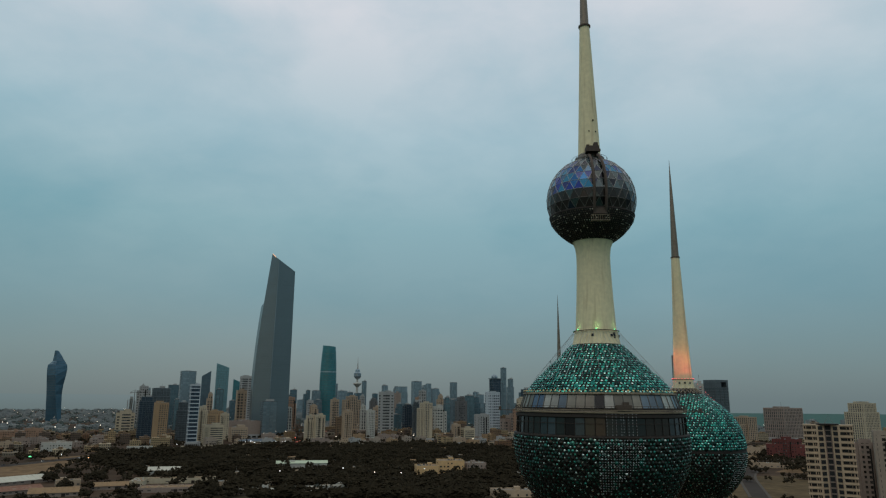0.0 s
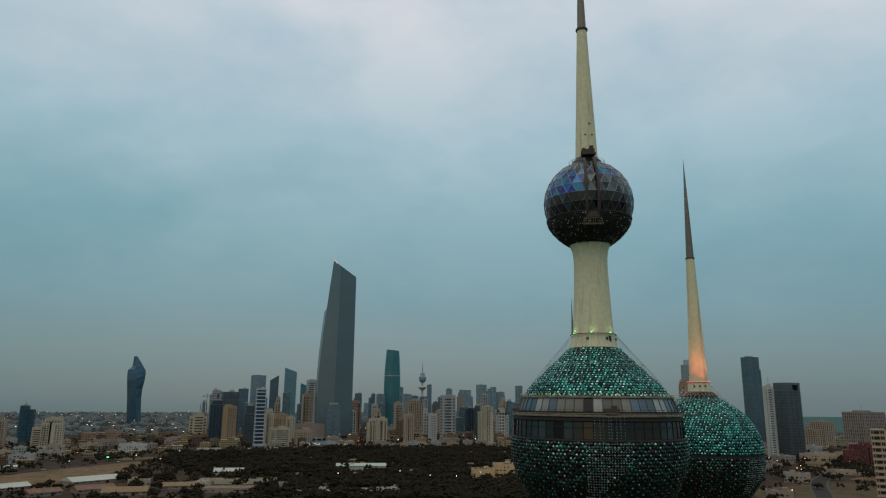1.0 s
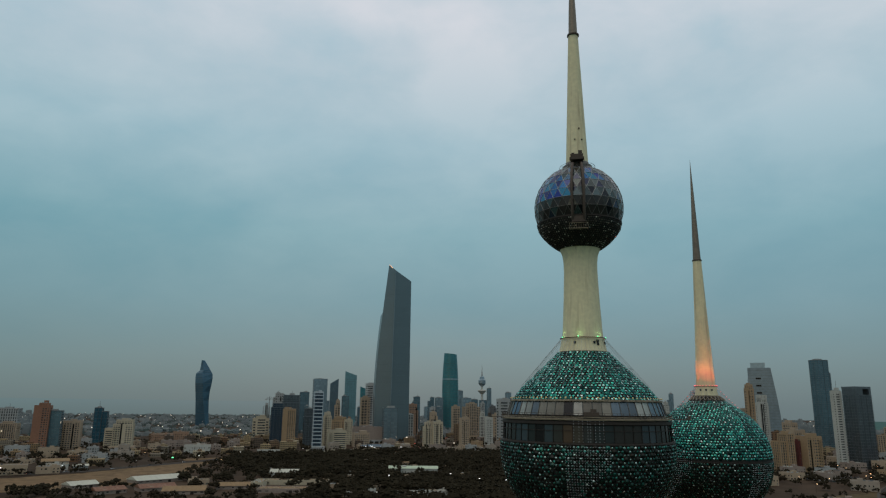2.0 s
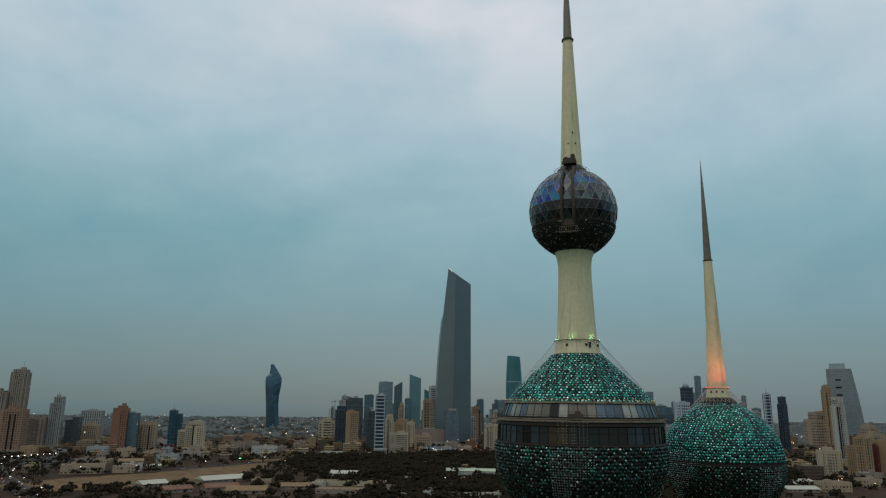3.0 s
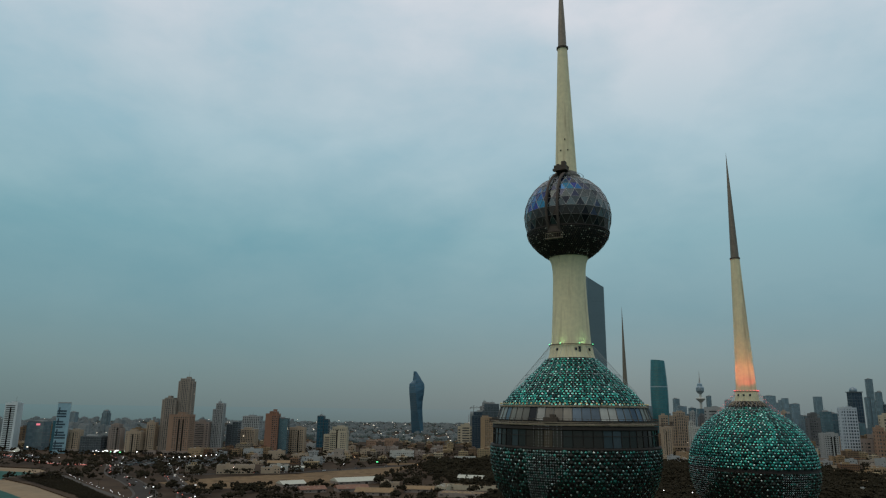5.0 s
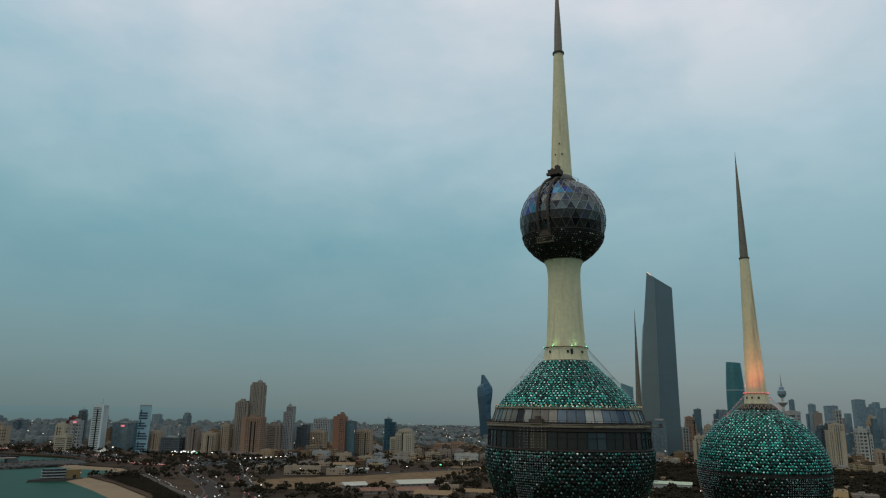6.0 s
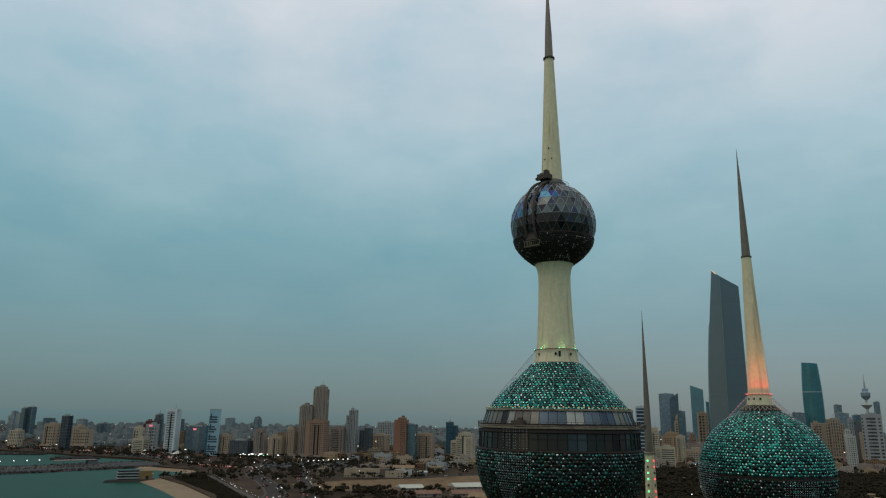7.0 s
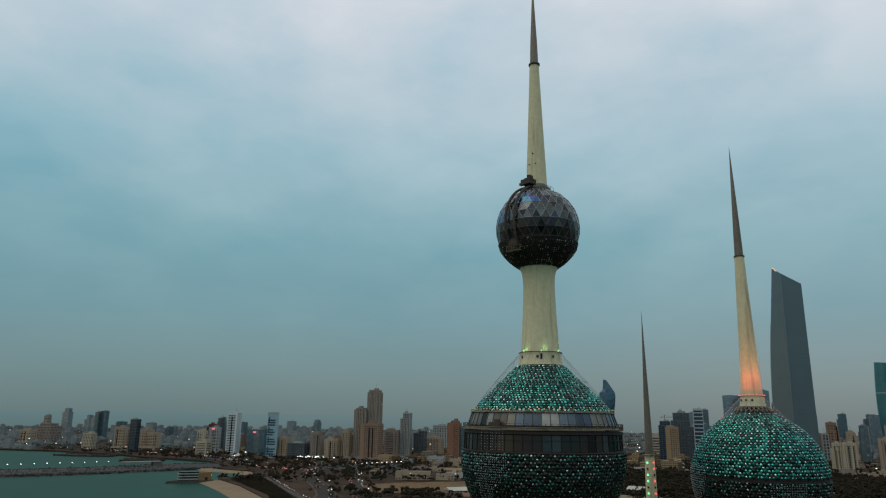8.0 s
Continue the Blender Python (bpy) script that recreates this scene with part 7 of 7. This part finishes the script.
def car_kind(paint, label, tail):
    root = new("car")
    bm = boxes((0, 0, 0.62, 4.4, 1.8, 0.62))
    bmesh.ops.bevel(bm, geom=bm.edges[:], offset=0.15, segments=1, affect="EDGES")
    part("body", bm, paint, root)
    part("cabin", loft([[(-1.5, -0.8, 0.92), (1.1, -0.8, 0.92), (1.1, 0.8, 0.92), (-1.5, 0.8, 0.92)], [(-1.0, -0.65, 1.45), (0.5, -0.65, 1.45), (0.5, 0.65, 1.45), (-1.0, 0.65, 1.45)]]), GLASS["window"], root, "dark glazed cabin")
    for sx in (-1.35, 1.35):
        for sy in (-0.82, 0.82):
            bm = bmesh.new()
            add_bar(bm, (0, -0.1, 0), (0, 0.1, 0), 0.33, 10)
            part("wheel", bm, BLACK, root, at=(sx, sy, 0.33))
    part("light_bar", boxes((2.2 if not tail else -2.2, 0, 0.7, 0.12, 1.5, 0.22)), TAIL_RED if tail else HEAD_WHITE, root, "lit rear lights" if tail else "lit headlights")
    return tagged(root, label, "car", "cars on the roads and lots")


cars = [car_kind(material("white_car_paint", (0.6, 0.6, 0.6), 0.3, coat=0.5), "white car with lit headlights", False), car_kind(material("dark_car_paint", (0.05, 0.05, 0.06), 0.3, coat=0.5), "dark car with red rear lights", True),
        car_kind(material("silver_car_paint", (0.35, 0.35, 0.36), 0.3, 0.4, coat=0.5), "silver car with lit headlights", False)]
rows = []
for name, pts, width in ROADS[:4] + ROADS[5:6]:
    line = smooth_line(pts, 10)
    for i in range(0, len(line) - 1, 5):
        d = (line[i + 1] - line[i]).normalized()
        side = k.choice((-1, 1))
        turn = math.degrees(math.atan2(d.y, d.x)) + (180 if side > 0 else 0)
        rows.append((line[i].x - d.y * side * width * 0.24, line[i].y + d.x * side * width * 0.24, 3.13, turn))
for i in range(len(rows)):
    kind = cars[i % 3]
    if i < 3:
        kind.matrix_basis = pose(*rows[i][:3], 0, 0, rows[i][3])
    else:
        copy_thing(kind, pose(*rows[i][:3], 0, 0, rows[i][3]))
# queued traffic: too many small lights to tell apart
for name, mat, offset in (("rear_lights", TAIL_RED, 3.4), ("front_lights", HEAD_WHITE, -3.4)):
    vs, fs = [], []
    for (_, pts, _), reach in ((ROADS[3], 130), (ROADS[0], 14), (ROADS[1], 9), (ROADS[5], 40), (ROADS[6], 46)):
        line = smooth_line(pts, 24)
        for _ in range(reach * 2):
            q = k.randrange(len(line) - 1)
            d = (line[q + 1] - line[q]).normalized()
            far_box(line[q].x - d.y * offset * k.uniform(0.5, 2.4), line[q].y + d.x * offset * k.uniform(0.5, 2.4), 3.6, 0.6, 0.6, 0.45, 1, 0, (vs, fs))
    me = bpy.data.meshes.new(name)
    me.from_pydata(vs, [], fs)
    tagged(link(name, me, mat), "small lit lamps of queued traffic", "car lights", kind="stuff")
# parked cars, rows upon rows
vs, fs = [], []
for poly, turn in (([(-880, 760), (-800, 700), (-700, 745), (-690, 850), (-800, 900), (-880, 850)], 35), ([(-1250, 690), (-1040, 690), (-1000, 720), (-1040, 760), (-1250, 745)], 5), ([(330, 880), (380, 950), (330, 1000), (290, 920)], 60)):
    c, s = math.cos(radians(turn)), math.sin(radians(turn))
    xs, ys = [p[0] for p in poly], [p[1] for p in poly]
    cx, cy = (min(xs) + max(xs)) / 2, (min(ys) + max(ys)) / 2
    for i in range(-30, 31):
        for j in range(-45, 46):
            u, v = i * 9.5 + (2.6 if i % 2 else 0), j * 2.9
            x, y = cx + u * c - v * s, cy + u * s + v * c
            if inside(x, y, poly) and k.random() < 0.6:
                far_box(x, y, 3.4, 4.4, 1.8, 0.6, c, s, (vs, fs))
                far_box(x - 0.2 * c, y - 0.2 * s, 4.0, 2.2, 1.6, 0.5, c, s, (vs, fs))
me = bpy.data.meshes.new("parked_cars")
me.from_pydata(vs, [], fs)
tagged(link("parked_cars", me, material("mixed_car_paint", (1, 1, 1), 0.35, vary=0.05, bump=0, coat=0.4, island=[(0.0, (0.35, 0.35, 0.34)), (0.22, (0.04, 0.04, 0.042)), (0.5, (0.14, 0.13, 0.12)), (0.72, (0.02, 0.07, 0.08)), (0.85, (0.09, 0.05, 0.04))])), "rows of parked cars on the lots", "cars", kind="stuff")


# ---- the misty distance behind the city: haze painted as a glowing band ----
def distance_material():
    m = bpy.data.materials.new("glowing_haze_band")
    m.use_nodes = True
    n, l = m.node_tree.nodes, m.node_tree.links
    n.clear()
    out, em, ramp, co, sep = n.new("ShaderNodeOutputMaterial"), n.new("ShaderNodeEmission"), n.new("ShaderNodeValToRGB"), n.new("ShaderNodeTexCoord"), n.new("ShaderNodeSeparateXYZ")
    # emitted colours grade from hazed ground up to the horizon sky
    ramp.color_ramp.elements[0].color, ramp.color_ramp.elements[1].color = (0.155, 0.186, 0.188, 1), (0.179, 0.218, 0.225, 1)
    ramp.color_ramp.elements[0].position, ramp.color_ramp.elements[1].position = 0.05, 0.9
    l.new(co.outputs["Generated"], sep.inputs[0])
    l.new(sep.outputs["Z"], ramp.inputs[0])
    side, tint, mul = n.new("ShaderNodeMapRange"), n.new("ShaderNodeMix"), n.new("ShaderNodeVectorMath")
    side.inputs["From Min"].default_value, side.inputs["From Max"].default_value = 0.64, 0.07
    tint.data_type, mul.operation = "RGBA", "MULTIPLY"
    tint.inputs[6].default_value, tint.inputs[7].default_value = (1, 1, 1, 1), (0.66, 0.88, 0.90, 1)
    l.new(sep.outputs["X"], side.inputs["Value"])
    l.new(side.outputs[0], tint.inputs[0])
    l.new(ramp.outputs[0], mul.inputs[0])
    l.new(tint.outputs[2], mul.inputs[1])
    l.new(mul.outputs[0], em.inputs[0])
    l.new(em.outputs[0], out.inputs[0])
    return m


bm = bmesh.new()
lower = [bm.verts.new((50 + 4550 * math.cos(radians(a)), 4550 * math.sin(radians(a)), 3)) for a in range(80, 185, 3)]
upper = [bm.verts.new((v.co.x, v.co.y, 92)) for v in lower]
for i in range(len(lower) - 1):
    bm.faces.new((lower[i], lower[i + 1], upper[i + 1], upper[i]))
tagged(part("backdrop", bm, distance_material(), None), "glowing band painted as haze at the horizon", "backdrop", kind="structure")
